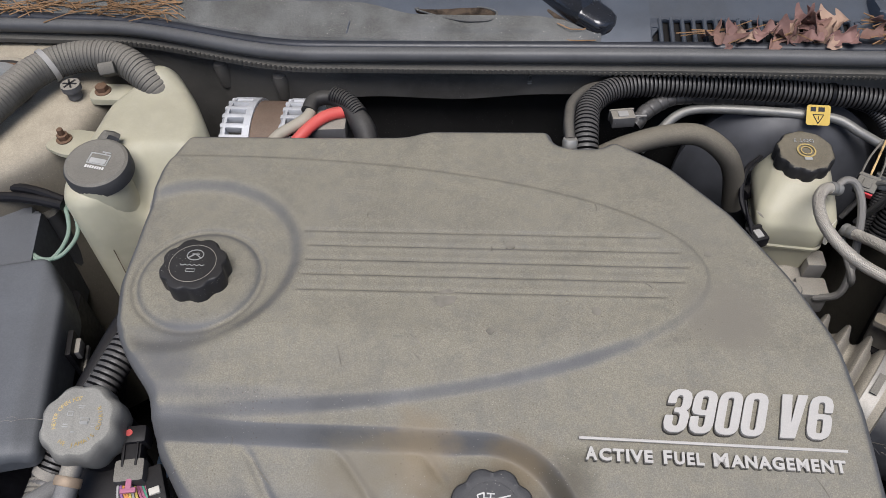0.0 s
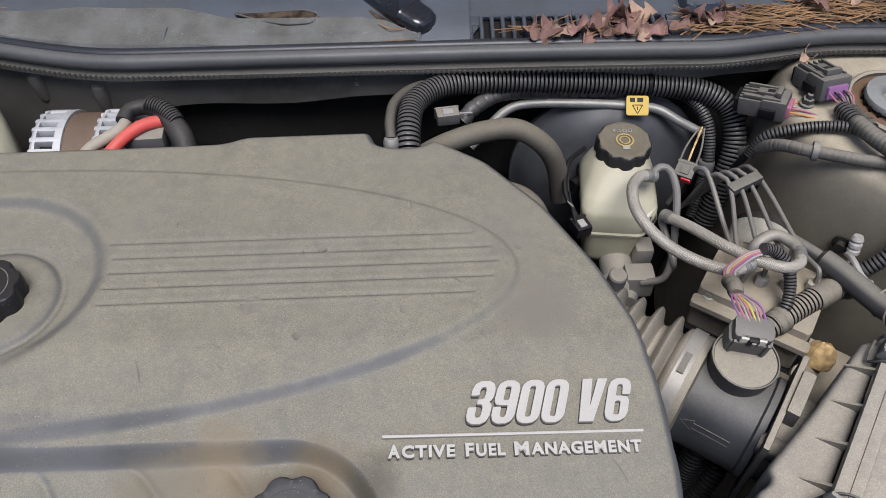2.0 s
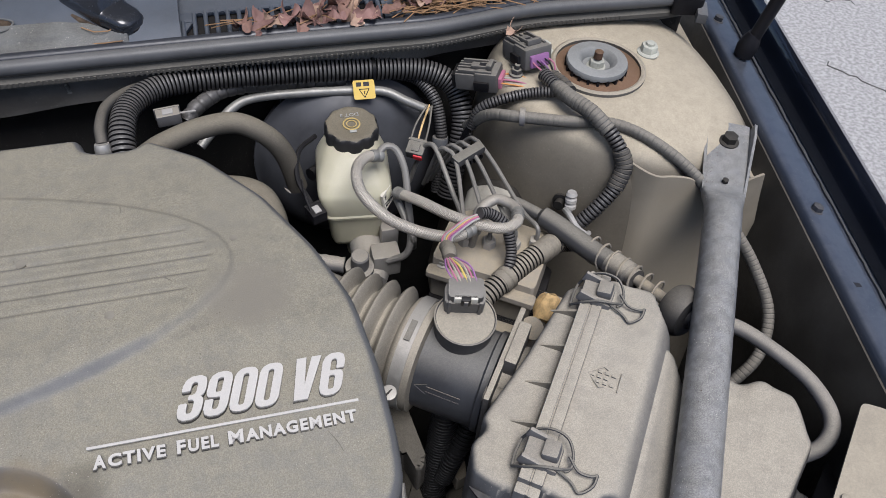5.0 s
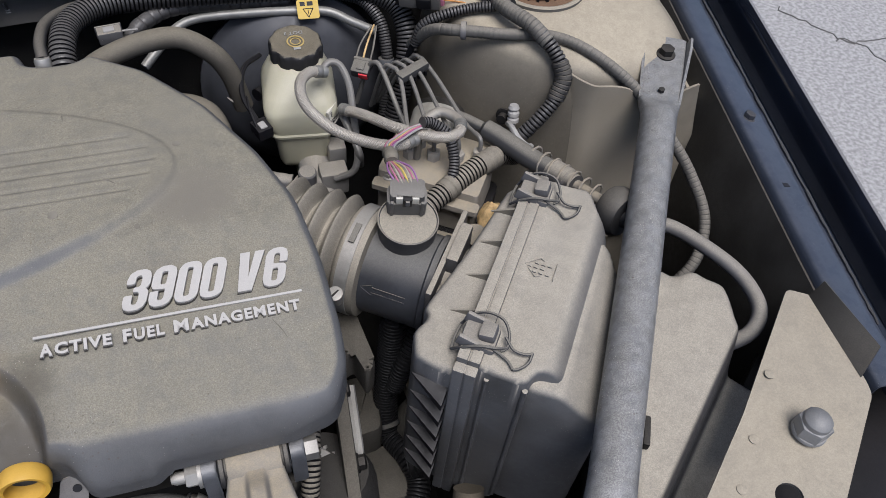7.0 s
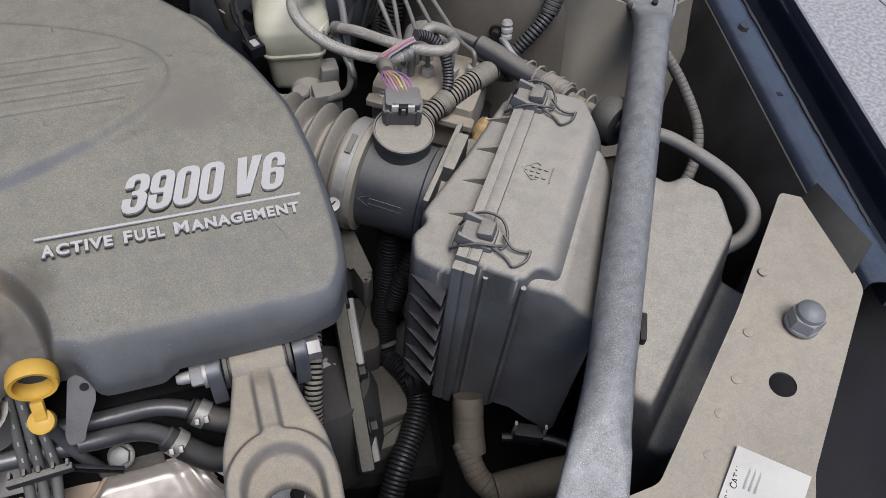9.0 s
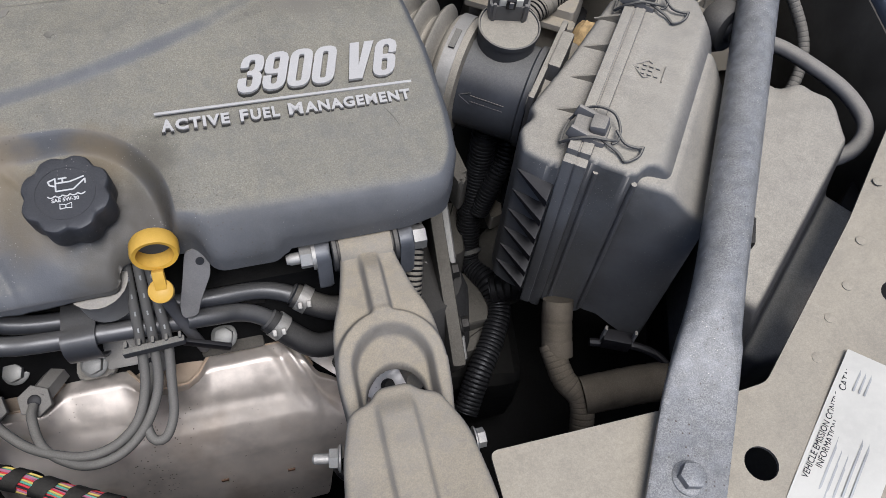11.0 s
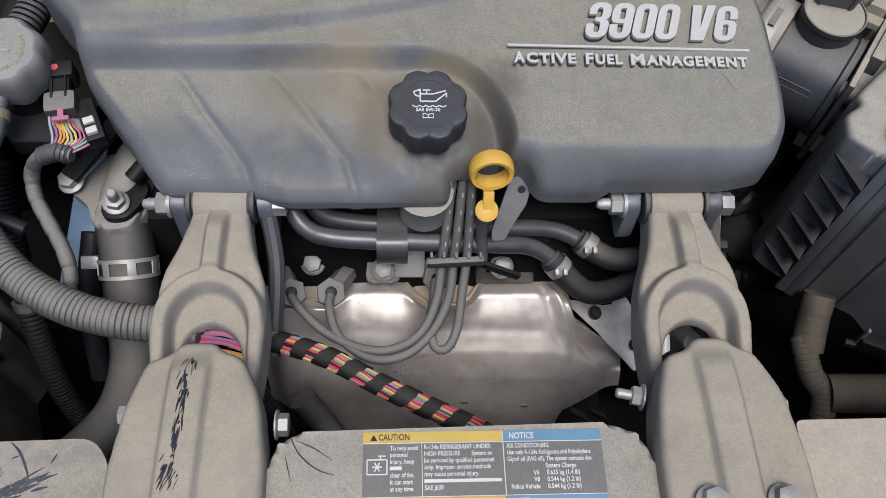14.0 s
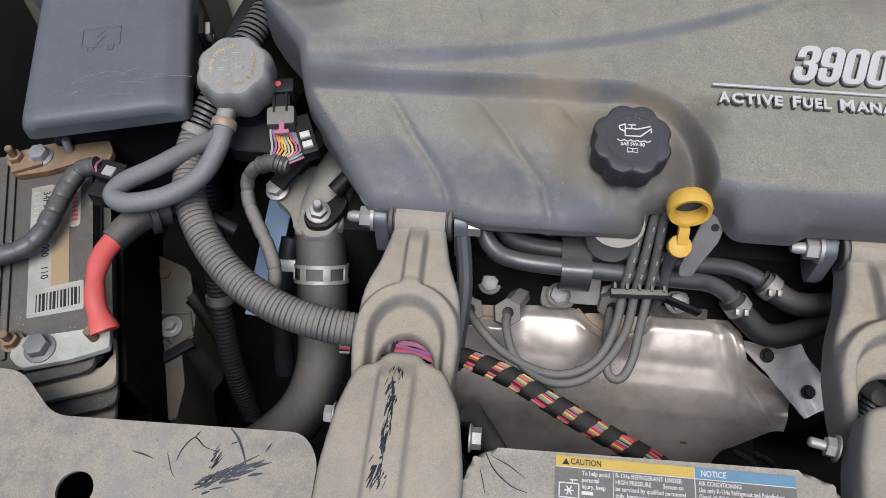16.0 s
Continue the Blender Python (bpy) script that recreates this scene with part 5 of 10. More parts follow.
def plug(name, at, size, turn, label, wires, out, parent=None, body_mat=GREYPL, clip_mat=WIREGREY, reach=0.03, lock=WIREPINK):
    """A moulded electrical connector with a latch and a fan of wires."""
    e = thing(name, at, label, "connector") if parent is None else parent
    c = part("plug_body", box(at, size, turn, min(size) * 0.14), body_mat, e, "moulded connector body")
    up = turn @ Vector((0, 0, 1))
    part("plug_latch", box(Vector(at) + turn @ Vector((0, -size[1] * 0.1, size[2] * 0.52)), (size[0] * 0.45, size[1] * 0.5, size[2] * 0.18), turn, 0.001), clip_mat, c)
    part("plug_rib", box(Vector(at) + turn @ Vector((0, size[1] * 0.35, 0)), (size[0] * 1.08, size[1] * 0.14, size[2] * 1.08), turn, 0.001), body_mat, c)
    if lock:
        part("plug_lock", box(Vector(at) + turn @ Vector((size[0] * 0.2, -size[1] * 0.52, 0)), (size[0] * 0.5, size[1] * 0.12, size[2] * 0.6), turn, 0.0008), lock, c, "coloured secondary lock")
    n = len(wires)
    for k, wm in enumerate(wires):
        s = (k / max(1, n - 1) - 0.5) * size[0] * 0.75
        a = Vector(at) + turn @ Vector((s, -size[1] * 0.45, 0.001 * (k % 2)))
        b = Vector(out) + turn @ Vector((s * 0.35, 0, 0.0015 * (k % 2)))
        mid = (a + b) / 2 + turn @ Vector((s * 0.4, 0, 0.004 + 0.002 * (k % 3)))
        part("wire", tube([a, mid, b], 0.00125, 6, 0.004), wm, c)
    return e


MC = Vector(on_axis(-0.112, 0.022, 0.834))
PT = rz(-14) @ rx(14)
maf_plug = thing("sensor_plug", tuple(on_axis(-0.108, 0.02, 0.8145)), "dark grey sensor connector with fanned coloured wires", "connector")
part("plug_body", prism(rounded([(-0.0185, -0.011), (0.0185, -0.011), (0.0195, 0.004), (0.0165, 0.012), (-0.0165, 0.012), (-0.0195, 0.004)], 0.003), -0.022, 0.002, 0.002, Matrix.Translation(MC) @ PT.to_4x4()), PLUGGREY, maf_plug, "dark grey moulded plug")
part("plug_shoulder", prism(rounded([(-0.0165, -0.009), (0.0165, -0.009), (0.0165, 0.011), (-0.0165, 0.011)], 0.003), 0.002, 0.013, 0.0015, Matrix.Translation(MC) @ PT.to_4x4()), PLUGGREY, maf_plug)
for s in (-1, 1):
    part("plug_rail", box(MC + PT @ Vector((0.0145 * s, -0.0112, -0.006)), (0.003, 0.003, 0.026), PT, 0.0008), PLUGGREY, maf_plug)
part("plug_window", box(MC + PT @ Vector((0, -0.0085, 0.008)), (0.022, 0.005, 0.010), PT, 0.001), LABELWHITE, maf_plug, "pale grey insert")
part("plug_latch", box(MC + PT @ Vector((0.0, -0.0105, 0.0075)), (0.009, 0.005, 0.013), PT, 0.001), BLACK, maf_plug)
part("latch_tip", box(MC + PT @ Vector((0.0, -0.0125, 0.0085)), (0.004, 0.004, 0.008), PT, 0.0006), GREYPL, maf_plug)
part("plug_foot", box(MC + PT @ Vector((0, 0, -0.0235)), (0.034, 0.020, 0.005), PT, 0.001), BLACK, maf_plug)
SE = Vector((0.385, 0.421, 0.845))
for k, wm in enumerate((WIREPURPLE, WIREPINK, TANLEAD, WIREPINK, WIREYEL, TANLEAD, WIREPINK, WIREPURPLE)):
    s = (k - 3.5) * 0.0030
    a = MC + PT @ Vector((s, 0.006, 0.012))
    b = SE + Vector((s * 0.45, 0, 0.001 * (k % 2)))
    part("wire", tube([a, (a + b) / 2 + Vector((s * 0.35, 0.0, 0.004 + 0.001 * (k % 3))), b], 0.0010, 6, 0.003), wm, maf_plug)
sleeve = [SE, SE + Vector((0.002, 0.012, -0.003)), Vector((0.389, 0.447, 0.832))]
part("tape_sleeve", wound(sleeve, 0.0072, 0.011, 0.0008, 12, seed=3), DUSTLOOM, maf_plug, "dusty cloth-taped sleeve")
for k, wm in enumerate((WIREPINK, WIREGREY, WIREYEL, WIREPINK, WIREPURPLE, WIREGREY)):
    o = Vector((0.0016 * (k - 2.5), -0.0010 * (k - 2.5), 0.0012 * (k % 2)))
    part("wire", tube([Vector(q) + o for q in ((0.389, 0.446, 0.832), (0.394, 0.460, 0.830), (0.406, 0.472, 0.825), (0.424, 0.486, 0.821), (0.440, 0.490, 0.822))], 0.0011, 6, 0.003), wm, maf_plug)
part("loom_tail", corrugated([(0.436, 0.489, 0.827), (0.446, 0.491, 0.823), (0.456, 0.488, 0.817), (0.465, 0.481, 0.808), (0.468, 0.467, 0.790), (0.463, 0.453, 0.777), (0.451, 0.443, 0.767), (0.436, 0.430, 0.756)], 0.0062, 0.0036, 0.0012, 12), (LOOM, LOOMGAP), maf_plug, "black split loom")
ml = thing("modulator_loom", (0.50, 0.44, 0.74), "thick black corrugated loom with wound tape beside the modulator", "wire loom")
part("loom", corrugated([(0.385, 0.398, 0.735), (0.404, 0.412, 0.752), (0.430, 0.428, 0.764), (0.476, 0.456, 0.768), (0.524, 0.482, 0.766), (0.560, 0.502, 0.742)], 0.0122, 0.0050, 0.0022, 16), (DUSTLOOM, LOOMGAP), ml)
part("tape_wrap", wound([(0.450, 0.440, 0.7665), (0.462, 0.4475, 0.7675)], 0.0132, 0.007, 0.0006, 16, seed=8), DUSTLOOM, ml, "dusty wound tape")
part("tape_wrap", wound([(0.500, 0.469, 0.7675), (0.524, 0.482, 0.766)], 0.0134, 0.008, 0.0006, 16, seed=18), DUSTLOOM, ml, "dusty wound tape")

# brace bar from shelf to radiator support
P0, P1 = Vector((0.750, 0.540, 0.826)), Vector((0.388, -0.064, 0.797))
bar = thing("brace_bar", tuple((P0 + P1) / 2 - Vector((0, 0, 0.05))), "grey dusty tubular brace with flattened bolted ends", "brace")
d = (P1 - P0).normalized()
across = d.cross(Vector((0, 0, 1))).normalized()
lift = across.cross(d).normalized()
length = (P1 - P0).length
bm = bmesh.new()
rings = []
n = 24
for i in range(61):
    s = -0.035 + (length + 0.075) * i / 60
    flat = max(smooth01((0.125 - s) / 0.05), smooth01((s - (length - 0.17)) / 0.13))
    front = s > length / 2
    w = 0.0195 * (1 - flat) + (0.0235 if not front else 0.027) * flat
    h = 0.0195 * (1 - flat) + 0.0045 * flat
    c = P0 + d * s + lift * (0.010 * (1 - flat) + 0.002)
    ring = []
    for k in range(n):
        a = 2 * math.pi * k / n
        ca, sa = math.cos(a), math.sin(a)
        e_ = 1.0 if flat < 0.5 else 0.45
        px = math.copysign(abs(ca) ** e_, ca)
        py = math.copysign(abs(sa) ** e_, sa)
        dent = 0.0035 * flat * (1 - abs(px)) * (1 if front else 0.4)
        ring.append(bm.verts.new(c + across * (w * px) + lift * (h * py - (dent if py > 0 else 0))))
    rings.append(ring)
for a, b in zip(rings, rings[1:]):
    for k in range(n):
        bm.faces.new((a[k], a[(k + 1) % n], b[(k + 1) % n], b[k]))
bm.faces.new(rings[0][::-1])
bm.faces.new(rings[-1])
part("tube", bm, BAR, bar, "grey painted steel tube", sharp=50)
for side in (1, -1):
    bm = bmesh.new()
    c0 = P0 - d * 0.034 + across * side * 0.0235
    c1 = P0 + d * 0.085 + across * side * 0.0205
    v = [bm.verts.new(q) for q in (c0, c1, c1 + lift * 0.006, c0 + lift * 0.012 + across * side * 0.003, c0 + lift * 0.013 + d * 0.02 + across * side * 0.003)]
    bm.faces.new((v[0], v[1], v[2], v[4], v[3]))
    part("end_lip", thicken(bm, 0.003), BAR, bar)
bolt("bolt", tuple(P0 + lift * 0.006), tuple(lift), 0.016, bar, DARKMETAL)
bolt("bolt", tuple(P1 + lift * 0.004), tuple(lift), 0.017, bar, BAR)
bolt("screw", tuple(P0 + d * 0.068 + lift * 0.006), tuple(lift), 0.007, bar, DARKMETAL, washer=False)

# upturned lip, acorn nut and rivets on the support plate
lipb = grid_sheet(frange(0, 1, 6), frange(0, 1, 3), lambda u, v: (0.741 - 0.006 * u + (0.006 + 0.016 * u) * v, 0.201 - 0.090 * u + 0.016 * u * v, 0.806 + (0.022 - 0.004 * u) * v))
# dark colour holds both the grime and the shade inside the lip
part("upturned_lip", thicken(lipb, 0.002), LIPGRIME, support, "grimy upturned lip darkened for its inner shade")
nut = part("acorn_nut", lathe([(0.0150, 0.0), (0.0150, 0.002), (0.0145, 0.003)], (0.657, 0.078, 0.8075), n=28), ZINCDULL, support, "domed steel acorn nut on a washer")
bm = add_prism(bmesh.new(), hexagon(0.0150, 12), Matrix.Translation((0.657, 0.078, 0.8075)), 0.002, 0.016, 0.002)
add_lathe(bm, [(0.0122, 0.014), (0.0116, 0.020), (0.0080, 0.024), (0.002, 0.0255)], Matrix.Translation((0.657, 0.078, 0.8075)), 24)
part("dome", bm, ZINCDULL, nut)
for x, y in ((0.611, 0.085), (0.580, 0.050), (0.553, 0.028), (0.528, 0.000), (0.655, 0.135), (0.50, -0.05), (0.42, -0.03)):
    zz = 0.787 + 0.020 * smooth01((x - 0.45) / 0.25)
    part("rivet", lathe([(0.0045, 0), (0.0045, 0.0008), (0.003, 0.0014)], (x, y, zz), n=14), BODY, support)

# added black sheet hides the ground, so hole and gap read as dark
part("dark_backing", prism(rounded([(0.600, 0.060), (0.705, 0.178), (0.790, 0.250), (0.860, 0.200), (0.860, -0.050), (0.700, -0.160), (0.560, -0.160), (0.560, 0.0)], 0.006), 0.66, 0.69, 0.003), BLACK, support, "black sheet added for the dark below the plate")

# resonator beside the brace
reso_plan = rounded([(0.548, 0.20), (0.592, 0.272), (0.618, 0.268), (0.624, 0.258), (0.648, 0.256), (0.668, 0.234), (0.662, 0.190), (0.700, 0.150), (0.630, 0.040), (0.540, 0.035), (0.500, 0.070)], 0.006, 3)
reso = thing("air_resonator", (0.58, 0.16, 0.50), "tan dusty moulded plastic resonator below the brace", "resonator")
moulding("shell", reso_plan, lambda x, y: 0.806 - 0.22 * np.maximum(0.0, 0.22 - y) - 0.07 * sstep((x - 0.508 - 1.10 * (y - 0.054)) / 0.030) + 0.003 * np.sin(x * 160) * sstep((y - 0.235) / 0.02), 0.003, 0.010, lambda x, y: 0.60, DUSTY, reso, "upper shell with moulded rim")
part("lower_shell", prism(rounded([(0.556, 0.20), (0.596, 0.258), (0.640, 0.234), (0.656, 0.200), (0.580, 0.068), (0.540, 0.055), (0.510, 0.085)], 0.012), 0.50, 0.605, 0.003), BLACK, reso, "black lower shell")
part("edge_clip", box((0.530, 0.118, 0.790), (0.006, 0.028, 0.010), rz(-28), 0.002), DARKMETAL, reso, "dark metal edge clip")

# ---- brake booster, reservoir, modulator ----
booster = thing("brake_booster", (0.335, 0.74, 0.58), "black domed vacuum brake booster on the firewall", "brake booster")
part("shell", lathe([(0.112, -0.01), (0.118, 0.01), (0.118, 0.018), (0.124, 0.020), (0.124, 0.026), (0.116, 0.030), (0.110, 0.048), (0.090, 0.062), (0.060, 0.070), (0.050, 0.078), (0.030, 0.080)], (0.340, 0.762, 0.696), (0, -1, 0.10), 56), BOOSTER, booster, sharp=45)
part("check_valve", tube([(0.300, 0.694, 0.745), (0.296, 0.670, 0.750), (0.280, 0.655, 0.752)], 0.008, 12), BLACK, booster)

RESCAP = mat("dusty_reservoir_cap", (0.022, 0.022, 0.023), 0.55, dust=0.9, dirt=(0.20, 0.175, 0.125), lo=0.7, cling=0.0)
res = thing("brake_fluid_reservoir", (0.33, 0.63, 0.68), "milky plastic brake fluid reservoir with dusty black cap", "reservoir")


def rr(cx, cy, w, dd, z, r, n=5):
    return [Vector((x, y, z)) for x, y in rounded([(cx - w, cy - dd), (cx + w, cy - dd), (cx + w, cy + dd), (cx - w, cy + dd)], r, n)]


def shell_loft(rings):
    bm = bmesh.new()
    g = [[bm.verts.new(p) for p in r] for r in rings]
    n = len(g[0])
    for a, b in zip(g, g[1:]):
        for k in range(n):
            bm.faces.new((a[k], a[(k + 1) % n], b[(k + 1) % n], b[k]))
    bm.faces.new(g[0][::-1])
    bm.faces.new(g[-1])
    return bm


RT = Matrix.Translation((0.328, 0.635, 0.0)) @ rz(-6).to_4x4()


def rloft(rows, m):
    return shell_loft([[m @ p for p in rr(*row)] for row in rows])


part("tank", rloft([(0.004, -0.006, 0.014, 0.014, 0.640, 0.012), (0.004, -0.006, 0.018, 0.018, 0.668, 0.014), (0.0, -0.002, 0.028, 0.030, 0.676, 0.012), (0.0, 0.0, 0.0305, 0.034, 0.684, 0.014), (0.0, 0.0, 0.0345, 0.039, 0.728, 0.014),
                    (0.0, 0.0, 0.0375, 0.042, 0.7295, 0.014), (0.0, 0.0, 0.0380, 0.0425, 0.7330, 0.014), (0.0, 0.0, 0.0365, 0.041, 0.7350, 0.014), (0.0, 0.001, 0.0425, 0.0465, 0.764, 0.015), (0.0, 0.003, 0.0428, 0.0455, 0.771, 0.016), (0.0, 0.008, 0.0405, 0.0400, 0.780, 0.020), (0.001, 0.019, 0.0325, 0.0310, 0.797, 0.025), (0.002, 0.025, 0.027, 0.027, 0.804, 0.0265)], RT), TANK, res, "milky yellowed polyethylene tank", sharp=40)
RC = Vector((0.3315, 0.660, 0.802))
cap = part("cap", lathe([(0.026, -0.002), (0.0315, 0.0), (0.0315, 0.004), (0.0315, 0.014), (0.0305, 0.017), (0.028, 0.0185), (0.022, 0.0185), (0.0205, 0.0178)], RC, (0, -0.06, 1), 72, lambda a, r: 1 - 0.07 * (0.5 + 0.5 * math.cos(10 * a)) ** 3 if r in (1, 2, 3, 4) else 1.0), RESCAP, res, "dusty black scalloped cap", sharp=40)
CT = plane_frame(RC + Vector((0, -0.001, 0.0187)), (1, 0, 0), (0, 1, 0.06))
text("cap_print", "DOT 3", 0.0075, CT @ pose(0, 0.0145, 0.0, 0, 0, 180), GREYINK, cap, 0.0004)
part("cap_ring", ring_lathe([(0.0085, 0.0), (0.0085, 0.0004), (0.0102, 0.0004), (0.0102, 0.0)], RC + Vector((0, -0.002, 0.0188)), (0, -0.06, 1), 28), TANINK, cap, "worn yellow printed ring")
part("cap_ring", ring_lathe([(0.005, 0.0), (0.005, 0.0004), (0.0062, 0.0004), (0.0062, 0.0)], RC + Vector((0, -0.002, 0.0188)), (0, -0.06, 1), 24), TANINK, cap)
bars("cap_print", [(0, -0.0125, 0.008, 0.0045)], CT, GREYINK, cap)
ST = plane_frame(RT @ Vector((0.0375, -0.0395, 0.7620)), (0.62, 0.78, 0.12), (-0.15, 0.10, 1))
part("sticker", prism([(-0.010, -0.011), (0.010, -0.011), (0.010, 0.011), (-0.010, 0.011)], -0.003, 0.0005, m=ST), LABELWHITE, res, "small white printed sticker")
text("sticker_print", "BPB", 0.0085, ST @ pose(0, 0.004, 0.0007), DARKINK, res, 0.0003)
bars("sticker_print", [(-0.008 + 0.0022 * k, -0.005, 0.0012, 0.006) for k in range(8)], ST @ pose(0, 0, 0.0005), DARKINK, res)
master = thing("master_cylinder", (0.33, 0.60, 0.63), "dusty alloy brake master cylinder with pipe unions", "master cylinder")
part("barrel", lathe([(0.018, 0), (0.020, 0.004), (0.020, 0.15), (0.015, 0.16)], (0.338, 0.70, 0.680), (-0.02, -1, -0.06), 24), ALU, master)
part("riser", lathe([(0.016, 0), (0.018, 0.03)], (0.330, 0.628, 0.672), n=20), ALU, master)
part("boss", box((0.352, 0.560, 0.690), (0.034, 0.026, 0.034), None, 0.004), ALU, master)
part("boss", box((0.364, 0.600, 0.694), (0.022, 0.024, 0.030), None, 0.004), ALU, master)
sens = thing("pressure_sensor", (0.317, 0.535, 0.66), "black plastic sensor plugged into the master cylinder", "sensor")
part("sensor_body", lathe([(0.012, -0.05), (0.012, -0.01), (0.0155, -0.008), (0.0155, 0.004), (0.0165, 0.005), (0.0165, 0.012), (0.0105, 0.013), (0.0105, 0.032), (0.009, 0.034)], (0.317, 0.538, 0.700), (0.02, -0.1, 1), 22), GREYPL, sens)
part("sensor_hose", tube([(0.240, 0.560, 0.712), (0.270, 0.550, 0.716), (0.300, 0.540, 0.714)], lambda run, s: 0.0085 + 0.0015 * (0.5 + 0.5 * math.sin(s * 40)), 14), GREYPL, sens)


def braided(points, label):
    e = thing("braided_hose", tuple(points[-1]), label, "hose", "braided brake hoses")
    line = even(spline(points, 0.002), 0.0011)
    n = 14

    bm = bmesh.new()
    rings, side, run = [], None, 0.0
    for i, p in enumerate(line):
        t = (line[min(len(line) - 1, i + 1)] - line[max(0, i - 1)]).normalized()
        side = (side - t * side.dot(t)).normalized() if side is not None else t.orthogonal().normalized()
        up = t.cross(side)
        run = i * 0.0011
        ring = []
        for kk in range(n):
            a = 2 * math.pi * kk / n
            ring.append(bm.verts.new(p + (side * math.cos(a) + up * math.sin(a)) * 0.0050))
        rings.append(ring)
    for a, b in zip(rings, rings[1:]):
        for kk in range(n):
            bm.faces.new((a[kk], a[(kk + 1) % n], b[(kk + 1) % n], b[kk]))
    bm.faces.new(rings[0][::-1])
    bm.faces.new(rings[-1])
    core = part("core", bm, BRAIDGAP, e, "dark core between the strands", sharp=180)
    ways = []
    side = None
    for i, p in enumerate(line):
        t = (line[min(len(line) - 1, i + 1)] - line[max(0, i - 1)]).normalized()
        side = (side - t * side.dot(t)).normalized() if side is not None else t.orthogonal().normalized()
        ways.append((p, side.copy(), t.cross(side)))
    for turn_way in (-1, 1):
        for k in range(12):
            bm, pts = bmesh.new(), []
            for i, (p, s0, u0) in enumerate(ways):
                a = turn_way * (2 * math.pi * k / 12 + i * 0.0011 * 300)
                rr_ = 0.0054 + 0.0002 * turn_way * math.sin(12 * a)
                pts.append(p + (s0 * math.cos(a) + u0 * math.sin(a)) * rr_)
            part("strand", sweep(bm, pts, 0.00068, 5), BRAID, core, sharp=180)
    for q0, q1 in ((line[0], line[10]), (line[-1], line[-11])):
        dd = (q0 - q1).normalized()
        part("ferrule", lathe([(0.0066, 0), (0.0072, 0.002), (0.0072, 0.007), (0.0066, 0.008), (0.0072, 0.009), (0.0072, 0.014), (0.005, 0.016)], q0 - dd * 0.010, dd, 20), GREYSTEEL, e, "crimped steel ferrule")
    return e


braided([(0.352, 0.606, 0.815), (0.336, 0.597, 0.823), (0.322, 0.572, 0.829), (0.322, 0.538, 0.828), (0.342, 0.505, 0.822), (0.372, 0.484, 0.817), (0.402, 0.474, 0.814), (0.426, 0.484, 0.808)], "silver braided brake hose looping beside the reservoir")
braided([(0.372, 0.582, 0.776), (0.388, 0.548, 0.794), (0.412, 0.510, 0.806), (0.440, 0.484, 0.812), (0.462, 0.478, 0.811), (0.478, 0.486, 0.808), (0.485, 0.502, 0.803)], "silver braided brake hose lying over the modulator")
LINEGREY = mat("dusty_brake_tube", (0.17, 0.165, 0.155), 0.5, metal=0.3, dust=0.5, dirt=(0.27, 0.25, 0.21), bump=0.1)
bp = thing("brake_pipe", (0.36, 0.58, 0.70), "grey steel brake pipes beside the reservoir", "pipe")
part("pipe", tube([(0.351, 0.606, 0.815), (0.361, 0.612, 0.822), (0.373, 0.610, 0.818), (0.380, 0.594, 0.802), (0.380, 0.572, 0.775), (0.381, 0.555, 0.735), (0.374, 0.545, 0.712), (0.352, 0.548, 0.700)], 0.0042, 10), LINEGREY, bp)
part("pipe", tube([(0.372, 0.582, 0.776), (0.370, 0.588, 0.764), (0.375, 0.576, 0.752), (0.382, 0.550, 0.735), (0.386, 0.560, 0.705)], 0.0042, 10), LINEGREY, bp)
part("pipe", tube([(0.426, 0.484, 0.808), (0.432, 0.490, 0.802), (0.436, 0.496, 0.788), (0.436, 0.500, 0.765)], 0.0045, 10), LINEGREY, bp)
part("pipe", tube([(0.485, 0.502, 0.803), (0.484, 0.518, 0.800), (0.470, 0.532, 0.798), (0.450, 0.525, 0.790), (0.446, 0.518, 0.760)], 0.0062, 12), ALU, bp)

mod = thing("brake_modulator", (0.46, 0.50, 0.62), "dusty alloy anti-lock brake modulator block with pipe unions", "brake modulator")
MT = Matrix.Translation((0.460, 0.497, 0.012)) @ rz(-34).to_4x4()
part("valve_block", prism(rounded([(-0.056, -0.044), (0.060, -0.044), (0.060, 0.040), (-0.034, 0.044), (-0.056, 0.026)], 0.005), 0.690, 0.752, 0.003, MT), CASTDUST, mod, "tan dusty alloy block")
part("control_unit", prism(rounded([(-0.056, -0.050), (0.068, -0.050), (0.068, 0.048), (-0.056, 0.048)], 0.006), 0.640, 0.688, 0.003, MT), BLACK, mod, "black plastic control unit")
part("cover_edge", prism(rounded([(-0.058, -0.058), (0.064, -0.058), (0.064, -0.044), (-0.058, -0.044)], 0.003), 0.735, 0.742, 0.001, MT), CASTDUST, mod)
motor = part("motor", lathe([(0.030, 0), (0.034, 0.004), (0.034, 0.050), (0.030, 0.056), (0.010, 0.058)], MT @ Vector((-0.020, 0.050, 0.712)), (0.30, 0.55, 0.18), 28), DARKMETAL, mod, "round pump motor with paper label")
part("motor_label", lathe([(0.0346, 0.010), (0.0346, 0.044)], MT @ Vector((-0.020, 0.050, 0.712)), (0.30, 0.55, 0.18), 28), LABELDIRTY, motor, "paper label on the motor")
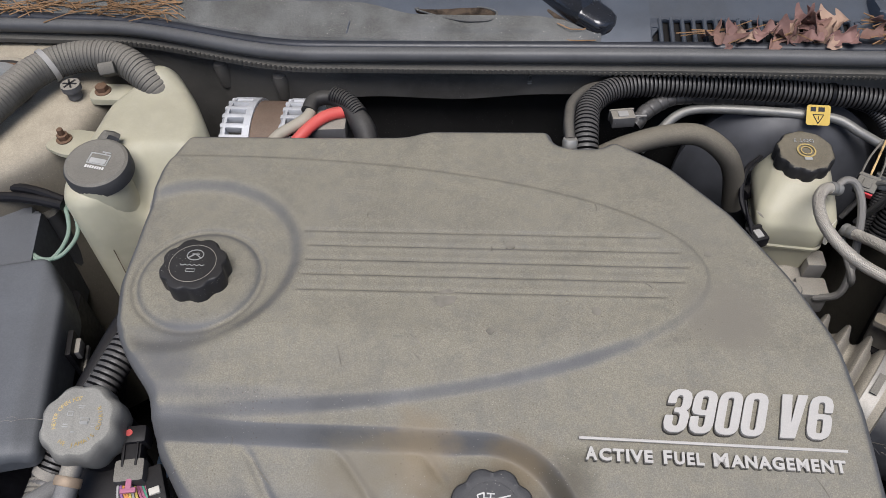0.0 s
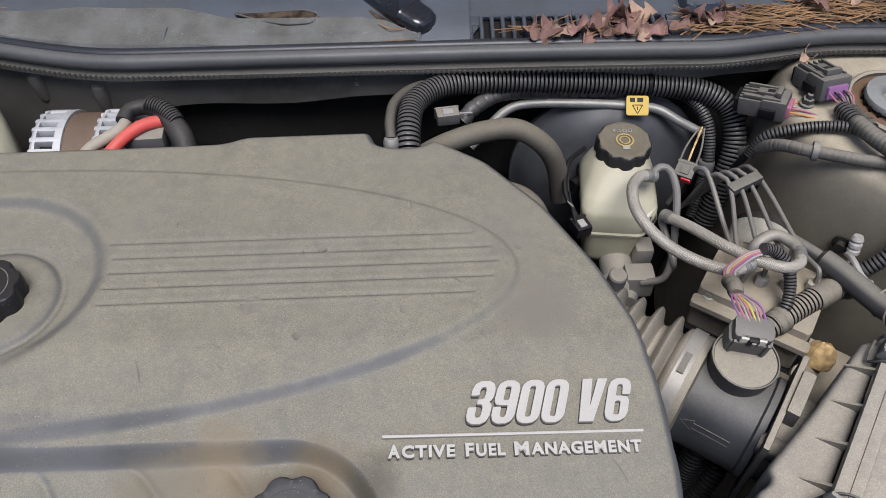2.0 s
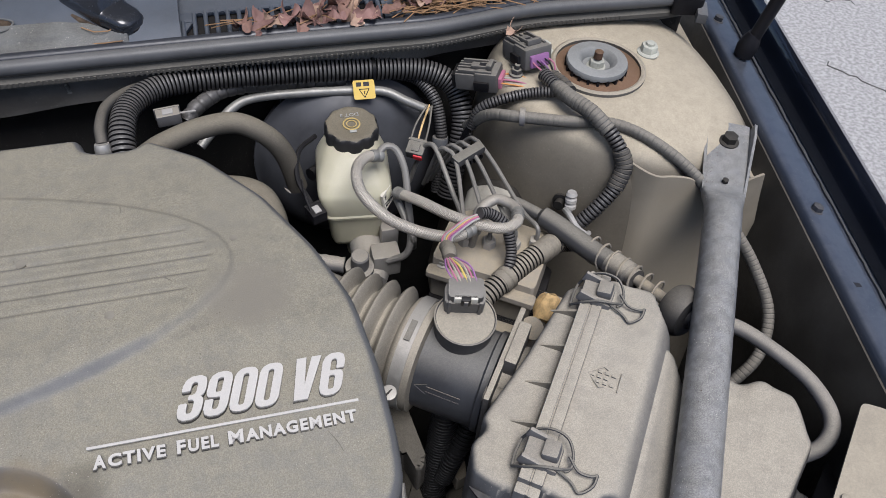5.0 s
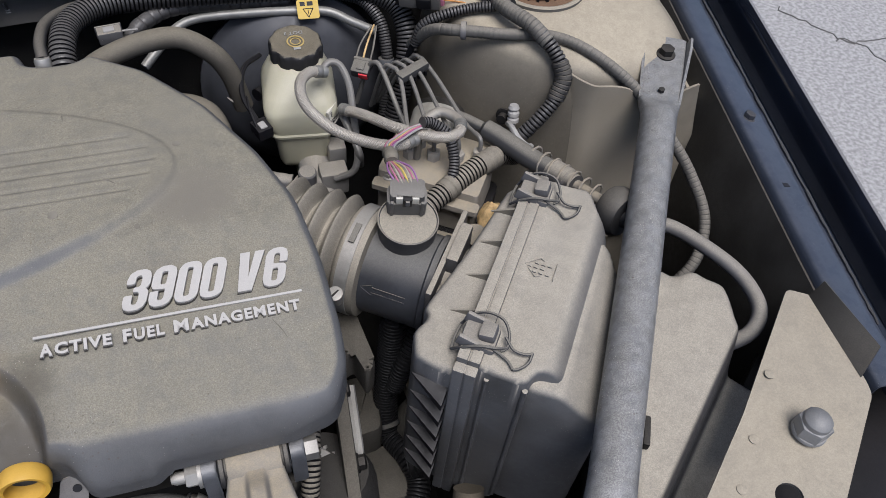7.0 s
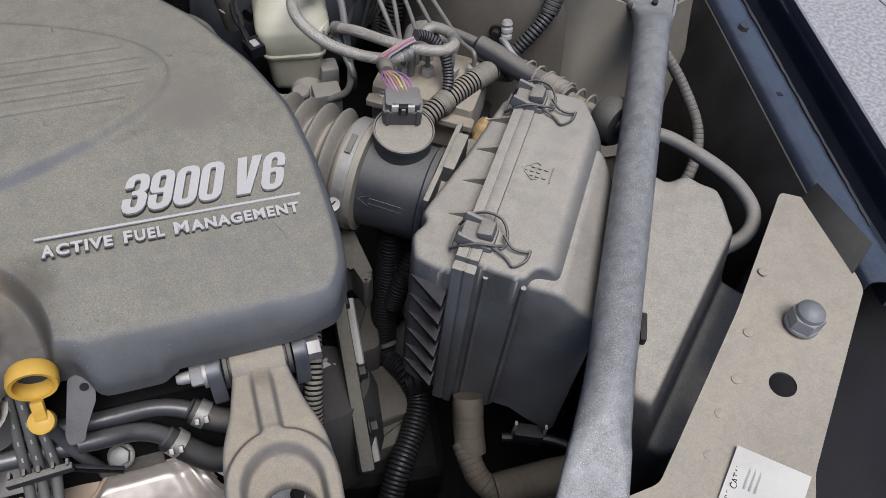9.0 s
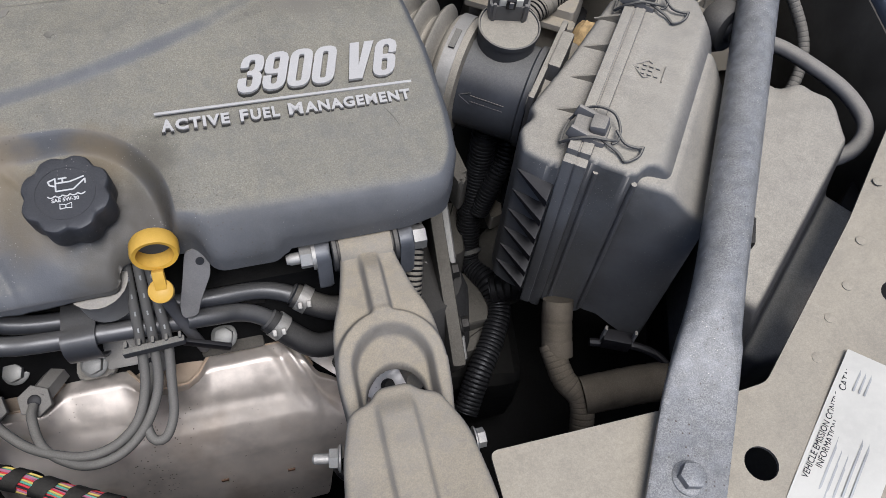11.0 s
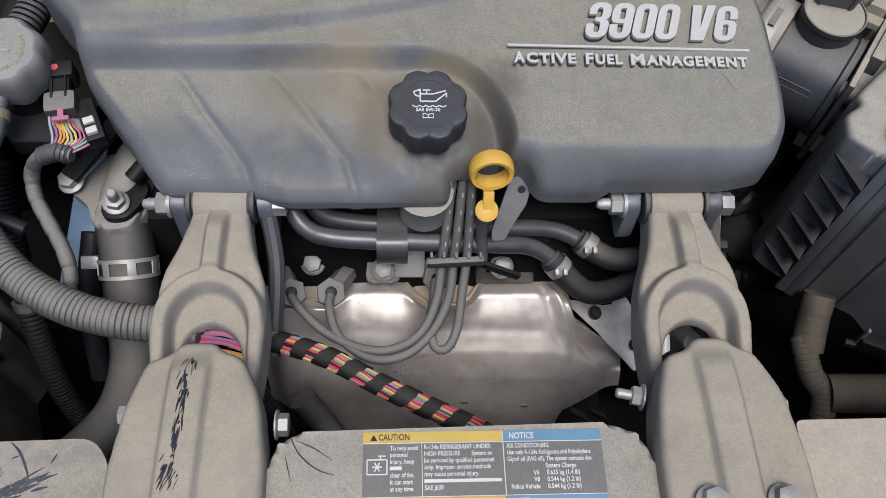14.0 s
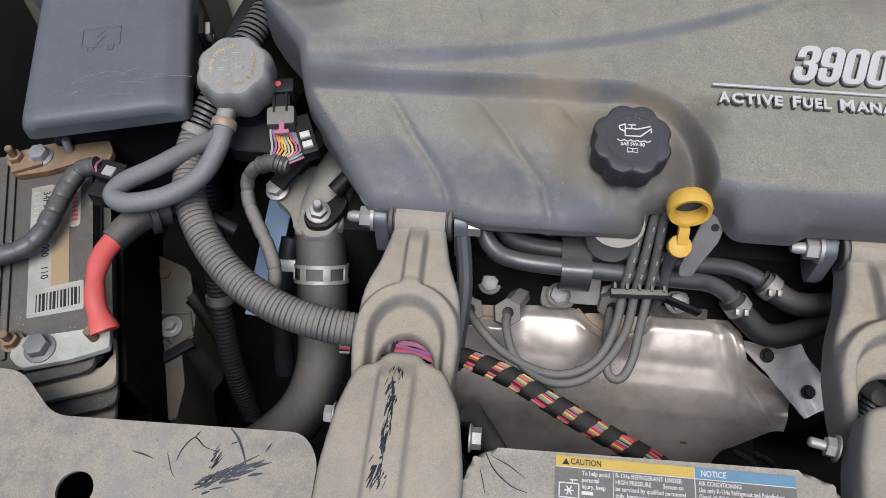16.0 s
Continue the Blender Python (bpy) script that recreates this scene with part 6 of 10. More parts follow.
for k, (x, y) in enumerate(((-0.030, -0.010), (-0.004, -0.004), (0.022, 0.004), (0.044, 0.016), (-0.012, 0.022))):
    q = MT @ Vector((x, y, 0.752))
    bm = add_prism(bmesh.new(), hexagon(0.0078, 20 * k), Matrix.Translation(q), 0, 0.011, 0.001)
    part("union_nut", bm, ALU, mod, "hex pipe union")
bolt("screw", tuple(MT @ Vector((-0.044, -0.040, 0.742))), (0, 0, 1), 0.010, mod, STEEL)
comb = thing("pipe_clip", (0.458, 0.60, 0.785), "black plastic clip holding four brake pipes", "clip")
part("clip_body", box((0.4585, 0.606, 0.800), (0.042, 0.013, 0.010), rz(26) @ ry(-4), 0.002), CAPGREY, comb, "ribbed black clip body")
for k in range(7):
    part("tooth", box(Vector((0.4585, 0.606, 0.7925)) + rz(26) @ Vector((0.0055 * (k - 3), -0.005, 0)), (0.0025, 0.004, 0.006), rz(26)), BLACK, comb)
tops = [(0.441, 0.606, 0.801), (0.452, 0.609, 0.801), (0.464, 0.613, 0.800), (0.478, 0.620, 0.799)]
ends = [(-0.030, -0.010), (-0.004, -0.004), (0.022, 0.004), (0.044, 0.016)]
for k, (tp, en) in enumerate(zip(tops, ends)):
    q = MT @ Vector((*en, 0.760))
    e = thing("brake_line", tuple(q), "thin dusty steel brake line bent down to the modulator", "pipe", "brake lines")
    tpv = Vector(tp)
    pts = [tpv + Vector((-0.02 - 0.006 * k, 0.05, -0.09)), tpv + Vector((-0.012, 0.022, -0.010)), tpv + Vector((-0.004, 0.008, 0.001)), tpv, tpv + (q - tpv) * 0.25 + Vector((0.002, 0, 0.002)), tpv + (q - tpv) * 0.75 + Vector((0, 0, 0.008)), q + Vector((0, 0.004, 0.018)), q]
    part("pipe", tube(pts, 0.0026, 9), LINEGREY, e)
e = thing("brake_line", (0.437, 0.52, 0.755), "thin dusty steel brake line bent down to the modulator", "pipe", "brake lines")
part("pipe", tube([(0.402, 0.655, 0.72), (0.414, 0.648, 0.775), (0.421, 0.640, 0.792), (0.427, 0.625, 0.791), (0.434, 0.570, 0.772), (0.441, 0.530, 0.756)], 0.0030, 9), LINEGREY, e)
p2 = thing("module_bracket", (0.50, 0.42, 0.66), "dusty steel bracket tray beside the modulator", "bracket")
part("tray", prism(rounded([(-0.07, -0.05), (0.075, -0.05), (0.075, 0.04), (-0.07, 0.04)], 0.006), -0.004, 0.0, 0.001, Matrix.Translation((0.512, 0.425, 0.700)) @ rz(-36).to_4x4()), CASTDUST, p2)
part("tab", lathe([(0.013, 0), (0.013, 0.004)], (0.476, 0.398, 0.735), (0.1, -0.4, 1), 20), CASTDUST, p2, "round punched tab")
bolt("bolt", (0.371, 0.470, 0.695), (-0.3, -0.8, 0.4), 0.020, p2, RUST)
rnd = random.Random(5)
bm = lathe([(0.006, 0), (0.013, 0.004), (0.015, 0.014), (0.013, 0.024), (0.006, 0.030)], (0.499, 0.415, 0.722), (0.25, 0.45, 0.8), 14)
for v in bm.verts:
    v.co += Vector((rnd.uniform(-1, 1), rnd.uniform(-1, 1), rnd.uniform(-1, 1))) * 0.0022
solid("foam_plug", bm, FOAM, "torn scrap of tan foam stuck by the bracket", "foam")

# ---- hoses and looms at the rear ----
e = thing("corrugated_conduit", (0.09, 0.62, 0.80), "large black corrugated conduit arching along the firewall", "conduit")
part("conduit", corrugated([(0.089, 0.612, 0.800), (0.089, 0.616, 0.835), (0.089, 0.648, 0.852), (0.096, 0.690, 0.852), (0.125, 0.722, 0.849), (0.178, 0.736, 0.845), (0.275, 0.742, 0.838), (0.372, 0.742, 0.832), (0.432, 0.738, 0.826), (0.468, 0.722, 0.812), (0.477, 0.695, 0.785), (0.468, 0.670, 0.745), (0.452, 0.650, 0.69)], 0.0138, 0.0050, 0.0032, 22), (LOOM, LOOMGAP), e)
part("end_cuff", lathe([(0.0128, -0.006), (0.0150, -0.005), (0.0150, 0.005), (0.0128, 0.006)], (0.089, 0.6125, 0.806), (0, 0.1, 1), 22), BLACK, e, "black end cuff")
part("tie", ring_lathe([(0.0140, -0.002), (0.0150, -0.002), (0.0150, 0.002), (0.0140, 0.002)], (0.372, 0.742, 0.832), (1, 0, -0.05), 24), BLACK, e, "thin black cable tie")
e = thing("small_conduit", (0.07, 0.62, 0.82), "thin black conduit with metal end ring", "conduit")
part("conduit", tube([(0.071, 0.628, 0.855), (0.070, 0.650, 0.862), (0.076, 0.685, 0.860), (0.100, 0.722, 0.850), (0.140, 0.742, 0.838)], 0.0062, 12), RUBBER, e)
part("end_ring", lathe([(0.0075, -0.010), (0.0082, -0.008), (0.0082, 0.004), (0.0072, 0.007)], (0.071, 0.624, 0.852), (0, 0.35, 0.9), 18), STEEL, e, "pale metal end ring")
e = thing("small_conduit", (0.45, 0.68, 0.72), "thin black corrugated conduit with grey end ring", "conduit")
part("conduit", corrugated([(0.400, 0.748, 0.818), (0.428, 0.738, 0.812), (0.446, 0.715, 0.795), (0.450, 0.692, 0.765), (0.448, 0.680, 0.735), (0.440, 0.66, 0.69)], 0.0075, 0.0036, 0.001, 14), (LOOM, LOOMGAP), e)
part("end_ring", lathe([(0.0098, -0.008), (0.0105, -0.006), (0.0105, 0.006), (0.0098, 0.008)], (0.448, 0.686, 0.750), (0.05, 0.3, 0.9), 18), SURGE_RING, e, "grey end ring")
e = thing("vacuum_pipe", (0.18, 0.71, 0.78), "silver steel pipe with a yellow warning tag", "pipe")
part("pipe", tube([(0.160, 0.690, 0.785), (0.178, 0.705, 0.796), (0.202, 0.728, 0.806), (0.230, 0.736, 0.811), (0.290, 0.733, 0.813), (0.350, 0.727, 0.813), (0.384, 0.722, 0.811), (0.408, 0.710, 0.803), (0.436, 0.700, 0.792)], 0.0056, 12), GREYSTEEL, e)
tagf = plane_frame((0.357, 0.716, 0.8215), (1, -0.04, 0.0), (0, 0.75, 0.66))
tg = part("warning_tag", prism(rounded([(-0.013, -0.011), (0.013, -0.011), (0.013, 0.012), (-0.013, 0.012)], 0.003), -0.0012, 0.0, 0.0, tagf), LABELYEL, e, "yellow plastic warning tag")
bm = bmesh.new()
for a, b in (((-0.006, 0.001), (0.006, 0.001)), ((-0.006, 0.001), (0.0, -0.009)), ((0.006, 0.001), (0.0, -0.009)), ((0, -0.001), (0, -0.005))):
    sweep(bm, [tagf @ Vector((*a, 0.0002)), tagf @ Vector((*b, 0.0002))], 0.0005, 5)
part("tag_print", bm, DARKINK, tg)
bars("tag_print", [(-0.006, 0.007, 0.006, 0.005), (0.003, 0.007, 0.007, 0.005)], tagf, DARKINK, tg)
e = thing("coolant_hose", (0.25, 0.63, 0.74), "dusty grey rubber coolant hose behind the cover", "hose")
part("hose", tube([(0.105, 0.625, 0.835), (0.130, 0.626, 0.850), (0.168, 0.634, 0.858), (0.205, 0.638, 0.857), (0.235, 0.634, 0.838), (0.252, 0.632, 0.808), (0.262, 0.63, 0.76)], 0.0115, 14), HOSEDUST, e)
pl = thing("plenum_hose", (0.235, 0.52, 0.72), "dusty tan moulded rubber hose beside the cover edge", "hose")
part("hose", tube([(0.110, 0.612, 0.776), (0.150, 0.618, 0.781), (0.192, 0.613, 0.783), (0.216, 0.598, 0.783), (0.226, 0.572, 0.781), (0.229, 0.535, 0.775), (0.230, 0.49, 0.760)], 0.0165, 20), HOSEDUST, pl, "smooth dusty rubber bend")
part("inner_hose", tube([(0.120, 0.575, 0.748), (0.165, 0.578, 0.755), (0.188, 0.566, 0.755), (0.194, 0.535, 0.745), (0.195, 0.49, 0.73)], 0.014, 16), RUBBER, pl, "darker inner bend")
e = plug("hose_sensor", (0.133, 0.690, 0.834), (0.026, 0.018, 0.014), rz(8), "dark grey sensor plug behind the cover", (WIREGREY,), (0.165, 0.70, 0.83), lock=None)
e = thing("rubber_duct", (0.17, 0.72, 0.80), "black wrapped hose below the conduit", "hose")
part("hose", wound([(0.150, 0.700, 0.815), (0.165, 0.715, 0.824), (0.200, 0.738, 0.826), (0.260, 0.745, 0.822), (0.34, 0.748, 0.815)], 0.009, 0.012, 0.0008, 12, seed=9), LOOM, e)
e = plug("small_plug", (0.276, 0.575, 0.770), (0.018, 0.022, 0.014), rz(20), "small black connector hanging beside the reservoir", (BLACK,), (0.268, 0.61, 0.79), lock=None, body_mat=BLACK)
part("lead", tube([(0.272, 0.585, 0.775), (0.262, 0.612, 0.790), (0.268, 0.640, 0.805), (0.29, 0.668, 0.80)], 0.003, 8), BLACK, e)
e = plug("red_lock_plug", (0.408, 0.650, 0.778), (0.022, 0.022, 0.014), rz(-30) @ rx(20), "grey connector with a red lock and bare leads", (TAPE, FOAM, TAPE), (0.435, 0.70, 0.80), lock=WIRERED, body_mat=CAPGREY, clip_mat=CAPGREY)

# ---- looms over the strut tower ----
def harness_plug(at, turn, w, label, lock, wires, out):
    """A large latched connector: two moulded halves, a raised latch, side rails and a coloured lock."""
    at = Vector(at)
    e = thing("harness_connector", tuple(at - Vector((0, 0, 0.012))), label, "connector", "tower connectors")

    def P(x, y, z):
        return at + turn @ Vector((x, y, z))
    part("rear_half", box(P(0, 0.016, 0), (w, 0.026, 0.022), turn, 0.003), PLUGGREY, e)
    part("front_half", box(P(0, -0.009, 0.001), (w * 1.08, 0.028, 0.026), turn, 0.004), PLUGGREY, e)
    for k in (-1, 1):
        part("rail", box(P(k * w * 0.40, 0.004, 0.014), (0.003, 0.040, 0.004), turn, 0.0008), PLUGGREY, e)
        part("shoulder", box(P(k * w * 0.56, -0.004, -0.002), (0.006, 0.018, 0.012), turn, 0.0015), BLACK, e)
    for k in range(-2, 3):
        part("rib", box(P(k * w * 0.19, 0.017, 0.0118), (0.0022, 0.022, 0.003), turn, 0.0008), PLUGGREY, e)
        part("side_rib", box(P(w * 0.545, -0.009 + 0.005 * k, 0.003), (0.003, 0.0018, 0.018), turn, 0.0006), PLUGGREY, e)
    part("collar", box(P(0, 0.031, -0.001), (w * 0.84, 0.006, 0.018), turn, 0.002), BLACK, e)
    part("latch", box(P(0, 0.000, 0.0150), (w * 0.34, 0.022, 0.005), turn, 0.0015), PLUGGREY, e, "raised latch")
    part("latch_window", box(P(0, -0.003, 0.0172), (w * 0.20, 0.008, 0.0012), turn), DARKINK, e)
    part("latch_bridge", box(P(0, -0.012, 0.0175), (w * 0.56, 0.006, 0.007), turn, 0.0015), PLUGGREY, e)
    part("lock", box(P(0, -0.0245, -0.001), (w * 0.72, 0.005, 0.014), turn, 0.001), lock, e, "coloured secondary lock")
    for k, wm in enumerate(wires):
        s = (k / (len(wires) - 1) - 0.5) * w * 0.62
        a, b = P(s, -0.025, 0.001 * (k % 2)), Vector(out) + turn @ Vector((s * 0.3, 0, 0.0012 * (k % 2)))
        part("wire", tube([a, (a + b) / 2 + turn @ Vector((s * 0.4, 0, 0.003)), b], 0.0010, 6, 0.004), wm, e)
    return e


harness_plug((0.548, 0.690, 0.872), rz(14) @ rx(-14), 0.034, "dark grey latched connector with purple lock on the tower", WIREPURPLE, (WIREPINK, BLACK, WIREPURPLE, BLACK, WIREPINK), (0.566, 0.648, 0.866))
e = harness_plug((0.492, 0.684, 0.848), rz(58) @ rx(-10), 0.029, "dark grey harness connector with pink lock beside the tower", WIREPINK, (WIREORANGE, WIREPINK, WIREGREY, WIREORANGE), (0.546, 0.650, 0.852))
bolt("clip_stud", (0.530, 0.672, 0.857), (0, 0, 1), 0.012, e, CAPGREY, stud=0.006)
e = thing("wire_loom", (0.563, 0.502, 0.765), "thick taped loom drooping over the strut tower", "wire loom")
LOOM_LINE = [(0.556, 0.650, 0.868), (0.560, 0.622, 0.872), (0.568, 0.597, 0.874), (0.583, 0.570, 0.873), (0.597, 0.550, 0.862), (0.607, 0.533, 0.848), (0.610, 0.521, 0.832), (0.600, 0.511, 0.812), (0.580, 0.503, 0.793), (0.562, 0.500, 0.775)]
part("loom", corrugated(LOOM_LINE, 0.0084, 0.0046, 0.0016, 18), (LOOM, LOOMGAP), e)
part("tape_wrap", wound(LOOM_LINE[1:5], 0.0088, 0.0052, 0.0005, 16, seed=4), TAPE, e, "grey cloth tape wrap")
part("tape_wrap", wound(LOOM_LINE[5:8], 0.0098, 0.0050, 0.0007, 16, seed=14), RUBBER, e, "dark wound tape")
part("branch", wound([(0.566, 0.652, 0.867), (0.572, 0.632, 0.870), (0.574, 0.612, 0.872)], 0.0056, 0.006, 0.0008, 12, seed=15), RUBBER, e)
e = thing("wire_loom", (0.74, 0.45, 0.72), "dusty taped loom running round the tower to the fender", "wire loom")
part("loom", wound([(0.470, 0.655, 0.800), (0.482, 0.622, 0.842), (0.505, 0.597, 0.857), (0.556, 0.580, 0.857), (0.612, 0.566, 0.856), (0.652, 0.535, 0.848), (0.690, 0.496, 0.826), (0.722, 0.460, 0.790), (0.746, 0.42, 0.755), (0.755, 0.375, 0.720), (0.735, 0.34, 0.690), (0.70, 0.325, 0.66)], 0.0066, 0.0058, 0.0003, 16, seed=7), TAPE, e)
part("loom_band", lathe([(0.0100, -0.003), (0.0106, 0), (0.0100, 0.003)], (0.512, 0.594, 0.858), (1, -0.4, 0.1), 16), GREYPL, e)
e = thing("wire_loom", (0.47, 0.65, 0.80), "short black split loom with a frayed end", "wire loom")
part("loom", corrugated([(0.470, 0.640, 0.812), (0.478, 0.638, 0.838), (0.500, 0.634, 0.852), (0.532, 0.630, 0.860), (0.562, 0.618, 0.868)], 0.0064, 0.0038, 0.0012, 14), (LOOM, LOOMGAP), e)
part("frayed_end", tube([(0.470, 0.641, 0.814), (0.466, 0.645, 0.798), (0.464, 0.650, 0.780)], 0.0040, 8), BLACK, e)
e = thing("push_clip", (0.559, 0.517, 0.76), "pale green-grey push clip on the tower wall", "clip")
part("clip_stem", lathe([(0.0035, 0), (0.0035, 0.010), (0.0068, 0.012), (0.0068, 0.016), (0.0045, 0.018), (0.0068, 0.020), (0.0068, 0.024), (0.0045, 0.026), (0.0068, 0.029), (0.0050, 0.033)], (0.560, 0.523, 0.762), (0.02, 0.25, 1.0), 14), WIREGREY, e)
part("clip_strap", tube([(0.553, 0.523, 0.774), (0.551, 0.508, 0.782), (0.556, 0.493, 0.776), (0.568, 0.490, 0.765), (0.575, 0.497, 0.758)], 0.0034, 8), WIREGREY, e)
part("clip_stud", lathe([(0.010, 0), (0.010, 0.003), (0.006, 0.004), (0.006, 0.012)], (0.556, 0.542, 0.770), (-0.6, -0.7, 0.1), 14), DARKMETAL, e)

# ---- transmission shift cable and side hoses ----
e = thing("shift_cable", (0.60, 0.35, 0.78), "black cable housing with spring and rubber grommet", "cable")
part("housing", tube([(0.494, 0.545, 0.778), (0.508, 0.528, 0.780), (0.530, 0.500, 0.780), (0.556, 0.458, 0.779), (0.572, 0.428, 0.783)], lambda run, s: 0.0072 + 0.0048 * smooth01((s - 0.28) / 0.02), 18), CAPGREY, e, "smooth black cable housing")
part("rod", tube([(0.562, 0.460, 0.776), (0.600, 0.362, 0.797)], 0.0062, 12), CASTDUST, e)
part("collar", lathe([(0.011, -0.016), (0.0145, -0.014), (0.0145, 0.012), (0.012, 0.014), (0.012, 0.022)], (0.576, 0.420, 0.784), (0.36, -0.9, 0.2), 22), DUSTY, e, "dusty plastic adjuster collar")
axis = (Vector((0.603, 0.352, 0.799)) - Vector((0.560, 0.462, 0.776)))
sf = axis_frame((0.560, 0.462, 0.776), axis)
coil = [sf @ Vector((0.0145 * math.cos(t * 0.55), 0.0145 * math.sin(t * 0.55), axis.length * t / 90)) for t in range(91)]
part("spring", sweep(bmesh.new(), coil, 0.0013, 6), CASTDUST, e, "dusty coil spring")
part("grommet", lathe([(0.010, -0.016), (0.023, -0.014), (0.026, -0.008), (0.026, 0.004), (0.022, 0.010), (0.012, 0.012), (0.010, 0.016)], (0.606, 0.345, 0.801), axis, 28), RUBBER, e, "round dusty rubber grommet")
e = thing("drain_hose", (0.69, 0.19, 0.70), "smooth grey rubber hose curling behind the brace", "hose")
part("hose", tube([(0.630, 0.352, 0.770), (0.663, 0.332, 0.780), (0.689, 0.295, 0.781), (0.707, 0.254, 0.780), (0.706, 0.215, 0.778), (0.688, 0.196, 0.768), (0.660, 0.197, 0.750)], 0.0078, 14), GREYPL, e)
e = thing("wire_loom", (0.37, 0.30, 0.40), "black corrugated loom hanging beside the transmission", "wire loom")
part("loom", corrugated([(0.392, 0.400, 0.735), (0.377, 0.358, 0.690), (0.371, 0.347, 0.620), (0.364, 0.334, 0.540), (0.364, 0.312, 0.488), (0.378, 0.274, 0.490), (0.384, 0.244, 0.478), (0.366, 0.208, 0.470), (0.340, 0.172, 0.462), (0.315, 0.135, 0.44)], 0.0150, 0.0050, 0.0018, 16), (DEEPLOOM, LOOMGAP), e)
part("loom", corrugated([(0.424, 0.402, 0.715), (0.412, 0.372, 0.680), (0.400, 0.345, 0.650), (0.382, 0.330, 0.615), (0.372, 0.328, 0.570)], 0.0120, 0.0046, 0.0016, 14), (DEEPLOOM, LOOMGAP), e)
part("loom_branch", wound([(0.376, 0.262, 0.494), (0.398, 0.258, 0.500), (0.420, 0.252, 0.500), (0.446, 0.244, 0.500)], 0.0165, 0.008, 0.0010, 14, seed=2), DEEPLOOM, e, "black wound branch")
part("zip_tie", ring_lathe([(0.0155, -0.0026), (0.0172, -0.0026), (0.0172, 0.0026), (0.0155, 0.0026)], (0.363, 0.318, 0.500), (0.10, -0.75, -0.6), 24), CAPGREY, e)
part("tie_block", box((0.344, 0.312, 0.498), (0.016, 0.010, 0.012), rz(-16), 0.002), BLACK, e)
part("lead", tube([(0.398, 0.352, 0.640), (0.402, 0.340, 0.600), (0.404, 0.318, 0.560), (0.412, 0.300, 0.540)], 0.0035, 8), BLACK, e)
CASTGRIME = mat("grimy_casting", (0.030, 0.029, 0.028), 0.75, metal=0.1, dust=0.3, dirt=(0.12, 0.11, 0.09), bump=0.7, cling=0.06)
trans = thing("transmission", (0.34, 0.26, 0.30), "dark dusty transmission casing beside the engine", "transmission")
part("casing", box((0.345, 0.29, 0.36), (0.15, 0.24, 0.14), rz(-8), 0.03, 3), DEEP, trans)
part("casing", prism(rounded([(0.316, 0.302), (0.362, 0.298), (0.382, 0.256), (0.374, 0.232), (0.318, 0.224)], 0.008, 3), 0.400, 0.480, 0.006), ROUGHCAST, trans, "dusty cast side housing")
part("casing", prism(rounded([(0.300, 0.232), (0.372, 0.236), (0.368, 0.205), (0.296, 0.196)], 0.006, 3), 0.390, 0.462, 0.005), ROUGHCAST, trans, "dusty cast side housing")
part("casing", prism(rounded([(0.308, 0.372), (0.362, 0.374), (0.352, 0.296), (0.312, 0.292)], 0.010, 3), 0.440, 0.535, 0.008), ROUGHCAST, trans, "dusty rough cast block")
part("dome", lathe([(0.046, -0.06), (0.044, -0.02), (0.034, 0.010), (0.018, 0.022), (0.001, 0.025)], (0.412, 0.312, 0.500), (0.1, 0.1, 1), 28), ROUGHCAST, trans, "dusty rounded casting")
part("fin", prism(rounded([(0.388, 0.372), (0.420, 0.340), (0.392, 0.330)], 0.004), 0.52, 0.545, 0.003), CASTDUST, trans, "tan dusty wedge")
for p in ((0.302, 0.285, 0.668), (0.303, 0.215, 0.645), (0.302, 0.165, 0.622)):
    bolt("bolt", p, (1, -0.1, 0.2), 0.014, trans, DARKMETAL)
part("flange", box((0.296, 0.225, 0.625), (0.014, 0.20, 0.07), rz(-4) @ rx(18), 0.004), ROUGHCAST, trans, "rough casting flange")
part("bell", lathe([(0.05, 0), (0.062, 0.03), (0.058, 0.10), (0.05, 0.12)], (0.262, 0.190, 0.52), (0.02, 0.25, 1), 24), CASTGRIME, trans, "grimy round casting")
SILVERCAST = mat("bare_silver_casting", (0.30, 0.295, 0.28), 0.55, metal=0.3, dust=0.5, dirt=(0.30, 0.275, 0.225), vary=0.25, scale=40, bump=0.35, spec=0.35, cling=0.1)
part("arm", prism(rounded([(0.308, 0.366), (0.334, 0.372), (0.342, 0.300), (0.330, 0.288), (0.322, 0.318), (0.312, 0.312)], 0.006), 0.640, 0.685, 0.006), ROUGHCAST, trans, "dusty rough cast arm")
part("flange_edge", sweep(bmesh.new(), [Vector((0.312, 0.292, 0.662)), Vector((0.309, 0.240, 0.636)), Vector((0.305, 0.190, 0.604)), Vector((0.304, 0.150, 0.570))], 0.0055, 8), SILVERCAST, trans, "pale machined flange edge")
bell_ = part("bell_housing", lathe([(0.050, -0.06), (0.056, -0.03), (0.053, 0.0), (0.044, 0.02), (0.034, 0.032)], (0.252, 0.218, 0.600), (0.10, -0.10, 1), 40), SILVERCAST, trans, "bare silver bell housing")
for k in range(9):
    a_ = radians(-70 + 17 * k)
    part("rib", sweep(bmesh.new(), [Vector((0.252 + q * math.cos(a_), 0.218 + q * math.sin(a_), 0.600 + z_)) for q, z_ in ((0.036, 0.031), (0.045, 0.020), (0.0545, 0.0), (0.0575, -0.03), (0.0525, -0.06))], 0.0022, 6), SILVERCAST, bell_)
e = thing("cloth_sleeve_pipe", (0.39, 0.10, 0.45), "tan cloth-wrapped hose below the air cleaner", "hose")
